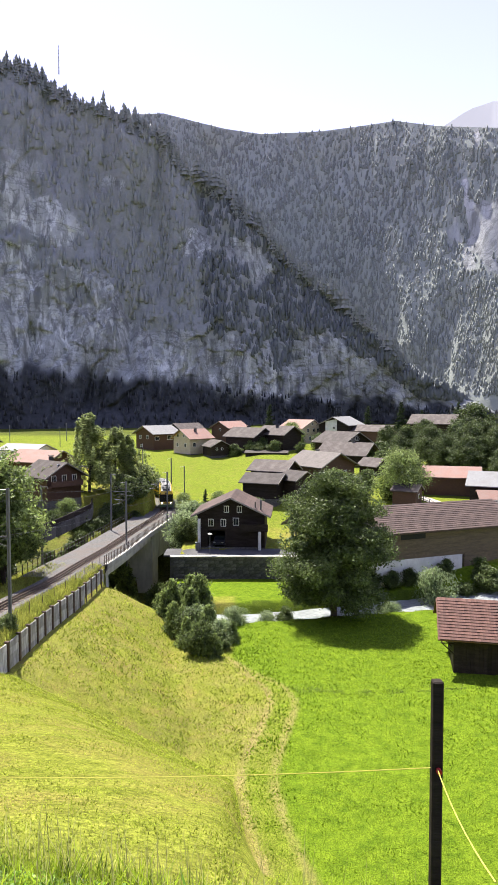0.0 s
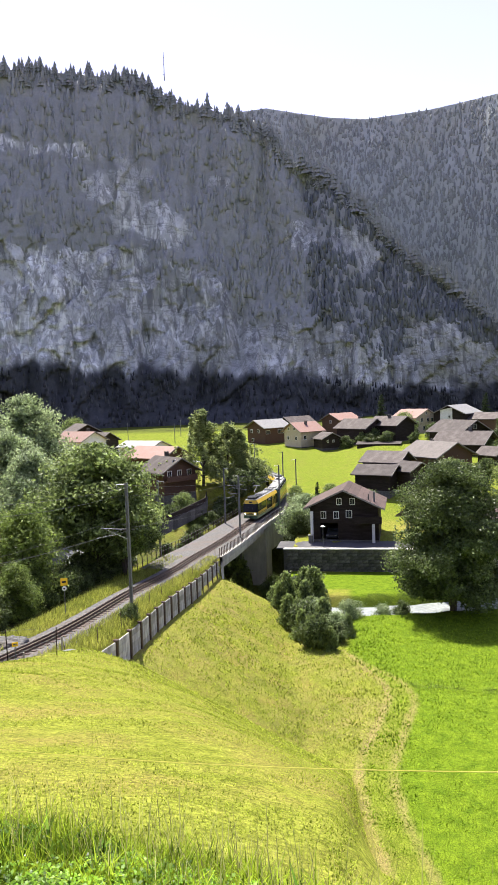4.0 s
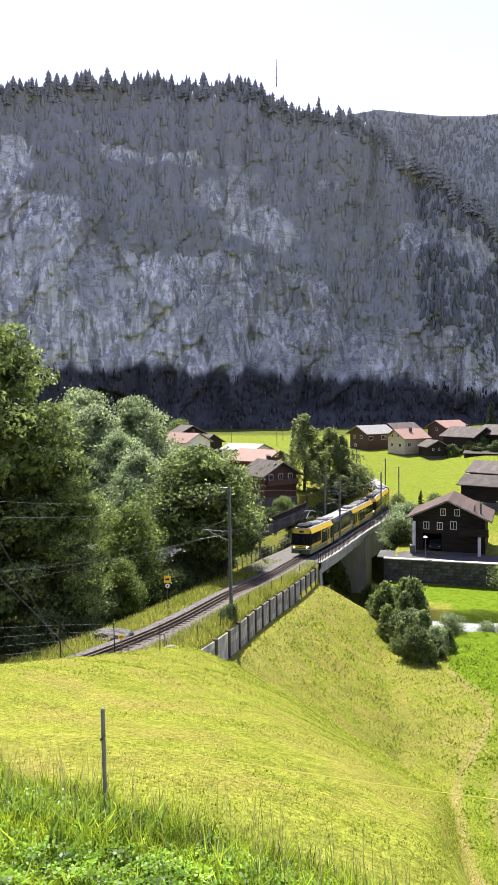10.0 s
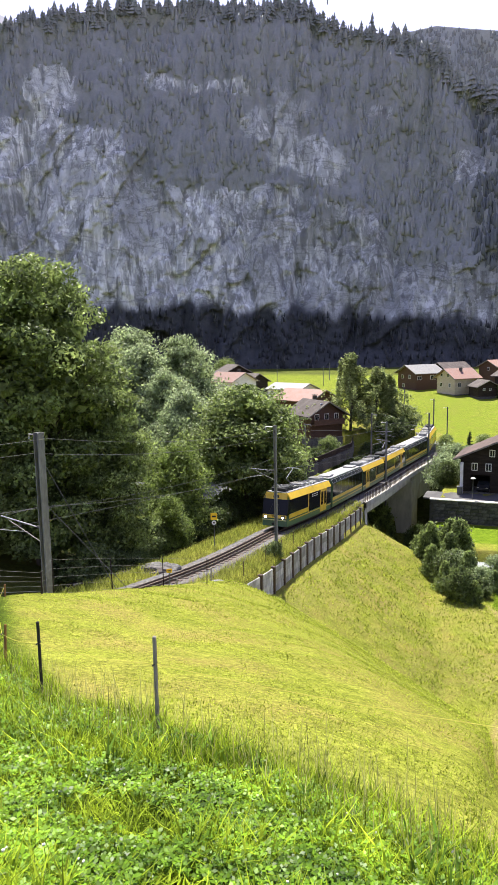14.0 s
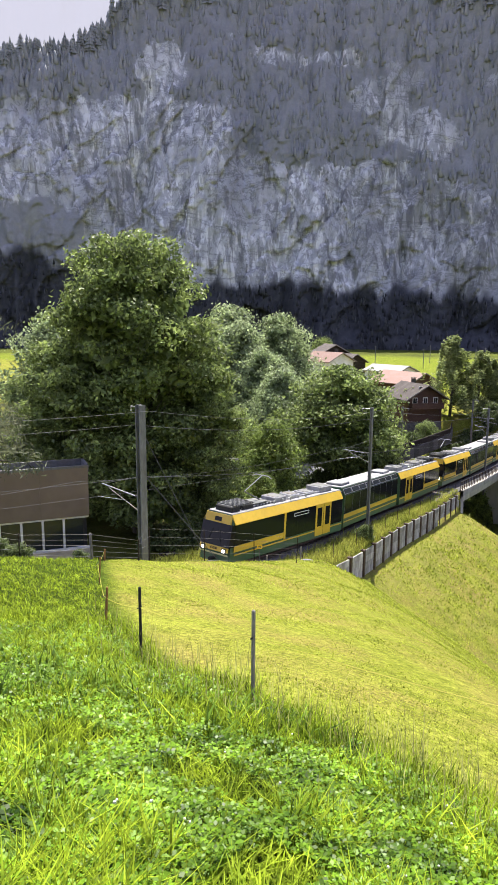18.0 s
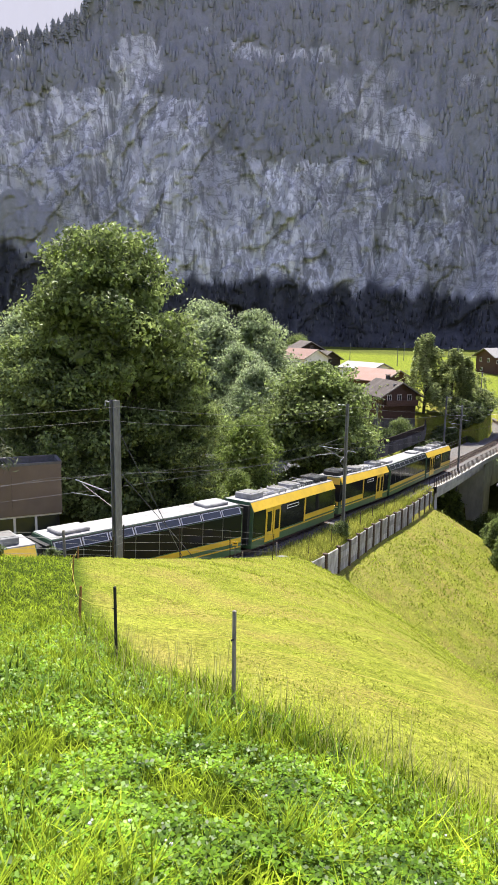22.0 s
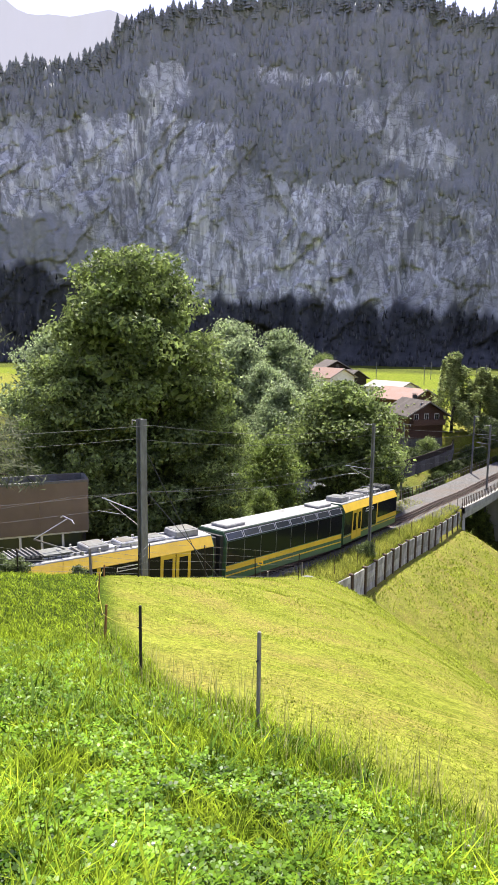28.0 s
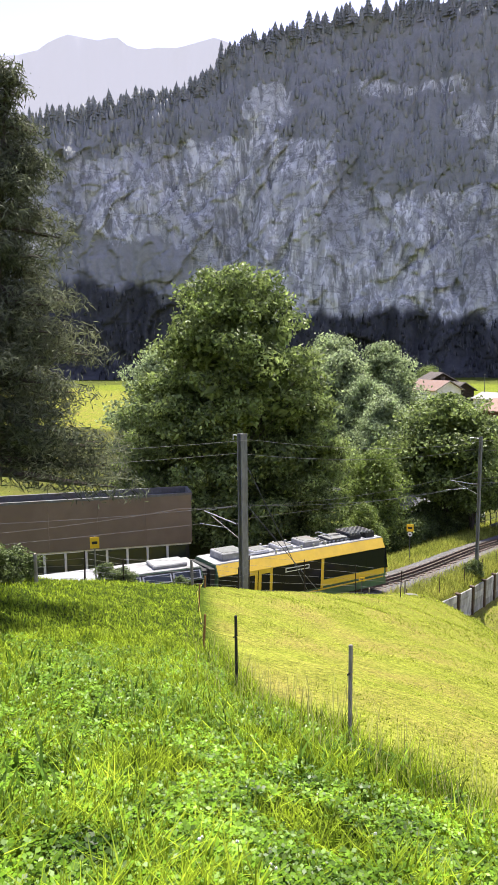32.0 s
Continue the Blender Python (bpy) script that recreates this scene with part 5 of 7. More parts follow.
    house("house", (-69, 160, -14.4), 64, 8, 10, 5.2, 7.6, M_WHITE, M_TILE_PINK, "white house with pale pink roof", over=0.9, chimney=(1, -2, 0.7))
    house("chalet", (-80, 187, -13.6), 40, 9, 10, 5.0, 8.0, M_WOOD_DARK, M_TILE_DARK, "dark chalet in the cliff's shade", over=1.2, front=[(-2, 3.4, 0.9, 1.1), (0, 3.4, 0.9, 1.1), (2, 3.4, 0.9, 1.1)])
    house("barn", (-72, 180, -13.6), 60, 7, 8, 3.2, 5.6, M_WOOD_DARK, M_TILE_DARK, "dark barn in the cliff's shade", over=1.0, category="barn")


build_houses()


def build_long_house():
    """The long timber building over the river: white plinth, tiled roof in two lengths."""
    h = empty("long_timber_building", pose(31.9, 97.6, -23.6, 0, 0, 21), "long timber building with white plinth and tiled roof", "building")
    part("plinth", box(-18.5, -5.0, -5.0, 5.0, -1.5, 3.0, 0.02), M_WHITE, h)
    part("plinth", box(-5.0, 26, -4.8, 5.0, -1.5, 1.0, 0.02), M_WHITE, h)
    z = 3.0
    for k in range(8):
        part("board", box(-18.5, -4.6, -4.92, 5.0, z, z + 0.47, 0.01), M_WOOD_TAN, h)
        z += 0.475
    z = 1.0
    for k in range(12):
        part("board", box(-4.55, 26, -4.86, 5.0, z, z + 0.47, 0.01), M_WOOD_TAN, h)
        z += 0.475
    for x0, x1, up in ((-19.6, -4.0, 0.0), (-3.97, 27, 0.25)):
        prof = [(-6.2, 6.3 + up), (0, 9.0 + up), (0, 9.2 + up), (-6.25, 6.5 + up)]
        for sy in (1, -1):
            bm = bmesh.new()
            prism([(p[0] * sy, p[1]) for p in prof], x0, x1, bm)
            bmesh.ops.rotate(bm, cent=(0, 0, 0), matrix=Matrix.Rotation(radians(90), 3, "Z"), verts=bm.verts)
            o = part("roof", bm, M_TILE_BROWN if x0 > -10 else M_TILE_DARK, h)
            o.matrix_basis = pose(0, 0, 0, 0, 0, 0)
            n = 15
            for k in range(n if sy > 0 else 0):
                f0, f1 = k / n, (k + 1) / n
                q = lambda f: (-6.25 * (1 - f), 6.5 + up + 2.7 * f)
                (a0, b0), (a1, b1) = q(f0), q(f1)
                tb = bmesh.new()
                prism([(a0, b0 + 0.06), (a1, b1 + 0.012), (a1, b1), (a0, b0 + 0.004)], x0, x1, tb)
                bmesh.ops.rotate(tb, cent=(0, 0, 0), matrix=Matrix.Rotation(radians(90), 3, "Z"), verts=tb.verts)
                part("tile_course", tb, M_TILE_BROWN if x0 > -10 else M_TILE_DARK, o)
    part("opening", box(-14.8, -11.0, -4.985, -4.94, 5.6, 6.35), M_RUBBER, h)
    part("chimney", box(8.2, 9.0, -3.2, -2.4, 7.6, 9.2, 0.03), M_WHITE, h)
    for wx in (2.0, 4.2):
        window(h, wx, 1.4, 1.0, 1.2, -4.88)


def build_barn():
    """The tiled hay barn on the meadow."""
    h = empty("hay_barn", pose(23.0, 60.0, -24.0, 0, 0, -12), "dark hay barn with red tile roof on the meadow", "barn")
    n = 26
    for k in range(n):
        x = -4.6 + 9.2 * k / n
        part("board", box(x + 0.01, x + 9.2 / n - 0.01, -3.0 - 0.01 * (k % 2), -2.93, 0.0, 3.9), M_WOOD_DARK, h)
    for k in range(17):
        y = -2.9 + 5.8 * k / 17
        part("board", box(-4.6 - 0.01 * (k % 2), -4.53, y + 0.01, y + 5.8 / 17 - 0.01, 0.0, 4.0), M_WOOD_DARK, h)
    part("core", box(-4.5, 4.6, -2.9, 2.9, -0.6, 3.85), M_WOOD_DARK, h)
    part("footing", box(-4.65, 4.65, -3.05, 3.05, -0.9, 0.12), M_STONE, h)
    # roof: ridge along x
    for sy in (-1, 1):
        prof = [(sy * 3.9, 3.45), (0, 5.95), (0, 6.07), (sy * 3.95, 3.56)]
        bm = prism(prof, -6.0, 5.6)
        bmesh.ops.rotate(bm, cent=(0, 0, 0), matrix=Matrix.Rotation(radians(-90), 3, "Z"), verts=bm.verts)
        for v in bm.verts:
            v.co = Vector((-v.co.x if False else v.co.x, v.co.y, v.co.z))
        o = part("roof", bm, M_TILE_RED, h)
    sl = math.atan2(6.1 - 3.55, 3.95)
    tile = box(-0.115, 0.115, -0.20, 0.20, 0.0, 0.035)
    for v in tile.verts:
        v.co.z += 0.03 * math.cos(v.co.x / 0.115 * 1.3) + (0.06 if v.co.y < 0 else 0)
    tm = done("tile", tile, M_TILE_RED)
    rows, cols = 14, 50
    rest_v, rest_f = [], []
    for r in range(rows):
        for c in range(cols):
            x = -5.9 + 11.4 * (c + 0.5) / cols
            f = (r + 0.5) / rows
            m = pose(x, -3.95 * (1 - f), 3.60 + (6.10 - 3.58) * f, math.degrees(sl), 0, random.uniform(-1.5, 1.5))
            if c < 21:
                part("tile", tm, None, o, m=m)
            else:
                base = len(rest_v)
                rest_v += [m @ v.co for v in tm.vertices]
                rest_f += [[base + i for i in p.vertices] for p in tm.polygons]
    me = bpy.data.meshes.new("tiles")
    me.from_pydata(rest_v, [], rest_f)
    me.materials.append(M_TILE_RED)
    tagged(part("tiles", me, None, o), kind="stuff")
    # brackets of the outdoor gallery
    for y in (-2.8, -1.0):
        part("bracket", tube([(-4.6, y, 2.0), (-5.6, y, 2.9), (-5.6, y, 4.0)], 0.05, 5), M_WOOD_DARK, h)
        part("bracket", tube([(-4.6, y, 2.9), (-5.7, y, 2.9)], 0.05, 5), M_WOOD_DARK, h)


def build_station_hall():
    """The flat-roofed brown hall beyond the line."""
    h = empty("flat_roofed_hall", pose(-34.9, 26.2, -15.2, 0, 0, 51.5), "brown flat-roofed hall with a strip of windows", "building")
    # local: x along the front, -y looks to the line
    panel = mat("brown_cladding", (0.155, 0.118, 0.078), (0.195, 0.150, 0.100), 0.8, 0.7, 0.05, c3=(0.14, 0.105, 0.07), scale3=0.25)
    x0 = -14.0
    for k in range(7):
        part("panel", box(x0 + 3.02 * k, x0 + 3.02 * k + 3.014, -0.16, 0.0, 2.85, 6.05, 0.006), panel, h)
    part("wall", box(-14, 7.12, 0.0, 2.1, 2.85, 5.7), panel, h)
    part("roof", box(-13.9, 7.0, 0.1, 2.0, 5.7, 5.8), M_RUBBER, h)
    part("core", box(-13.9, 7.0, 0.3, 2.0, -1.5, 2.85), M_RUBBER, h)
    for k in range(16):
        part("mullion", box(-14.06 + 1.3 * k, -13.92 + 1.3 * k, -0.02, 0.1, 0.6, 2.85), M_WHITE, h)
        part("pane", box(-13.91 + 1.3 * k, -12.77 + 1.3 * k, 0.12, 0.15, 0.6, 2.8), M_GLASS, h)
    part("window_rail", box(-14, 7.1, -0.01, 0.11, 0.6, 0.74), M_WHITE, h)
    part("window_rail", box(-14, 7.1, -0.01, 0.11, 2.70, 2.84), M_WHITE, h)
    part("sill", box(-14, 7.1, -0.1, 0.3, -1.5, 0.6), M_CREAM, h)
    part("parapet", box(-14.1, 7.2, -0.2, 0.0, 6.05, 6.2), M_STEEL, h)
    part("parapet", box(7.0, 7.2, 0.0, 2.2, 5.7, 6.2), M_STEEL, h)
    part("parapet", box(-14.1, 7.2, 2.0, 2.2, 5.7, 6.2), M_STEEL, h)


build_long_house()
build_barn()
build_station_hall()
house("long_shed", (-37, 75.5, -20.6), -67.5, 9, 19, 2.0, 3.8, M_WHITE, M_SLATE, "low white shed with pale shingled roof behind the trees", over=0.6, category="shed")

# ---- the train ----
CAR = 13.2


def build_car(kind, cab, group):
    """kind: end or middle; cab: +1 when the cab looks forward (+x), -1 when it looks back. Rails at z = 0."""
    h = empty("train_car", pose(0, 0, 0), "yellow and green railcar with tinted windows" if kind == "end" else "dark panorama car with roof windows and yellow stripe", "train car", group)
    L = CAR / 2 - 0.25
    hw = 1.22
    xf = cab * L if kind == "end" else L
    core = prism([(-hw, 0.35), (hw, 0.35), (hw, 2.75), (0.92, 3.28), (-0.92, 3.28), (-hw, 2.75)], -L + 0.05, L - 0.05)
    bmesh.ops.rotate(core, cent=(0, 0, 0), matrix=Matrix.Rotation(radians(90), 3, "Z"), verts=core.verts)
    if kind == "end":
        for v in core.verts:
            if v.co.x * cab > L - 0.2:
                lean = (v.co.z - 0.9) * 0.22 if v.co.z > 0.9 else (0.9 - v.co.z) * 0.25
                v.co.x -= cab * lean
                v.co.y *= 0.93
    body = part("body", core, M_TGREEN, h)
    e = 0.012

    def band(name, a, b, z0, z1, mt, out=e, lab=""):
        for sy in (-1, 1):
            y0, y1 = sy * (hw - 0.02), sy * (hw + out)
            part(name, box(a, b, min(y0, y1), max(y0, y1), z0, z1), mt, h, lab)

    def slope_band(name, a, b, f0, f1, mt, out=e, parent=None):
        for sy in (-1, 1):
            pa = (hw + (0.92 - hw) * f0 + out, 2.75 + 0.53 * f0 + out)
            pb = (hw + (0.92 - hw) * f1 + out, 2.75 + 0.53 * f1 + out)
            q = prism([(sy * pa[0], pa[1]), (sy * pb[0], pb[1]), (sy * (pb[0] - 0.04), pb[1] - 0.04), (sy * (pa[0] - 0.04), pa[1] - 0.04)], a, b)
            bmesh.ops.rotate(q, cent=(0, 0, 0), matrix=Matrix.Rotation(radians(-90), 3, "Z"), verts=q.verts)
            part(name, q, mt, parent or h)

    a0, a1 = (-L + 0.1, L - 0.1)
    if kind == "end":
        f_lo, f_hi = (a0, L - 0.55) if cab > 0 else (-L + 0.55, a1)
        slope_band("cant_panel", f_lo, f_hi, -0.10, 0.90, M_TYELLOW)
        slope_band("roof_edge", f_lo, f_hi, 0.91, 1.0, M_TROOF)
        px = cab * 0.8
        band("window_band", min(px, cab * (L - 0.55)), max(px, cab * (L - 0.55)), 1.46, 2.66, M_TBLACK)
        band("saloon_window_band", min(px, -cab * (L - 0.1)), max(px, -cab * (L - 0.1)), 1.02, 2.66, M_TBLACK)
        band("waist_stripe", min(px, cab * (L - 0.5)), max(px, cab * (L - 0.5)), 1.06, 1.42, M_TYELLOW)
        band("pale_stripe", f_lo, f_hi, 0.84, 0.92, M_TYELLOW)
        # yellow pillar and double door
        band("pillar", px - 0.1, px + 0.1, 0.95, 2.7, M_TYELLOW, 0.02)
        dx = -cab * (L - 2.6)
        for k in (-1, 1):
            for sy in (-1, 1):
                ya, yb = sy * (hw - 0.01), sy * (hw + 0.03)
                d = part("door", box(dx + k * 0.5 - 0.47, dx + k * 0.5 + 0.47, min(ya, yb), max(ya, yb), 0.5, 2.7, 0.01), M_TYELLOW, h, "yellow sliding door leaf")
                yc, yd = sy * (hw + 0.028), sy * (hw + 0.042)
                part("door_window", box(dx + k * 0.5 - 0.28, dx + k * 0.5 + 0.28, min(yc, yd), max(yc, yd), 1.15, 2.45, 0.005), M_TBLACK, d)
        # opening light outlined in white
        wx = dx + cab * 2.7
        for sy in (-1, 1):
            yc, yd = sy * (hw + 0.012), sy * (hw + 0.02)
            part("window_frame", box(wx - 0.85, wx + 0.85, min(yc, yd), max(yc, yd), 2.28, 2.52), M_WHITE, h)
            yc, yd = sy * (hw + 0.02), sy * (hw + 0.026)
            part("window_pane", box(wx - 0.79, wx + 0.79, min(yc, yd), max(yc, yd), 2.33, 2.47), M_TBLACK, h)
        for wx in (cab * 3.2, cab * 5.0, -cab * 1.2):
            for sy in (-1, 1):
                yc, yd = sy * (hw + 0.010), sy * (hw + 0.018)
                part("window_pane", box(wx - 0.72, wx + 0.72, min(yc, yd), max(yc, yd), 1.52, 2.2), M_TBLACK, h)
        # cab front
        fx = lambda z: cab * (L - (0.22 * (z - 0.9) if z > 0.9 else 0.25 * (0.9 - z)))

        def front(name, y0, y1, z0, z1, mt, out, lab="", parent=None):
            q = bmesh.new()
            vs = []
            for o in (out, out - 0.06):
                vs.append([q.verts.new((fx(z) + cab * o, y, z)) for y, z in ((y0, z0), (y1, z0), (y1, z1), (y0, z1))])
            q.faces.new(vs[0])
            q.faces.new(vs[1][::-1])
            for i in range(4):
                j = (i + 1) % 4
                q.faces.new((vs[0][j], vs[0][i], vs[1][i], vs[1][j]))
            return part(name, q, mt, parent or h, lab)
        mask = box(min(cab * (L - 0.6), cab * L), max(cab * (L - 0.6), cab * L), -1, 1, 1.36, 2.68)
        for v in mask.verts:
            tip = v.co.x * cab > L - 0.3
            v.co.y = math.copysign(1.15 if tip else 1.232, v.co.y)
            if tip:
                v.co.x -= cab * (0.22 * (v.co.z - 0.9) - 0.012)
        part("cab_mask", mask, M_TBLACK, h)
        front("windscreen", -1.02, 1.02, 1.62, 2.60, M_TBLACK, 0.03, "dark raked windscreen")
        front("front_cap", -1.0, 1.0, 2.66, 3.2, M_TYELLOW, 0.0)
        front("destination_display", -0.26, 0.26, 2.78, 3.02, M_RUBBER, 0.03)
        front("front_panel", -1.10, 1.10, 1.06, 1.34, M_TYELLOW, 0.0)
        front("front_stripe", -1.10, 1.10, 0.86, 0.94, M_TPALE, -0.02)
        front("number_bar", -0.28, 0.28, 1.14, 1.28, M_RUBBER, 0.0)
        for sy in (-1, 1):
            hl = front("headlight_housing", sy * 0.80 - 0.17, sy * 0.80 + 0.17, 1.0, 1.28, M_RUBBER, 0.02)
            front("headlight", sy * 0.80 - 0.10, sy * 0.80 + 0.10, 1.06, 1.22, M_LIGHT if cab > 0 else M_BRIGHT, 0.04, "", hl)
            part("wiper", tube([(fx(1.56) + cab * 0.05, sy * 0.5, 1.56), (fx(2.3) + cab * 0.05, sy * 0.25, 2.3)], 0.015, 4), M_RUBBER, h)
        part("coupler", tube([(cab * (L - 0.2), 0, 0.6), (cab * (L + 0.25), 0, 0.6)], 0.12, 8), M_RUBBER, h)
        # roof equipment
        for k, (x, w, dd, hh, mt) in enumerate(((-4.9, 1.5, 0.62, 0.40, M_TROOF), (-3.0, 1.1, 0.5, 0.22, M_BRIGHT), (-1.3, 1.0, 0.55, 0.26, M_BRIGHT), (0.5, 1.2, 0.6, 0.34, M_TROOF), (3.9, 1.0, 0.62, 0.30, M_RUBBER), (5.1, 0.8, 0.66, 0.34, M_RUBBER))):
            x = x * cab
            u = part("roof_unit", box(x - w / 2, x + w / 2, -dd, dd, 3.27, 3.27 + hh, 0.05), mt, h)
            part("roof_unit_grille", box(x - w / 2 + 0.12, x + w / 2 - 0.12, -dd + 0.1, dd - 0.1, 3.27 + hh, 3.29 + hh), M_STEEL, u)
        for k in range(9):
            x = cab * (3.5 + 0.22 * k)
            part("cooling_fin", box(x - 0.03, x + 0.03, -0.7, 0.7, 3.60, 3.70), M_STEEL, h)
        for k in range(5):
            x = cab * (-2.2 + 0.9 * k)
            for sy in (-0.72, 0.72):
                part("roof_insulator", tube([(x, sy, 3.27), (x, sy, 3.5)], 0.06, 6), M_BRIGHT, h)
        for k in range(7):
            x = cab * (1.4 + 0.33 * k)
            part("resistor_rib", box(x - 0.05, x + 0.05, -0.6, 0.6, 3.28, 3.42), M_STEEL, h)
        for sy in (-0.5, 0.5):
            part("roof_duct", tube([(-cab * 5.6, sy, 3.36), (cab * 4.4, sy, 3.36)], 0.05, 6), M_BRIGHT, h)
        # pantograph
        b = cab * 2.6
        p = part("pantograph", box(b - 0.7, b + 0.7, -0.55, 0.55, 3.46, 3.52), M_STEEL, h, "single-arm pantograph")
        if cab > 0:
            part("lower_arm", tube([(b - 0.6, 0, 3.52), (b + 1.0, 0, 4.25)], 0.04, 5), M_STEEL, p)
            part("upper_arm", tube([(b + 1.0, 0, 4.25), (b - 0.7, 0, 5.05)], 0.03, 5), M_BRIGHT, p)
            part("collector_head", tube([(b - 0.7, -0.75, 4.95), (b - 0.7, -0.5, 5.08), (b - 0.7, 0.5, 5.08), (b - 0.7, 0.75, 4.95)], 0.03, 5), M_BRIGHT, p)
        else:
            part("lower_arm", tube([(b - 0.6, 0, 3.56), (b + 1.0, 0, 3.62)], 0.04, 5), M_STEEL, p)
            part("collector_head", tube([(b + 0.7, -0.75, 3.6), (b + 0.7, -0.5, 3.74), (b + 0.7, 0.5, 3.74), (b + 0.7, 0.75, 3.6)], 0.03, 5), M_BRIGHT, p)
    else:
        band("window_band", a0, a1, 1.38, 2.74, M_TBLACK)
        band("waist_stripe", a0, a1, 1.02, 1.33, M_TYELLOW)
        band("pale_stripe", a0, a1, 0.72, 0.80, M_TYELLOW)
        slope_band("roof_glazing", a0, a1, 0.02, 0.95, M_RUBBER)
        n = 8
        for k in range(n):
            x = a0 + (a1 - a0) * (k + 0.5) / n
            slope_band("roof_window_frame", x - 0.74, x + 0.74, 0.10, 0.80, M_BRIGHT, 0.02)
            slope_band("roof_window", x - 0.66, x + 0.66, 0.17, 0.73, M_GLASS, 0.034)
            for sy in (-1, 1):
                yc, yd = sy * (hw + 0.010), sy * (hw + 0.018)
                part("window_pane", box(x - 0.74, x + 0.74, min(yc, yd), max(yc, yd), 1.46, 2.66), M_TBLACK, h)
                part("window_pillar", box(x + 0.75, x + 0.79, min(yc, yd), max(yc, yd) , 1.42, 2.7), M_STEEL, h)
        part("roof_panel", box(a0, a1, -0.90, 0.90, 3.275, 3.33, 0.015), M_TROOF, h)
        for x in (-4.8, 4.8):
            part("roof_unit", box(x - 0.9, x + 0.9, -0.6, 0.6, 3.33, 3.52, 0.05), M_TROOF, h)
    if kind == "end":
        ra, rb = (-L + 0.06, L - 0.56) if cab > 0 else (-L + 0.56, L - 0.06)
        part("roof_panel", box(ra, rb, -0.915, 0.915, 3.255, 3.288), M_TROOF, h)
    # bellows at the inner ends, bogies with wheels
    ends = (-cab,) if kind == "end" else (-1, 1)
    for s in ends:
        part("gangway_bellows", box(min(s * (L - 0.02), s * (L + 0.25)), max(s * (L - 0.02), s * (L + 0.25)), -1.0, 1.0, 0.6, 3.1), M_RUBBER, h)
    for x in (-L + 2.4, L - 2.4):
        b = part("bogie", box(x - 1.15, x + 1.15, -0.72, 0.72, 0.30, 0.46, 0.03), M_RUBBER, h)
        for wx in (-0.8, 0.8):
            for sy in (-1, 1):
                part("wheel", tube([(x + wx, sy * 0.36, 0.34), (x + wx, sy * 0.46, 0.34)], 0.34, 14), M_RAIL, b)
    part("underframe", box(-L + 0.6, L - 0.6, -1.0, 1.0, 0.36, 0.5), M_RUBBER, h)
    return h


def train_front(t):
    """Place of the train's front along the line, by time."""
    ts = [0, 6, 9, 13, 14.5, 16.5, 17, 18, 19, 20, 21, 22, 24, 25, 28, 32]
    ss = [182.5, 155.5, 140.4, 117.3, 109.0, 98.3, 95.6, 90.2, 84.6, 79.1, 73.4, 67.8, 56.8, 51.5, 36.6, 16.4]
    return float(np.interp(t, ts, ss))


def car_pose(s):
    """A car whose middle is at s; it runs towards smaller s."""
    a, b = track_at(s - 4.7), track_at(s + 4.7)
    f = (a - b).normalized()
    left = Vector((0, 0, 1)).cross(f).normalized()
    up = f.cross(left)
    m = Matrix((f, left, up)).transposed().to_4x4()
    m.translation = (a + b) / 2
    return m


CARS = []
for unit in range(2):
    for k, (kind, cab) in enumerate((("end", 1), ("middle", 1), ("end", -1))):
        CARS.append((build_car(kind, cab, "cars of the train"), unit * (3 * CAR + 0.5) + (k + 0.5) * CAR))


def motions():
    for car, back in CARS:
        walk(car, [(t, car_pose(train_front(t) + back)) for t in np.arange(0, 32.01, 0.5)])

# ---- trees and shrubs ----
def leaf_cloud(rng, centres, radii, n, size, slim=0.55):
    """n leaves as folded quads, thick near the surface of the given clumps."""
    w = radii.prod(1) ** (2 / 3)
    k = rng.choice(len(centres), n, p=w / w.sum())
    d = rng.normal(size=(n, 3))
    d /= np.linalg.norm(d, axis=1, keepdims=True)
    r = np.where(rng.random(n) < 0.16, rng.uniform(1.0, 1.5, n), rng.uniform(0.35, 1.06, n) ** 0.6)
    c = centres[k] + d * r[:, None] * radii[k]
    nrm = d * 0.6 + rng.normal(size=(n, 3)) * 0.7 + np.array([0, 0, 0.5])
    nrm /= np.linalg.norm(nrm, axis=1, keepdims=True)
    u = np.cross(nrm, rng.normal(size=(n, 3)))
    u /= np.linalg.norm(u, axis=1, keepdims=True)
    v = np.cross(nrm, u)
    s = size * rng.uniform(0.6, 1.4, n)[:, None]
    pts = np.stack([c - u * s, c - v * s * slim + nrm * s * 0.15, c + u * s, c + v * s * slim + nrm * s * 0.15], 1)
    return pts.reshape(-1, 3), np.arange(n * 4).reshape(n, 4)


def branches(rng, h, r, clumps, trunk_to=0.75, lean=0.0):
    """Trunk and limbs that reach the clumps."""
    bm = tube([(0, 0, -0.5), (lean * 0.3, 0, h * 0.2), (lean * 0.6, 0.1, h * 0.5), (lean, 0, h * trunk_to)], r, 8, None, r * 0.3)
    for c in clumps:
        if c[2] > 0.72 * h:
            continue
        z0 = min(h * trunk_to * 0.9, max(0.12 * h, c[2] * 0.55))
        mid = (c[0] * 0.45, c[1] * 0.45, z0 + (c[2] - z0) * 0.55)
        tube([(lean * z0 / h, 0, z0), mid, tuple(c)], r * 0.20, 5, bm, r * 0.04)
    return bm


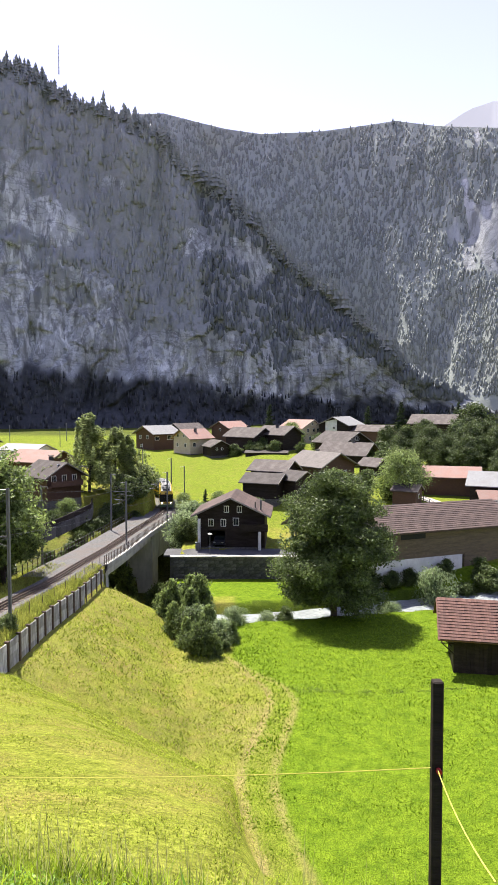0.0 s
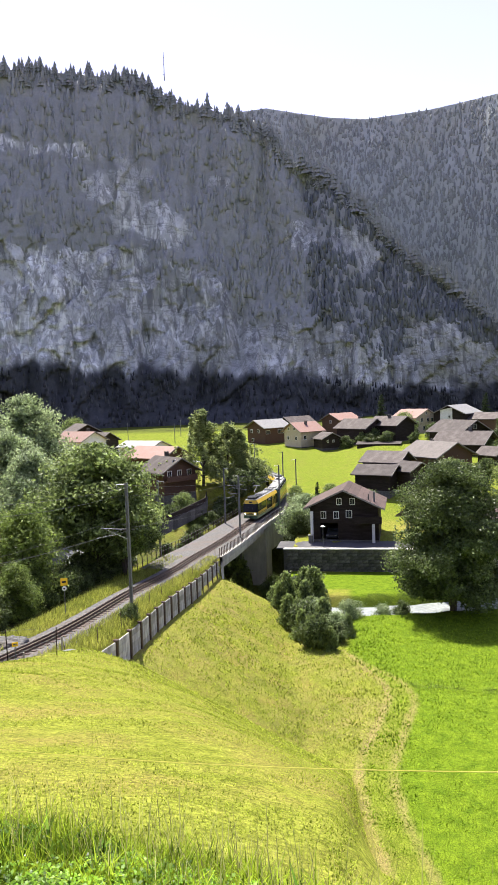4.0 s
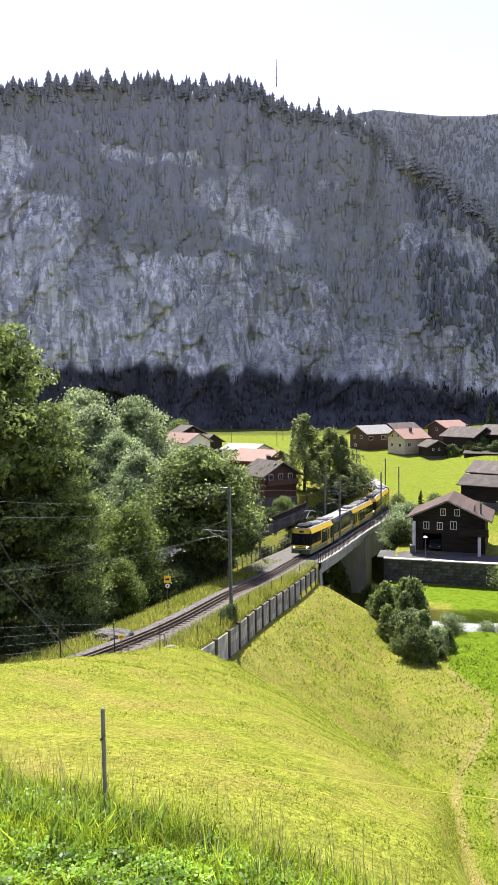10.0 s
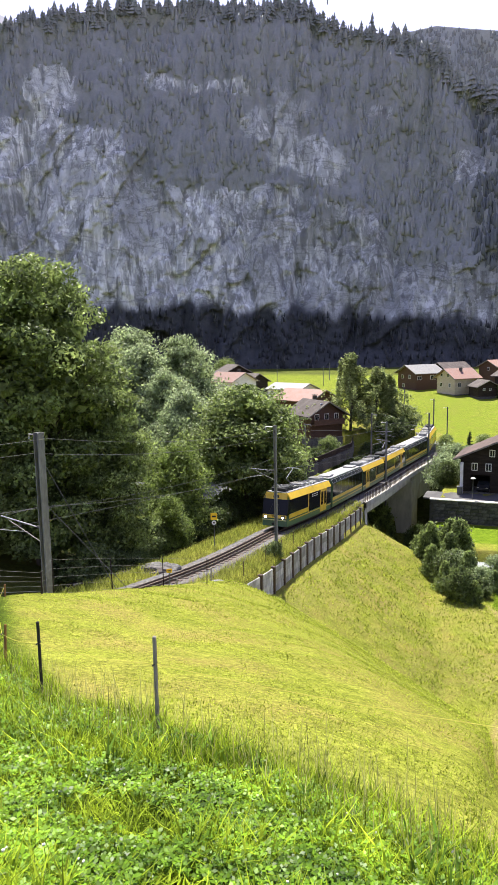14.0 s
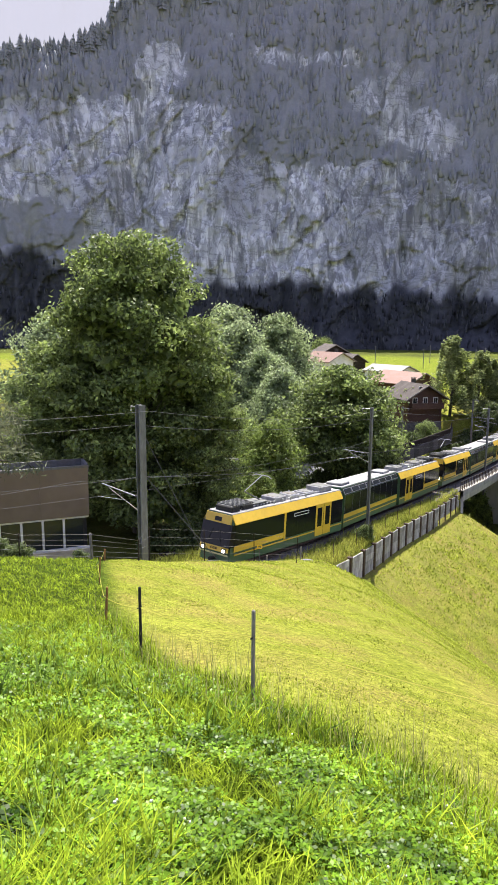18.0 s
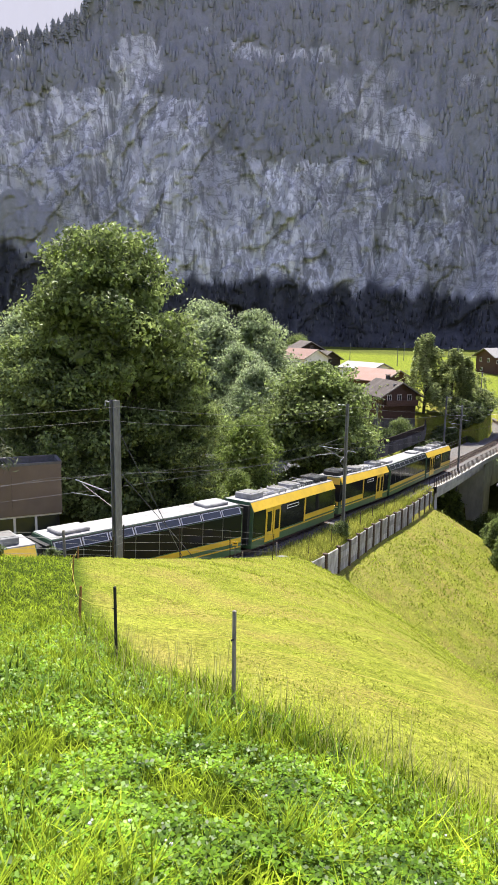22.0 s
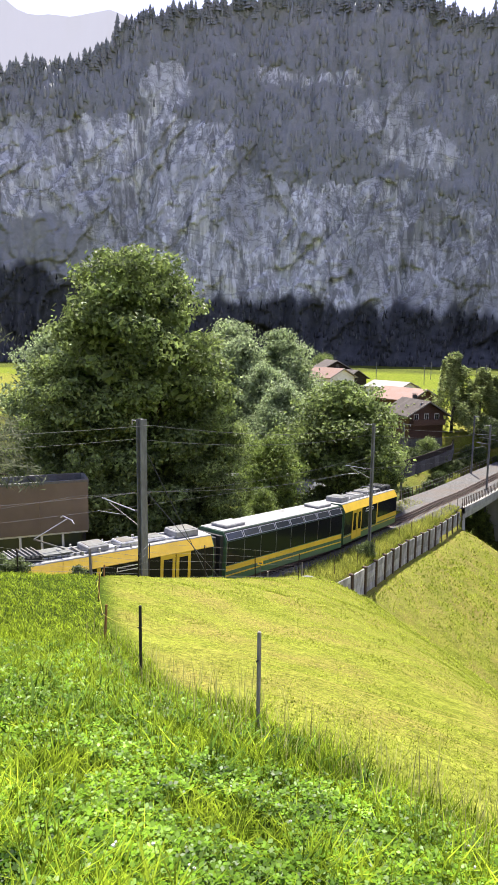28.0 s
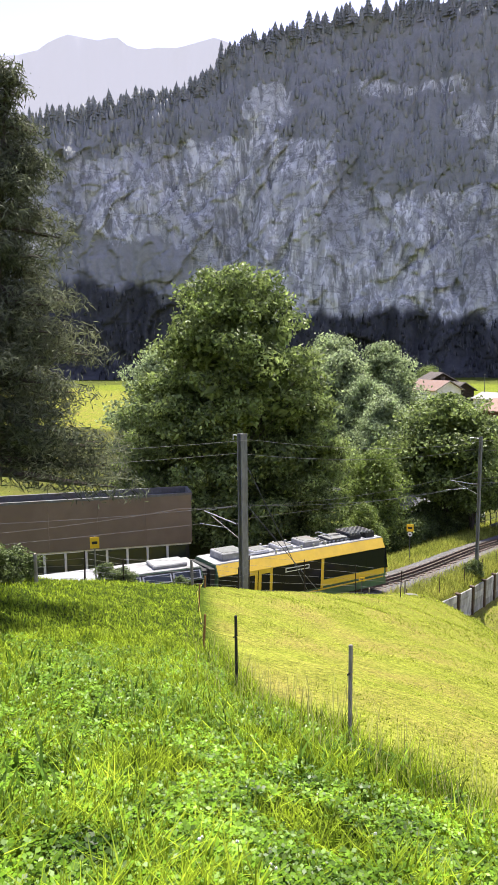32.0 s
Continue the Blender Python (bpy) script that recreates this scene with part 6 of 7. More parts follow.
def make_tree(name, label, h, wid, seed, leaves, size, mt, category="tree", skirt=0.12, clumps=26, trunk=0.28, top_heavy=0.0, stems=1, flat=1.0, taper=0):
    """A broadleaf: crown of uneven clumps on a branching trunk."""
    rng = np.random.default_rng(seed)
    cs, rs = [], []
    for k in range(clumps):
        f = (k + 0.5) / clumps
        z = h * (skirt + (0.94 - skirt) * f)
        prof = math.sin(math.pi * min(1, (f * (0.86 - 0.2 * top_heavy) + 0.14 + 0.1 * top_heavy))) ** 0.65 if not taper else (1.02 - f) ** taper * min(1, 0.5 + 3 * f)
        a = rng.uniform(0, 2 * math.pi)
        rr = wid / 2 * prof * math.sqrt(rng.uniform(0.0, 0.92)) * (0 if k == clumps - 1 else 1)
        cs.append((rr * math.cos(a), rr * math.sin(a), z))
        q = wid * rng.uniform(0.7, 1.25) * (0.65 + 0.5 * prof) * (1.12 / math.sqrt(clumps) + 0.032)
        rs.append((q, q, q * rng.uniform(0.6, 0.85) * flat))
    cs, rs = np.array(cs), np.array(rs)
    t = empty(name, pose(0, 0, 0), label, category)
    bm = branches(rng, h, trunk, cs[::2])
    for s in range(1, stems):
        a = 2 * math.pi * s / stems
        tube([(0, 0, -0.5), (0.5 * math.cos(a), 0.5 * math.sin(a), h * 0.25), (1.4 * math.cos(a), 1.4 * math.sin(a), h * 0.6)], trunk * 0.6, 6, bm, trunk * 0.15)
    part("trunk", bm, M_BARK, t)
    v, f = leaf_cloud(rng, cs, rs, leaves, size)
    if h > 8:
        # close inner foliage keeps the heart of the crown dark
        v2, f2 = leaf_cloud(rng, cs * np.array([0.72, 0.72, 0.93]), rs * 0.7, leaves // 9, size * 2.4)
        v, f = np.concatenate([v, v2]), np.concatenate([f, f2 + len(v)])
    part("crown", mesh_np("crown", v, f, mt), None, t)
    return t


def make_conifer(name, label, h, wid, seed, boughs, needles, mt, size=0.16, bare=0.1, droop=0.25, slim=0.4):
    rng = np.random.default_rng(seed)
    t = empty(name, pose(0, 0, 0), label, "tree")
    bm = tube([(0, 0, -0.5), (0, 0, h * 0.5), (0, 0, h)], 0.018 * h + 0.05, 8, None, 0.02)
    cs = []
    for k in range(boughs):
        f = bare + (1 - bare) * (k + rng.uniform(0, 1)) / boughs
        z, a = h * f, rng.uniform(0, 2 * math.pi)
        ln = wid / 2 * (1.03 - f) ** 0.75 * rng.uniform(0.7, 1.1) / (1 - bare) ** 0.5 * min(1, 0.4 + 2.2 * f)
        e = Vector((ln * math.cos(a), ln * math.sin(a), z - droop * ln + 0.1 * ln))
        if k % 2 == 0:
            tube([(0, 0, z), (e.x * 0.6, e.y * 0.6, z - droop * ln * 0.3), e], 0.012 * h * (1 - f) + 0.02, 4, bm, 0.01)
        for j in range(5):
            g = 0.25 + 0.75 * j / 4
            cs.append((e.x * g, e.y * g, z + (e.z - z) * g, 0.16 * ln + 0.22))
    part("trunk", bm, M_BARK, t)
    cs = np.array(cs)
    rad = np.stack([cs[:, 3], cs[:, 3], cs[:, 3] * 0.45], -1)
    v, f = leaf_cloud(rng, cs[:, :3], rad, needles, size, slim)
    part("crown", mesh_np("crown", v, f, mt), None, t)
    return t


def make_birch(name, label, h, wid, seed, leaves=17000):
    """A weeping birch: slender limbs from which thin leafy strands hang."""
    rng = np.random.default_rng(seed)
    t = empty(name, pose(0, 0, 0), label, "tree")
    bm = tube([(0, 0, -0.5), (0.15, 0.1, h * 0.35), (-0.1, 0, h * 0.7), (0, 0, h * 0.99)], 0.20, 8, None, 0.02)
    cs = []
    for k in range(52):
        f = 0.20 + 0.80 * ((k + rng.uniform(0, 1)) / 52) ** 0.9
        a = rng.uniform(0, 2 * math.pi)
        reach = wid / 2 * 1.15 * (1.02 - f) ** 1.0 * min(1, 0.45 + 1.3 * f) * rng.uniform(0.5, 1.25)
        tip = np.array([reach * math.cos(a), reach * math.sin(a), h * f])
        z0 = h * max(0.12, f - 0.16)
        tube([(0, 0, z0), (tip[0] * 0.6, tip[1] * 0.6, tip[2] * 0.98), tuple(tip)], 0.045, 4, bm, 0.008)
        for j in range(6):
            root = tip * np.array([*(rng.uniform(0.45, 1.12, 1).repeat(2)), 1]) + rng.normal(size=3) * np.array([0.35, 0.35, 0.2])
            n = int(rng.uniform(7, 20) * (0.55 + 0.6 * (1 - f)))
            for q in range(n):
                z = root[2] - 0.24 * q
                if z > 0.06 * h:
                    cs.append((root[0] * (1 + 0.008 * q), root[1] * (1 + 0.008 * q), z))
    part("trunk", bm, M_BARK, t)
    cs = np.array(cs)
    v, f = leaf_cloud(rng, cs, np.full((len(cs), 3), 0.22), leaves, 0.15)
    part("crown", mesh_np("crown", v, f, M_LEAF_BIRCH), None, t)
    return t


def put(ob, x, y, scale=1.0, turn=0.0, z=None, sx=None):
    return copy_thing(ob, pose(x, y, gz(x, y) - 0.1 if z is None else z, 0, 0, turn) @ Matrix.Diagonal((sx or scale, sx or scale, scale, 1)))


def drop(ob):
    for o in (*ob.children_recursive, ob):
        bpy.data.objects.remove(o)


def build_trees():
    sycamore = make_tree("sycamore_tree", "spreading sycamore on the river meadow", 17.6, 13.2, 211, 92000, 0.135, M_LEAF_MID, clumps=240, skirt=0.13, flat=0.7, top_heavy=0.6, trunk=0.42, stems=5)
    put(sycamore, 9.6, 75.5, 1.0, 20)
    ash = make_tree("ash_tree", "tall broadleaf tree beyond the line", 24.0, 13.5, 117, 62000, 0.18, M_LEAF, clumps=230, skirt=0.08, flat=0.66, top_heavy=0.8, trunk=0.45, stems=3)
    put(ash, -34.0, 41.0, 1.02, 0)
    put(ash, -40.5, 40.0, 0.66, 120)
    put(ash, -41.0, 45.0, 0.80, 200)
    put(ash, -29.6, 43.5, 0.60, 60)
    maple = make_tree("maple_tree", "round-crowned maple beside the line", 13.0, 11.5, 13, 27000, 0.17, M_LEAF, clumps=120, flat=0.6, skirt=0.27, trunk=0.2, stems=7)
    put(maple, -26.5, 65.0, 1.12, 0)
    put(maple, -24.4, 66.5, 0.8, 90)
    sap = make_tree("ash_sapling", "slender pale-leaved ash sapling beside the line", 9.0, 6.0, 14, 12000, 0.13, M_LEAF_YEL, clumps=44, skirt=0.1, trunk=0.12)
    put(sap, -29.0, 54.0, 1.0, 0)
    put(sap, -32.0, 57.0, 0.9, 100)
    put(sap, -27.2, 49.5, 0.55, 200)
    willow = make_tree("willow_tree", "silvery willow among the riverside trees", 17.0, 12.0, 15, 30000, 0.18, M_LEAF_GREY, clumps=130, flat=0.8, skirt=0.05, trunk=0.3)
    for x, y, s, a in ((-50, 84, 1.15, 0), (-57, 92, 1.3, 80), (-44, 80, 0.95, 160), (-52, 100, 1.2, 220), (-38, 74, 0.8, 300), (-63, 84, 1.2, 30), (-66, 128, 1.0, 10), (-62, 60, 1.15, 70), (-70, 72, 1.2, 190)):
        put(willow, x, y, s, a)
    birch = make_birch("birch_tree", "weeping birch by the bridge", 15.2, 10.5, 16)
    put(birch, -28.8, 121.5, 0.93, 0, sx=1.5)
    put(birch, -24.4, 124.0, 0.76, 140, sx=1.4)
    put(birch, -22.6, 126.0, 0.66, 250, sx=1.2)
    bush = make_tree("shrub", "leafy shrub at the foot of the embankment", 4.2, 4.6, 17, 4600, 0.17, M_LEAF_MID, "shrub", clumps=46, skirt=0.02, trunk=0.08)
    for x, y, s, a in ((-13.4, 98.5, 0.99, 0), (-7.6, 80.7, 1.0, 134), (-4.7, 67.1, 0.85, 268), (-3.3, 62.9, 0.84, 335), (-1.9, 64.7, 0.5, 109), (-1.2, 75.0, 0.6, 10), (4.2, 78.6, 0.62, 60), (16.6, 80.5, 0.62, 10),
                       (-9.8, 103.0, 0.9, 0), (-21.5, 111.5, 0.9, 40), (-31, 105, 0.9, 20), (-27.5, 108, 1.0, 60),
                       (26.0, 88.6, 0.7, 20), (30.5, 88.4, 0.75, 120), (0.5, 187, 0.9, 0), (3.5, 188, 1.0, 60), (14, 184, 0.8, 10)):
        x = x - 1.2 if -7 < x < 0 and y < 71 else x
        put(bush, x, y, s * 0.94, a, sx=s * (0.72 + 0.1 * ((a * 7) % 5)))
    hazel = make_tree("hazel_shrub", "upright leafy hazel shrub at the foot of the embankment", 4.6, 4.6, 57, 3400, 0.20, M_LEAF, "shrub", clumps=48, skirt=0.02, trunk=0.07, stems=5, taper=0.8, flat=0.8)
    for x, y, s, a in ((-20.4, 105.2, 0.9, 10), (-18.8, 102.4, 0.8, 80), (-22.2, 104.2, 0.8, 150), (-17.4, 100.2, 0.6, 200), (-9.4, 77.6, 1.0, 20), (-7.0, 75.6, 0.7, 95), (-5.4, 73.0, 1.05, 160), (-4.2, 69.4, 0.62, 230), (-2.9, 67.6, 0.7, 300), (-4.9, 65.0, 0.6, 50), (-2.0, 62.2, 0.45, 120), (-0.4, 66.6, 0.42, 190), (-10.6, 79.8, 0.8, 260), (-8.5, 73.4, 0.9, 67), (-6.2, 71.2, 0.85, 201), (-9.2, 73.0, 0.6, 30), (-6.9, 79.2, 1.2, 110), (-6.6, 68.8, 0.7, 15)):
        x = x - 1.2 if -7 < x < 0 and y < 71 else x
        put(hazel, x, y, s * 1.15, a, sx=s * 0.8)
    rng = random.Random(8)
    for k in range(34):
        y = 36 + 38 * k / 34 + rng.uniform(-0.8, 0.8)
        s = track_side(track_s_at_y(y), -rng.uniform(6.2, 10.5))
        put(bush, s.x, s.y, rng.uniform(0.35, 0.75), rng.uniform(0, 360))
    put(bush, -16.5, 45.6, 0.3, 40)
    for k in range(12):
        s = track_side(track_s_at_y(79 + 3.0 * k), -rng.uniform(5.4, 8.0))
        put(bush, s.x, s.y, rng.uniform(0.3, 0.6), rng.uniform(0, 360))
    for x, y, s in ((-21.2, 118.6, 0.6), (-19.8, 118.0, 0.5), (-18.9, 118.9, 0.42), (-22.8, 117.0, 0.65), (-24.4, 117.6, 0.6), (-21.5, 119, 0.9), (-20.8, 123, 0.9), (-20.2, 127, 1.0), (-21.8, 131, 1.0), (-24, 134, 0.8), (-20.2, 117.5, 0.7), (-20.6, 115.5, 0.7), (-19.5, 121, 0.7), (-19.2, 125, 0.7), (-19.6, 129.5, 0.8), (-4, 186, 0.8), (2, 185, 0.7), (7, 184, 0.8), (12, 197, 1.0), (15, 206, 1.0), (20, 192, 1.1), (30, 152, 1.1), (28, 160, 1.0),
                    (33, 170, 1.1), (36, 164, 1.0), (-1, 205, 0.9), (10, 150, 0.8), (19, 152, 0.9), (14, 133, 0.7), (-11, 198, 0.6), (31, 140, 1.2), (34, 134, 0.9), (23, 132, 0.8), (1.5, 120.5, 0.6), (11, 122, 0.7)):
        put(bush, x, y, s, 47 * x)
    pale = make_tree("willow_shrub", "grey-leaved willow shrub by the water", 4.0, 4.2, 18, 6000, 0.13, M_LEAF_GREY, "shrub", clumps=22, skirt=0.02, trunk=0.08)
    for x, y, s, a in ((-8.0, 76.5, 0.8, 20), (-5.4, 69.4, 0.75, 140), (-3.0, 66.2, 0.6, 220), (-9.6, 75.4, 0.6, 300), (-1.6, 72.6, 0.5, 30), (-10.4, 106.5, 1.35, 90), (-9.0, 111.5, 1.2, 10), (-6.4, 117, 0.9, 40), (-11.8, 79.0, 0.55, 60), (-9.4, 116, 0.9, 20), (-2, 122.5, 0.8, 60), (2.0, 78.5, 0.5, 100), (16.8, 79.6, 0.6, 200)):
        put(pale, x, y, s, a)
    put(pale, 23.2, 83.0, 1.45, 0, sx=0.9)
    fruit = make_tree("fruit_tree", "round garden tree in the village", 8.0, 7.0, 19, 12000, 0.14, M_LEAF, clumps=55, skirt=0.12, trunk=0.2)
    for x, y, s, a in ((26.5, 118.5, 1.2, 0), (29.5, 128, 1.0, 90), (12.5, 200, 0.9, 0), (-12, 124, 0.5, 0),
                       (-5.6, 122, 0.55, 10), (-88, 200, 1.2, 0), (-120, 190, 1.6, 60), (-135, 205, 1.8, 10), (-150, 190, 1.7, 100), (-97, 170, 1.1, 0),
                       (-30, 111, 0.55, 100)):
        put(fruit, x, y, s, a)
    lime = make_tree("lime_tree", "dark leafy tree on the village bank", 11.0, 9.5, 29, 20000, 0.15, M_LEAF_DEEP, clumps=90, skirt=0.05, trunk=0.25, flat=0.7)
    for x, y, s, a in ((43, 160, 0.9, 0), (50, 152, 1.0, 30), (57, 150, 1.05, 60), (64, 158, 1.2, 90), (46, 178, 0.9, 120), (38, 186, 0.7, 150), (60, 180, 1.3, 10), (72, 172, 1.5, 50), (80, 190, 1.6, 80), (52, 136, 0.7, 20), (63, 128, 0.85, 45), (54, 168, 1.0, 200), (68, 146, 1.1, 140), (47, 146, 0.8, 15), (56, 160, 1.0, 75), (44, 152, 0.75, 110), (60, 141, 0.85, 170), (66, 166, 1.2, 220), (50, 163, 0.9, 260), (73, 156, 1.2, 300), (40, 172, 0.8, 340), (59, 134, 0.7, 33), (70, 134, 0.9, 77)):
        put(lime, x, y, s, a)
    drop(lime)
    for x, y, s in ((15.5, 86.0, 0.7), (18.5, 86.6, 0.55), (28, 86.0, 0.6), (31, 87, 0.8), (34, 87, 0.7), (21, 87.3, 0.5)):
        put(bush, x, y, s, 60 * x)
    spruce = make_conifer("spruce_tree", "dark spruce in the village", 12.0, 4.6, 20, 60, 9000, M_NEEDLE, 0.17)
    for x, y, s, a in ((7.0, 226, 1.0, 0), (46, 205, 1.1, 60), (55, 216, 0.9, 120), (-7.8, 121.0, 0.42, 30), (66, 214, 1.1, 10), (40, 228, 1.0, 0)):
        put(spruce, x, y, s, a)
    pine = make_conifer("pine_tree", "tall old pine on the hillside", 9.7, 5.0, 21, 100, 62000, M_PINE, 0.085, bare=0.24, droop=0.16, slim=0.13)
    copy_thing(pine, pose(-11.9, 6.45, gz(-11.9, 6.45) - 0.1) @ Matrix.Rotation(math.radians(6), 4, (-0.875, 0.485, 0)))
    for x, y, s in ((-13.3, 7.6, 0.22), (-13.7, 8.4, 0.20), (-13.6, 7.2, 0.24), (-14.5, 11.6, 0.15), (-14.35, 12.1, 0.13), (-14.2, 14.2, 0.10)):
        put(bush, x, y, s, 60 * x)
    for t in (sycamore, ash, maple, sap, willow, birch, bush, hazel, pale, fruit, spruce, pine):
        drop(t)


build_trees()

# ---- masts, wires, walls, fences ----
def mast(x, y, z, top, arm_to, kind="steel", lean=0.0):
    """A catenary mast; arm_to: signed reach of the bracket towards the line (local +x)."""
    s = float(TR_S[np.hypot(TR[:, 0] - x, TR[:, 1] - y).argmin()])
    p = track_at(s)
    yaw = math.degrees(math.atan2(p.y - y, p.x - x))
    reach = math.hypot(p.x - x, p.y - y)
    rail = p.z - z
    h = empty("catenary_mast", pose(x, y, z, 0, lean, yaw), "grey steel catenary mast with bracket arm", "mast", "masts along the line")
    H = top - z
    w = 0.10 if kind == "s" else 0.17
    bm = box(-w, -w + 0.05, -w, w, -1.5, H)
    box(w - 0.05, w, -w, w, -1.5, H, 0, bm)
    box(-w + 0.05, w - 0.05, -0.03, 0.03, -1.5, H, 0, bm)
    part("post", bm, M_MAST, h)
    if arm_to:
        a = part("bracket_arm", tube([(w, 0, rail + 5.9), (reach * 0.9, 0, rail + 6.0)], 0.028, 6), M_BRIGHT, h)
        part("strut", tube([(w, 0, rail + 5.2), (reach * 0.75, 0, rail + 5.9)], 0.025, 5), M_STEEL, a)
        part("stay", tube([(w, 0, rail + 6.9), (reach * 0.85, 0, rail + 6.05)], 0.012, 4), M_STEEL, a)
        part("insulator", tube([(w, 0, rail + 5.9), (w + 0.35, 0, rail + 5.92)], 0.07, 8), M_STONE, a)
        part("registration_arm", tube([(reach * 0.35, 0, rail + 5.55), (reach * 1.02, 0, rail + 5.25)], 0.018, 5), M_BRIGHT, a)
        part("drop_rod", tube([(reach * 0.5, 0, rail + 5.9), (reach * 0.45, 0, rail + 5.5)], 0.014, 4), M_STEEL, a)
    part("top_bracket", tube([(-0.1, 0, H - 0.12), (0.75, 0, H - 0.12), (0.75, 0, H - 0.35)], 0.03, 5), M_BRIGHT, h)
    return h


def wire(pts, r=0.012, sag=0.25, name="overhead_wire"):
    out = []
    for a, b in zip(pts, pts[1:]):
        a, b = Vector(a), Vector(b)
        for k in range(10):
            f = k / 10
            out.append(a + (b - a) * f - Vector((0, 0, 4 * sag * f * (1 - f))))
    out.append(Vector(pts[-1]))
    return thing(name, tube(out, r * 0.75, 4), M_WIRE, "thin overhead wire strung between the masts", "wire", "overhead wires")


def build_line_side():
    masts = [(-19.7, 24.0, -14.2, -3.65, 1, "h"), (-16.9, 47.2, -16.2, -6.0, 1, "s"), (-16.5, 90.4, -20.6, -10.6, 1, "s"), (-13.7, 113.0, -21.4, -11.6, 1, "s"),
             (-12.2, 127.3, -19.6, -12.0, 0, "s"), (-16.0, 139, -19.2, -11.5, 0, "s"), (-25.6, 163, -18.4, -11.2, 0, "s"),
             (-23.2, 75.2, -19.2, -9.3, 0, "s"), (-21.3, 104, -20.6, -11.0, 1, "s"), (-35, 5, -13.0, -3.0, 1, "s")]
    for x, y, z, top, arm, kind in masts:
        mast(x, y, min(z, gz(x, y)) if not (76 < y < 115) else z, top, arm, kind)
    for h, r in ((5.25, 0.010), (6.15, 0.009)):
        ss = [track_s_at_y(v) for v in (-20, 5, 24, 47.2, 68, 90.4, 113, 127, 136)]
        wire([track_side(s, 0.0, h) for s in ss], r, 0.12 if h < 6 else 0.5)
    tops = [(-35, 5, -3.2), (-19.7, 24.0, -3.9), (-16.9, 47.2, -6.2), (-16.5, 90.4, -10.8), (-13.7, 113.0, -11.8)]
    wire([Vector(p) + Vector((0.5, 0, 0)) for p in tops], 0.012, 0.5)
    wire([Vector(p) + Vector((-0.4, 0, -0.7)) for p in tops], 0.012, 0.5)
    wire([Vector(p) + Vector((0.0, 0, -3.1)) for p in tops], 0.012, 0.5)
    # guys of the near mast
    for a, q in (((-19.64, 24.2, -5.1), (-17.25, 26.7, -11.6)), ((-19.65, 24.2, -7.0), (-16.7, 27.05, -11.7))):
        wire([a, (q[0], q[1], min(q[2], gz(q[0], q[1])))], 0.022, 0.0, "guy_wire")
    # poles across the field
    pole = empty("field_pole", pose(0, 0, 0), "wooden power pole in the field", "pole", "field poles")
    part("post", tube([(0, 0, -0.5), (0, 0, 6.4)], 0.12, 7, None, 0.09), M_MAST, pole)
    part("crossarm", tube([(-0.5, 0, 6.1), (0.5, 0, 6.1)], 0.05, 5), M_MAST, pole)
    for x, y in ((-43, 210, ), (-60, 215), (-77, 218), (-46, 240), (-66, 245), (-25, 240)):
        copy_thing(pole, pose(x, y, gz(x, y), 0, 0, 70))
    drop(pole)


def build_wall():
    """Retaining wall below the line: concrete posts, plank panels."""
    h = empty("retaining_wall", pose(0, 0, 0), "concrete post-and-panel retaining wall below the line", "wall", kind="structure")
    s0, s1 = track_s_at_y(36.8), track_s_at_y(74.8)
    n = 17
    off = lambda s: float(wall_off(track_at(s).y))
    pts = [track_side(s0 + (s1 - s0) * k / n, off(s0 + (s1 - s0) * k / n), -0.68) for k in range(n + 1)]
    post = done("post", box(-0.13, 0.13, -0.17, 0.17, -2.4, 0.13, 0.03), M_RAIL)
    for k, p in enumerate(pts):
        q = pts[min(k + 1, n)] - pts[max(k - 1, 0)]
        part("post", post, None, h, m=pose(*p, 0, 0, math.degrees(math.atan2(q.y, q.x))))
    for a, b in zip(pts, pts[1:]):
        d = b - a
        L = math.hypot(d.x, d.y)
        for r in range(4):
            bm = box(0.13, L - 0.13, -0.05, 0.05, -0.47 * (r + 1) + 0.01, -0.47 * r - 0.01, 0.012)
            for v in bm.verts:
                v.co.z += d.z * v.co.x / L
            part("panel", bm, M_WALL, h, m=pose(a.x, a.y, a.z, 0, 0, math.degrees(math.atan2(d.y, d.x))))
    # earth and turf behind the panels
    v = []
    for s in np.arange(s0 - 0.4, s1, 0.8):
        v += [track_side(s, off(s) - 1.1, -0.44), track_side(s, off(s) - 0.5, -0.46), track_side(s, off(s) - 0.06, -0.66), track_side(s, off(s) - 0.07, -1.2)]
    idx = np.arange(len(v)).reshape(-1, 4)
    fc = np.stack([idx[:-1, :-1], idx[1:, :-1], idx[1:, 1:], idx[:-1, 1:]], -1).reshape(-1, 4)
    part("backfill", mesh_np("backfill", [tuple(p) for p in v], fc, bpy.data.materials["grass_ground"], True), None, h, "rough turf behind the panels")
    # light fence on top
    f = empty("line_fence", pose(0, 0, 0), "thin iron fence posts with wire above the wall", "fence")
    for k in range(13):
        s = track_s_at_y(33) + (s1 - track_s_at_y(33)) * k / 12
        p = track_side(s, off(max(s, s0)) - 0.5, -0.5)
        part("post", tube([p - Vector((0, 0, 0.4)), p + Vector((0.03 * math.sin(k * 2.1), 0.05 * math.sin(k), 1.15))], 0.028, 5), M_RAIL, f)


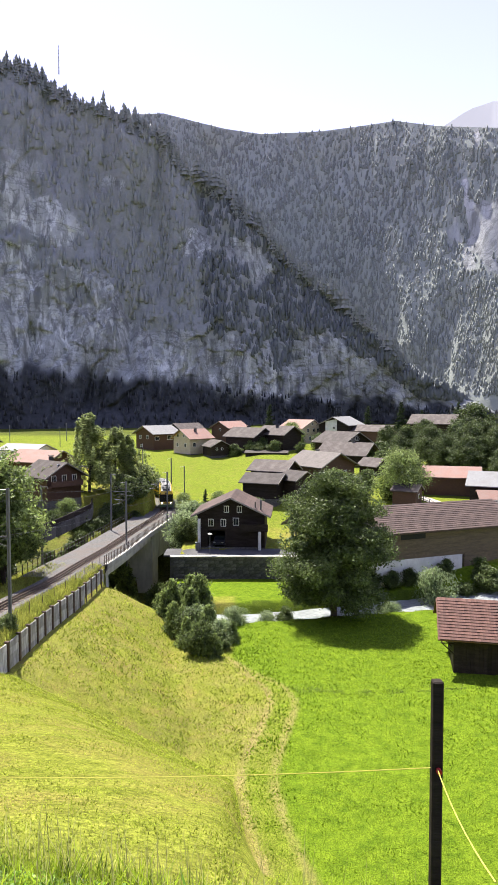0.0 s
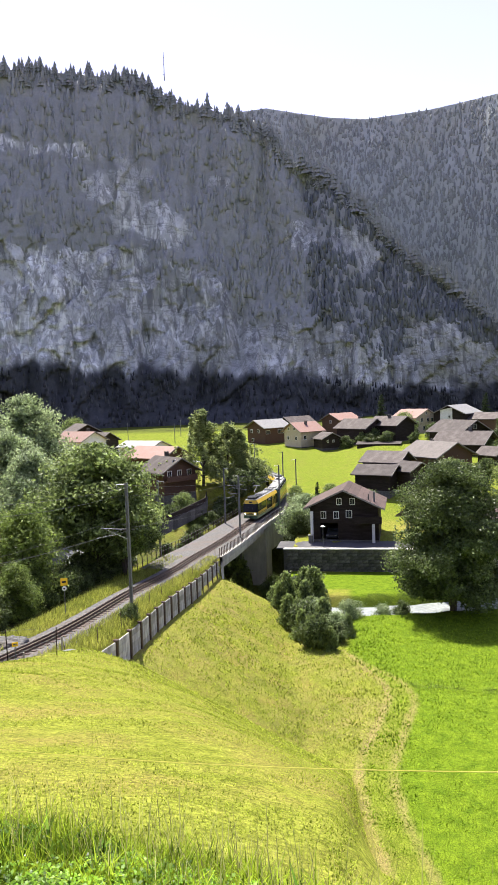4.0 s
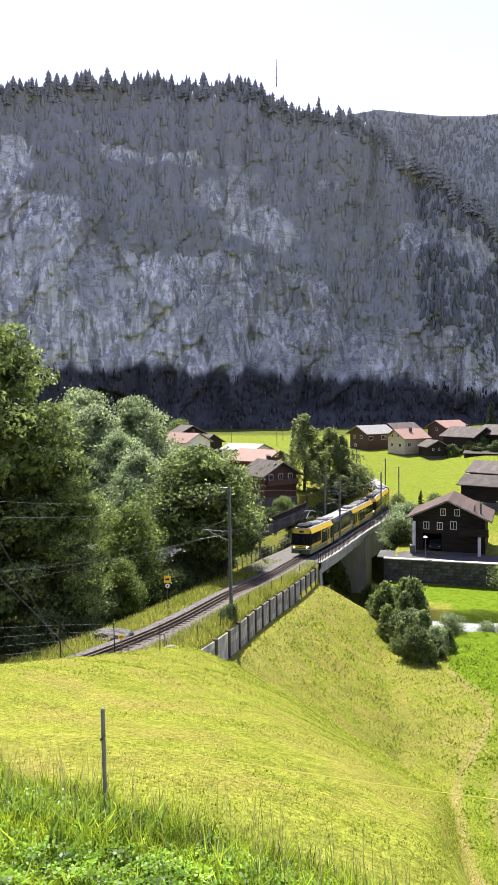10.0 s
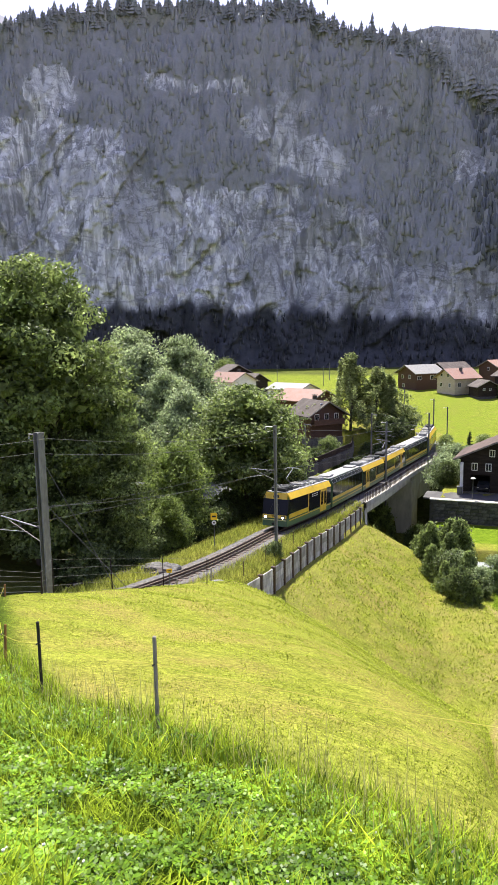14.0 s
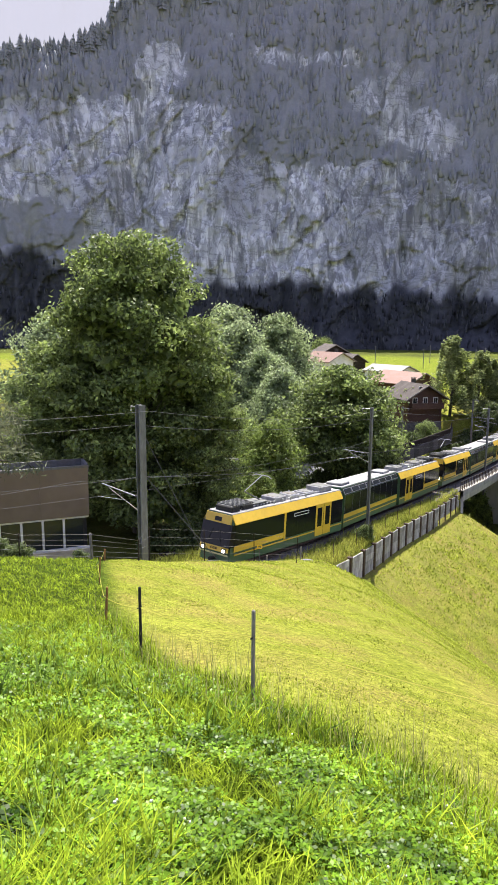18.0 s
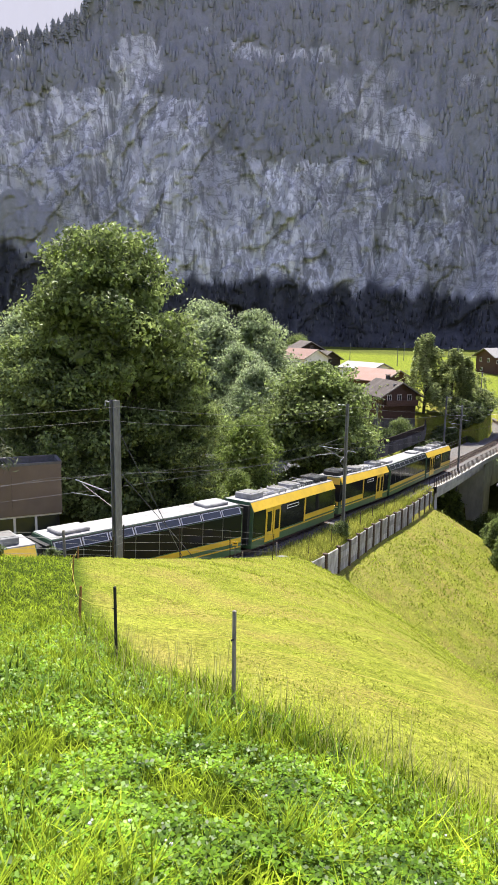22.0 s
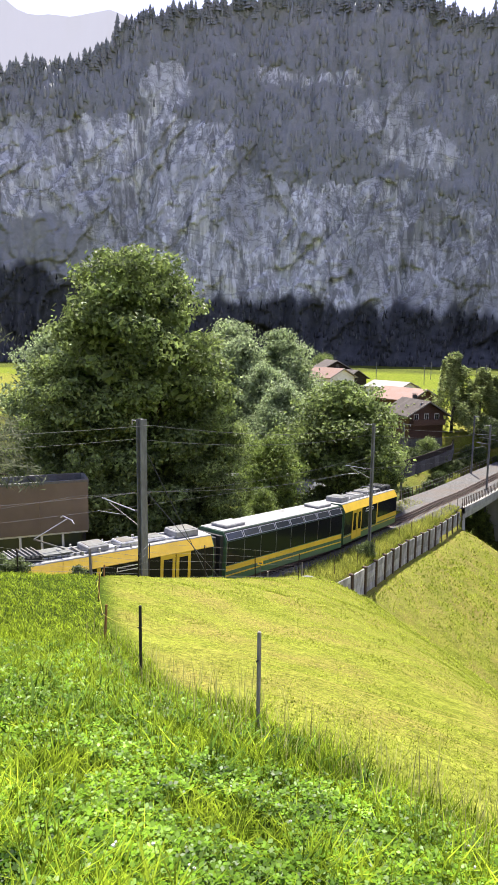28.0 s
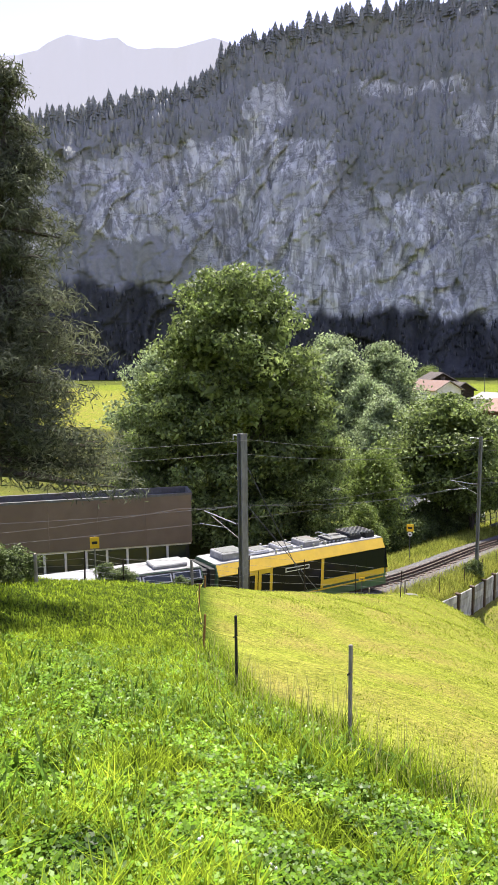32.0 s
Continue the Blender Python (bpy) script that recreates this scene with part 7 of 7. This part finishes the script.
def build_fence():
    """Electric fence round the meadow: posts and a yellow tape."""
    P = lambda x, y, h: Vector((x, y, gz(x, y) + h))
    spots = [(1.16, 4.06), (-3.12, 5.2), (-5.38, 6.25), (-7.61, 8.02), (-10.33, 10.82), (-13.5, 14.5)]
    specs = [(0.033, M_WOOD_DARK, "dark weathered wooden corner post", -1.70), (0.017, M_WOOD_GREY, "grey wooden fence post", None), (0.017, M_RUBBER, "black plastic fence post", None),
             (0.018, M_POST, "slim leaning wooden fence post", None), (0.015, M_POST, "slim leaning wooden fence post", None), (0.02, M_POST, "slim leaning wooden fence post", None)]
    tops = [-1.70, -2.65, -3.25, -4.31, -5.14, -6.6]
    tape = []
    for (x, y), (r, mt, lab, _), top in zip(spots, specs, tops):
        g = gz(x, y)
        ob = empty("fence_post", pose(x, y, g), lab, "fence post", "fence posts")
        lean = 0.22 if mt is M_POST else 0.0
        H = top - g
        bm = box(-r, r, -r, r, -0.4, H, 0.008)
        for v in bm.verts:
            v.co.x += lean * max(0, v.co.z) * 0.6 + 0.006 * math.sin(v.co.z * 9)
        part("post", bm, mt, ob)
        tape.append(Vector((x, y, g + H * 0.72)))
        part("insulator", tube([(0, -r - 0.03, H * 0.72), (0, r + 0.02, H * 0.72)], 0.017 if mt is M_WOOD_DARK else 0.008, 8), M_RUBBER if mt is not M_WOOD_DARK else mat("red_clip", (0.35, 0.02, 0.02), (0.45, 0.03, 0.03), 4, 0.5, 0), ob)
    tape = [Vector((0.85, 2.24, -1.65))] + tape
    bm = bmesh.new()
    for a, b in zip(tape, tape[1:]):
        tube([a + (b - a) * (k / 8) - Vector((0, 0, 0.05 * 4 * (k / 8) * (1 - k / 8))) for k in range(9)], 0.0035, 4, bm)
    thing("fence_tape", bm, M_TAPE, "yellow electric fence tape strung between the posts", "fence tape")


def build_wire_fence():
    """Old wire fence behind the brow of the hill, above the line."""
    spots = [(-13.08, 8.48, -4.68), (-14.07, 10.55, -4.97), (-14.2, 11.98, -5.58), (-13.58, 14.09, -6.02), (-13.53, 16.14, -6.77), (-14.6, 18.01, -7.05), (-14.66, 21.67, -8.12), (-14.42, 25.33, -9.23), (-13.59, 28.0, -10.02)]
    f = empty("wire_fence", pose(0, 0, 0), "old wooden posts with wire strands above the line", "fence")
    tops = []
    for k, (x, y, z) in enumerate(spots):
        g = gz(x, y)
        z = max(z, g + 0.7)
        r = 0.045 if k in (0, 3) else 0.024
        part("post", tube([(x, y, g - 0.3), (x + 0.05 * math.sin(k * 1.7), y, z)], r, 6, None, r * 0.85), M_WOOD_GREY if k in (0, 3) else M_WOOD_DARK, f)
        tops.append((Vector((x, y, g + 0.1)), Vector((x, y, z - 0.04))))
    for j in range(5):
        for (a0, a1), (b0, b1) in zip(tops, tops[1:]):
            part("strand", tube([a0.lerp(a1, j / 4), b0.lerp(b1, j / 4)], 0.004, 3), M_STEEL, f)


build_line_side()
build_wall()
build_fence()
build_wire_fence()

# river
def build_river():
    xs = np.arange(-24, 70, 1.0)
    ks = np.linspace(-3.6, 3.6, 16)
    v = np.array([[(x, float(river_y(np.array(x))) + k, -25.55 + 0.035 * (x - 5) * (x > 5) + 0.05 * math.sin(3 * k + x * 1.3) + 0.04 * random.random()) for k in ks] for x in xs])
    idx = np.arange(len(xs) * len(ks)).reshape(len(xs), len(ks))
    f = np.stack([idx[:-1, :-1], idx[1:, :-1], idx[1:, 1:], idx[:-1, 1:]], -1).reshape(-1, 4)
    m = mat("glacier_water", (0.16, 0.18, 0.18), (0.42, 0.44, 0.43), 2.2, 0.3, 0.9, c3=(0.12, 0.14, 0.14), scale3=0.7, spec=0.5)
    tagged(new("river", mesh_np("river", v.reshape(-1, 3), f, m, True)), "milky white water of a mountain river", "river", kind="structure")


build_river()

# ---- street, walls and small things ----
def build_street():
    w = empty("river_wall", pose(0, 0, 0), "rough stone retaining wall below the street", "wall", kind="structure")
    part("core", box(-11.0, 9.5, 93.25, 94.0, -26.0, -21.5), M_STONE, w)
    rng = random.Random(4)
    stones = [done("stone", box(-0.42, 0.42, -0.12, 0.05, -0.24, 0.24, 0.06), M_STONE), done("stone", box(-0.33, 0.33, -0.15, 0.05, -0.21, 0.21, 0.07), M_STONE),
              done("stone", box(-0.52, 0.52, -0.10, 0.05, -0.22, 0.22, 0.05), M_STONE)]
    for r in range(7):
        x = -10.8 + 0.3 * (r % 2)
        while x < 9.3:
            k = rng.randrange(3)
            half = (0.44, 0.35, 0.54)[k]
            part("stone", stones[k], None, w, m=pose(x + half, 93.22 - rng.random() * 0.05, -24.55 + 0.47 * r, 0, rng.uniform(-4, 4), 0))
            x += 2 * half
    part("coping", box(-11.0, 9.5, 93.0, 93.9, -21.5, -21.36, 0.02), M_CONCRETE, w)
    tagged(thing("road", box(-12.0, 13.0, 93.9, 98.2, -21.6, -21.40), M_ASPHALT, "narrow asphalt street before the chalet", "road"), kind="structure")
    # street lamp
    l = empty("street_lamp", pose(-5.5, 94.5, -21.4), "slim grey street lamp with a flat round head", "lamp")
    part("post", tube([(0, 0, 0), (0, 0, 2.9)], 0.06, 8, None, 0.04), M_STEEL, l)
    part("head", tube([(0, 0, 2.88), (0, 0, 2.96), (0, 0, 3.04)], 0.34, 12, None, 0.12), M_WHITE, l)
    # cabinet
    c = empty("junction_cabinet", pose(-7.4, 97.2, -21.4), "small grey junction cabinet by the chalet", "cabinet")
    part("body", box(-0.35, 0.35, -0.2, 0.2, 0, 1.1, 0.02), M_STEEL, c)
    part("lid", box(-0.4, 0.4, -0.25, 0.25, 1.1, 1.18, 0.02), M_BRIGHT, c)
    # parked car in the garage
    k = empty("parked_car", pose(-4.2, 100.2, -21.2, 0, 0, -98), "dark hatchback parked in the open garage", "car")
    prof = [(-1.95, 0.32), (1.95, 0.32), (2.0, 0.7), (1.2, 0.92), (0.55, 1.42), (-1.35, 1.45), (-1.9, 0.95)]
    part("body", prism(prof, -0.82, 0.82, None, 0.05), M_RUBBER, k)
    part("windscreen", prism([(1.16, 0.96), (0.6, 1.38), (0.63, 1.40), (1.2, 0.97)], -0.7, 0.7), M_GLASS, k)
    part("rear_window", prism([(-1.86, 1.0), (-1.42, 1.40), (-1.45, 1.42), (-1.90, 1.0)], -0.7, 0.7), M_GLASS, k)
    for x in (-1.25, 1.25):
        for y in (-0.78, 0.78):
            wh = part("wheel", tube([(x, y - 0.1, 0.32), (x, y + 0.1, 0.32)], 0.32, 14), M_RUBBER, k)
            part("rim", tube([(x, y - 0.11, 0.32), (x, y + 0.11, 0.32)], 0.19, 10), M_BRIGHT, wh)
    for y in (-0.6, 0.6):
        part("tail_light", box(-1.97, -1.9, y - 0.15, y + 0.15, 0.72, 0.86), mat("tail_lens", (0.35, 0.02, 0.02), (0.42, 0.03, 0.03), 4, 0.3, 0), k)
        part("headlight", box(1.93, 1.99, y - 0.15, y + 0.15, 0.62, 0.74), M_BRIGHT, k)
    part("bar", box(-2.0, -1.96, -0.26, 0.26, 0.45, 0.56), M_WHITE, k)
    # lane up the right bank
    xs = np.linspace(0, 1, 24)
    v = []
    for t in xs:
        x, y = 33.5 - 3.0 * t + 1.2 * math.sin(3 * t), 107.5 + 15.5 * t
        for o in (-1.2, 0, 1.2):
            v.append((x + o, y, gz(x + o, y) + 0.06))
    idx = np.arange(len(xs) * 3).reshape(-1, 3)
    f = np.stack([idx[:-1, :-1], idx[:-1, 1:], idx[1:, 1:], idx[1:, :-1]], -1).reshape(-1, 4)
    gravel = mat("pale_gravel", (0.40, 0.36, 0.31), (0.56, 0.52, 0.46), 6, 0.9, 0.4)
    tagged(new("lane", mesh_np("lane", v, f, gravel, True)), "pale gravel lane up the bank", "lane", kind="structure")
    fn = empty("lane_fence", pose(0, 0, 0), "wooden fence along the gravel lane", "fence")
    pts = []
    for k2 in range(9):
        x, y = 32.0 - 3.0 * k2 / 8 + 1.2 * math.sin(3 * k2 / 8), 108 + 14 * k2 / 8
        p = Vector((x, y, gz(x, y)))
        pts.append(p)
        part("post", box(-0.06, 0.06, -0.06, 0.06, -0.3, 1.0), M_WOOD_GREY, fn, m=Matrix.Translation(p))
    for hgt in (0.5, 0.9):
        part("rail", tube([p + Vector((0, 0, hgt)) for p in pts], 0.05, 5), M_WOOD_GREY, fn)


def build_signs():
    def sign(x, y, top, w, h, label, round_one=False, name="line_sign"):
        g = gz(x, y)
        s = empty(name, pose(x, y, g, 0, 0, math.degrees(math.atan2(-x, y))), label, "sign", "signs by the line")
        H = top - g
        part("pole", tube([(0, 0.03, -0.3), (0, 0.03, H)], 0.03, 6), M_STEEL, s)
        p = part("plate", box(-w / 2, w / 2, -0.02, 0.0, H - h, H, 0.006), M_SIGN, s)
        part("bar", box(-w * 0.3, w * 0.3, -0.026, -0.021, H - h * 0.62, H - h * 0.38), M_RUBBER, p)
        if round_one:
            part("round_plate", tube([(0, 0.0, H - h - 0.22), (0, -0.02, H - h - 0.22)], 0.17, 14), M_WHITE, s)
            part("dot", tube([(0, -0.02, H - h - 0.22), (0, -0.03, H - h - 0.22)], 0.07, 10), M_RUBBER, s)
        return s
    sign(-21.6, 46.1, -12.8, 0.5, 0.55, "yellow line sign above a small white disc", True)
    sign(-21.3, 16.6, -7.15, 0.36, 0.46, "small yellow plate on a grey pole")
    sign(-18.5, 33.2, -12.75, 0.32, 0.24, "small yellow plate on a low post")
    # gravel heap
    bm = bmesh.new()
    bmesh.ops.create_icosphere(bm, subdivisions=4, radius=1.0)
    g = gz(-21.9, 38.4)
    for v in bm.verts:
        n = noise.noise(v.co * 3.0) * 0.22 + noise.noise(v.co * 9.0) * 0.12
        v.co = Vector((v.co.x * 1.7, v.co.y * 1.2, max(-0.1, v.co.z) * 0.62)) * (1 + n)
    thing("gravel_heap", bm, M_BALLAST, "low heap of grey gravel by the line", "heap", m=pose(-21.9, 38.4, g - 0.05))
    # wire fence on the lip above the line
    f = empty("wire_fence", pose(0, 0, 0), "rusty wire fence on thin posts above the line", "fence")
    spots = [(-25.5, 9.0), (-23.4, 14.2), (-21.9, 18.5), (-20.8, 21.6), (-19.0, 25.6), (-18.1, 29.0), (-17.4, 32.0), (-16.7, 35.0)]
    pts = []
    for x, y in spots:
        p = Vector((x, y, gz(x, y)))
        pts.append(p)
        part("post", tube([p - Vector((0, 0, 0.3)), p + Vector((0.03, 0.02, 1.15))], 0.045, 6), M_WOOD_GREY, f)
    for hgt in (0.25, 0.5, 0.75, 1.0):
        part("wire", tube([p + Vector((0, 0, hgt)) for p in pts], 0.0045, 4), M_WIRE, f)
    # flat stones near the wall's end
    for x, y, r in ((-16.6, 33.0, 0.5), (-17.4, 33.8, 0.35), (-15.9, 34.2, 0.3)):
        bm = bmesh.new()
        bmesh.ops.create_icosphere(bm, subdivisions=2, radius=r)
        for v in bm.verts:
            v.co = Vector((v.co.x * 1.3, v.co.y, v.co.z * 0.35)) * (1 + 0.25 * noise.noise(v.co * 3 + Vector((x, y, 0))))
        thing("flat_stone", bm, M_SLATE, "grey flat stone in the grass", "stone", "stones by the wall", m=pose(x, y, gz(x, y)))


def build_parapet():
    """Dark parapet and rail of the road beyond the line."""
    h = empty("road_parapet", pose(0, 0, 0), "dark stone parapet of the road beyond the line", "wall", kind="structure")
    pts = [Vector(p) for p in ((-30.5, 78, -16.1), (-28.0, 84, -16.1), (-27.0, 96, -16.4), (-25.9, 110, -16.5), (-27.0, 116, -16.2))]
    for a, b in zip(pts, pts[1:]):
        d = b - a
        L = math.hypot(d.x, d.y)
        n = max(2, int(L / 2))
        for k in range(n):
            p = a + d * (k / n)
            part("block", box(0.01, L / n - 0.01, -0.2, 0.2, -2.6, -0.95, 0.03), M_STONE, h, m=pose(*p, 0, 0, math.degrees(math.atan2(d.y, d.x))))
            part("cap", box(0.0, L / n - 0.015, -0.06, 0.06, -0.92, -0.1, 0.02), M_WOOD_DARK, h, m=pose(*p, 0, 0, math.degrees(math.atan2(d.y, d.x))))


def build_timber_stack():
    """Old beams stacked beyond the line."""
    g = gz(-26.2, 37.6)
    h = empty("timber_stack", pose(-26.2, 37.6, g, 0, 0, 62), "stack of old dark railway timbers beyond the line", "timber stack")
    rng = random.Random(12)
    for row in range(4):
        for k in range(6 - row):
            y = -0.75 + 0.29 * k + 0.14 * row
            bm = box(-2.4 + rng.uniform(-0.3, 0.3), 2.4 + rng.uniform(-0.3, 0.3), y - 0.13, y + 0.13, 0.21 * row, 0.21 * row + 0.20, 0.015)
            part("beam", bm, M_WOOD_GREY if rng.random() < 0.5 else M_WOOD_DARK, h)


def build_terrace():
    """The low timber lean-to below the village houses."""
    h = empty("lean_to_shed", pose(4.6, 181, -15.6, 0, 0, -6), "long low timber lean-to below the houses", "shed")
    for k in range(14):
        x = -5.6 + 0.8 * k
        part("board", box(x + 0.01, x + 0.79, -0.06, 0.0, 0.0, 2.0), M_WOOD_DARK, h)
    part("wall", box(-5.6, 5.6, 0.0, 2.6, -1.0, 1.95), M_WOOD_DARK, h)
    part("roof", prism([(-0.5, 1.98), (3.0, 2.5), (3.0, 2.62), (-0.5, 2.10)], -5.9, 5.9), M_TILE_DARK, h, m=pose(0, 0, 0, 0, 0, 90) @ Matrix.Diagonal((1, -1, 1, 1)))


build_street()
build_timber_stack()
build_terrace()
build_signs()
build_parapet()

# ---- grass and herbs ----
def blades(seed, x, y, h0, h1, w, bend, material, name, label, lift=0.0):
    """Bent tapering blades standing on the ground at x, y."""
    rng = np.random.default_rng(seed)
    n = len(x)
    z = ground(x, y) - 0.01 + lift
    h = rng.uniform(h0, h1, n) * rng.uniform(0.6, 1.2, n)
    a = rng.uniform(0, 2 * np.pi, n)
    lean = np.stack([np.cos(a), np.sin(a)], -1) * (h * rng.uniform(0.1, bend, n))[:, None]
    side = np.stack([-np.sin(a), np.cos(a)], -1) * (w * rng.uniform(0.6, 1.4, n))[:, None]
    base = np.stack([x, y], -1)
    P = lambda xy, zz: np.concatenate([xy, zz[:, None]], 1)
    v = np.stack([P(base - side, z), P(base + side, z), P(base + lean * 0.35 + side * 0.85, z + h * 0.6), P(base + lean * 0.35 - side * 0.85, z + h * 0.6),
                  P(base + lean + side * 0.1, z + h), P(base + lean - side * 0.1, z + h)], 1)
    i = np.arange(n)[:, None] * 6
    f = np.concatenate([i + np.array([0, 1, 2, 3]), i + np.array([3, 2, 4, 5])], 1).reshape(-1, 4)
    return tagged(new(name, mesh_np(name, v.reshape(-1, 3), f, material)), label, "grass", kind="stuff")


def build_grass():
    rng = np.random.default_rng(3)

    def sample(n, d0, d1, a0=-26, a1=66):
        a, dd = np.radians(rng.uniform(a0, a1, n)), np.exp(rng.uniform(np.log(d0), np.log(d1), n))
        return -np.sin(a) * dd, np.cos(a) * dd, dd
    x, y, dd = sample(95000, 1.1, 11)
    k = y < fence_y(x) + 0.3 + 0.25 * vnoise(x * 2, y * 2, 3)
    x, y, dd = x[k], y[k], dd[k]
    tall = vnoise(x * 1.9, y * 1.9, 12) + 0.9 * sstep(1.6, 0.2, fence_y(x) - y)
    k1 = tall > 0.1
    blades(1, x[k1], y[k1], 0.09, 0.27, 0.0050, 1.2, M_GRASS_BLADE, "tall_grass", "tall uncut grass on the hillside")
    blades(2, x[~k1], y[~k1], 0.05, 0.14, 0.0048, 1.6, M_GRASS_BLADE, "short_grass", "short fresh grass on the hillside")
    # seed heads along the fence
    x, y, dd = sample(7000, 2.5, 12)
    k = np.abs(y - fence_y(x)) < 0.7
    blades(3, x[k], y[k], 0.3, 0.6, 0.0025, 0.5, M_SEED, "grass_stalks", "dry flowering grass stalks by the fence")
    # clover: three leaflets each
    x, y, dd = sample(70000, 1.1, 10)
    k = (y < fence_y(x) - 0.1) & (vnoise(x * 1.5, y * 1.5, 20) > -0.45)
    x, y = x[k], y[k]
    n = len(x)
    z = ground(x, y) + rng.uniform(0.02, 0.15, n)
    V = []
    t0 = rng.uniform(0, 2 * np.pi, n)
    s = rng.uniform(0.009, 0.025, n)
    for j in range(3):
        t = t0 + 2.094 * j
        u, w = np.stack([np.cos(t), np.sin(t), rng.uniform(0, 0.5, n)], -1), np.stack([-np.sin(t), np.cos(t), rng.uniform(-0.3, 0.3, n)], -1)
        c = np.stack([x, y, z], -1)
        V.append(np.stack([c, c + (u * 0.9 + w * 0.6) * s[:, None], c + u * 1.7 * s[:, None], c + (u * 0.9 - w * 0.6) * s[:, None]], 1))
    v = np.stack(V, 1).reshape(-1, 3)
    tagged(new("clover", mesh_np("clover", v, np.arange(len(v)).reshape(-1, 4), M_CLOVER)), "dense clover leaves in the uncut grass", "clover", kind="stuff")
    # broad dock leaves
    x, y, dd = sample(11000, 1.5, 9)
    k = (y < fence_y(x) - 0.2) & (vnoise(x * 1.2, y * 1.2, 33) > 0.1)
    blades(5, x[k], y[k], 0.10, 0.26, 0.013, 1.3, M_DOCK, "dock_leaves", "broad dock leaves in the uncut grass")
    # cropped tufts on the mown slope and the valley meadow
    x, y, dd = sample(360000, 4.2, 80, -24, 62)
    k = rng.random(len(dd)) < np.clip(dd / 26, 0.35, 1)
    x, y, dd = x[k], y[k], dd[k]
    dt = near_track(x, y)[0]
    z = ground(x, y)
    k = (y > fence_y(x) + 0.2) & (dt > 3.2) & (np.abs(y - river_y(x)) > 4) & (y < 84) & (dt > wall_off(y) + 0.4)
    x, y, z, dd = x[k], y[k], z[k], dd[k]
    low = (z < -22.9) & (x > np.interp(y, [p[1] for p in TOE], [p[0] for p in TOE]))
    size = np.clip(dd / 40, 0.3, 1.5) * np.where((y > 36) & (x < 3), 1.35, 1.0) * (1 + 0.35 * vnoise(x * 0.8, y * 0.8, 41))
    blades(21, x[~low], y[~low], 0.05 * size[~low], 0.10 * size[~low], 0.021 * size[~low], 1.4, M_TURF, "cropped_grass", "cropped yellow-green grass on the mown slope")
    blades(22, x[low], y[low], 0.045 * size[low], 0.095 * size[low], 0.026 * size[low], 1.5, M_TURF_LUSH, "meadow_grass", "fresh bright grass on the valley meadow")
    # farther uncut grass
    x, y, dd = sample(110000, 7.5, 32, 18, 66)
    k = (y < fence_y(x)) & (near_track(x, y)[0] > 3.5)
    blades(6, x[k], y[k], 0.035, 0.10, 0.0075, 1.7, M_GRASS_BLADE, "hillside_grass", "uncut grass towards the line")
    # rough grass beside the line
    n = 62000
    s = rng.uniform(track_s_at_y(20), track_s_at_y(74), n)
    off = np.where(rng.random(n) < 0.55, rng.uniform(1.25, 4.2, n), -rng.uniform(1.5, 6.0, n))
    tx, ty = np.interp(s, TR_S, TR[:, 0]), np.interp(s, TR_S, TR[:, 1])
    gx, gy = np.gradient(TR[:, 0], TR_S), np.gradient(TR[:, 1], TR_S)
    dx, dy = np.interp(s, TR_S, gx), np.interp(s, TR_S, gy)
    x, y = tx + dy * off, ty - dx * off
    k = off < wall_off(ty) - 0.1
    top = np.interp(s, TR_S, TR[:, 2]) - 0.55
    lift = np.where(off > 0, np.maximum(0, top - ground(x, y)), 0)
    blades(9, x[k], y[k], 0.2, 0.62, 0.016, 0.7, M_ROUGH, "lineside_grass", "rough yellow grass beside the line", lift[k])
    # longer grass along the meadow's shallow ditch
    x = rng.uniform(3.5, 19, 1300)
    y = 54.3 + 0.012 * (x - 11) ** 2 + 0.25 * vnoise(x * 0.9, x * 0.3, 41) + rng.normal(size=len(x)) * 0.30
    k = vnoise(x * 0.8, y * 0.2, 43) > -0.35
    blades(31, x[k], y[k], 0.05, 0.16, 0.022, 1.3, M_LEAF_YEL, "ditch_grass", "dark longer grass along the meadow's ditch")


def build_clover_flowers():
    rng = np.random.default_rng(44)
    a, dd = np.radians(rng.uniform(-10, 62, 60)), np.exp(rng.uniform(np.log(1.4), np.log(8), 60))
    x, y = -np.sin(a) * dd, np.cos(a) * dd
    k = y < fence_y(x) - 0.3
    x, y = x[k], y[k]
    z = ground(x, y) + rng.uniform(0.14, 0.22, len(x))
    b0 = bmesh.new()
    bmesh.ops.create_icosphere(b0, subdivisions=1, radius=0.008)
    pv = np.array([v.co[:] for v in b0.verts])
    pf = np.array([[v.index for v in f.verts] for f in b0.faces])
    b0.free()
    V = (pv[None] * rng.uniform(0.7, 1.3, (len(x), 1, 1)) + np.stack([x, y, z], -1)[:, None]).reshape(-1, 3)
    F = (pf[None] + (np.arange(len(x)) * len(pv))[:, None, None]).reshape(-1, 3)
    tagged(new("clover_flowers", mesh_np("clover_flowers", V, F, M_WHITE)), "small white clover flower heads", "flowers", kind="stuff")


M_ROUGH = leaf_mat("rough_grass_blades", (0.20, 0.24, 0.04), (0.42, 0.42, 0.09), 0.4, 0.4)
build_grass()
build_clover_flowers()

motions()
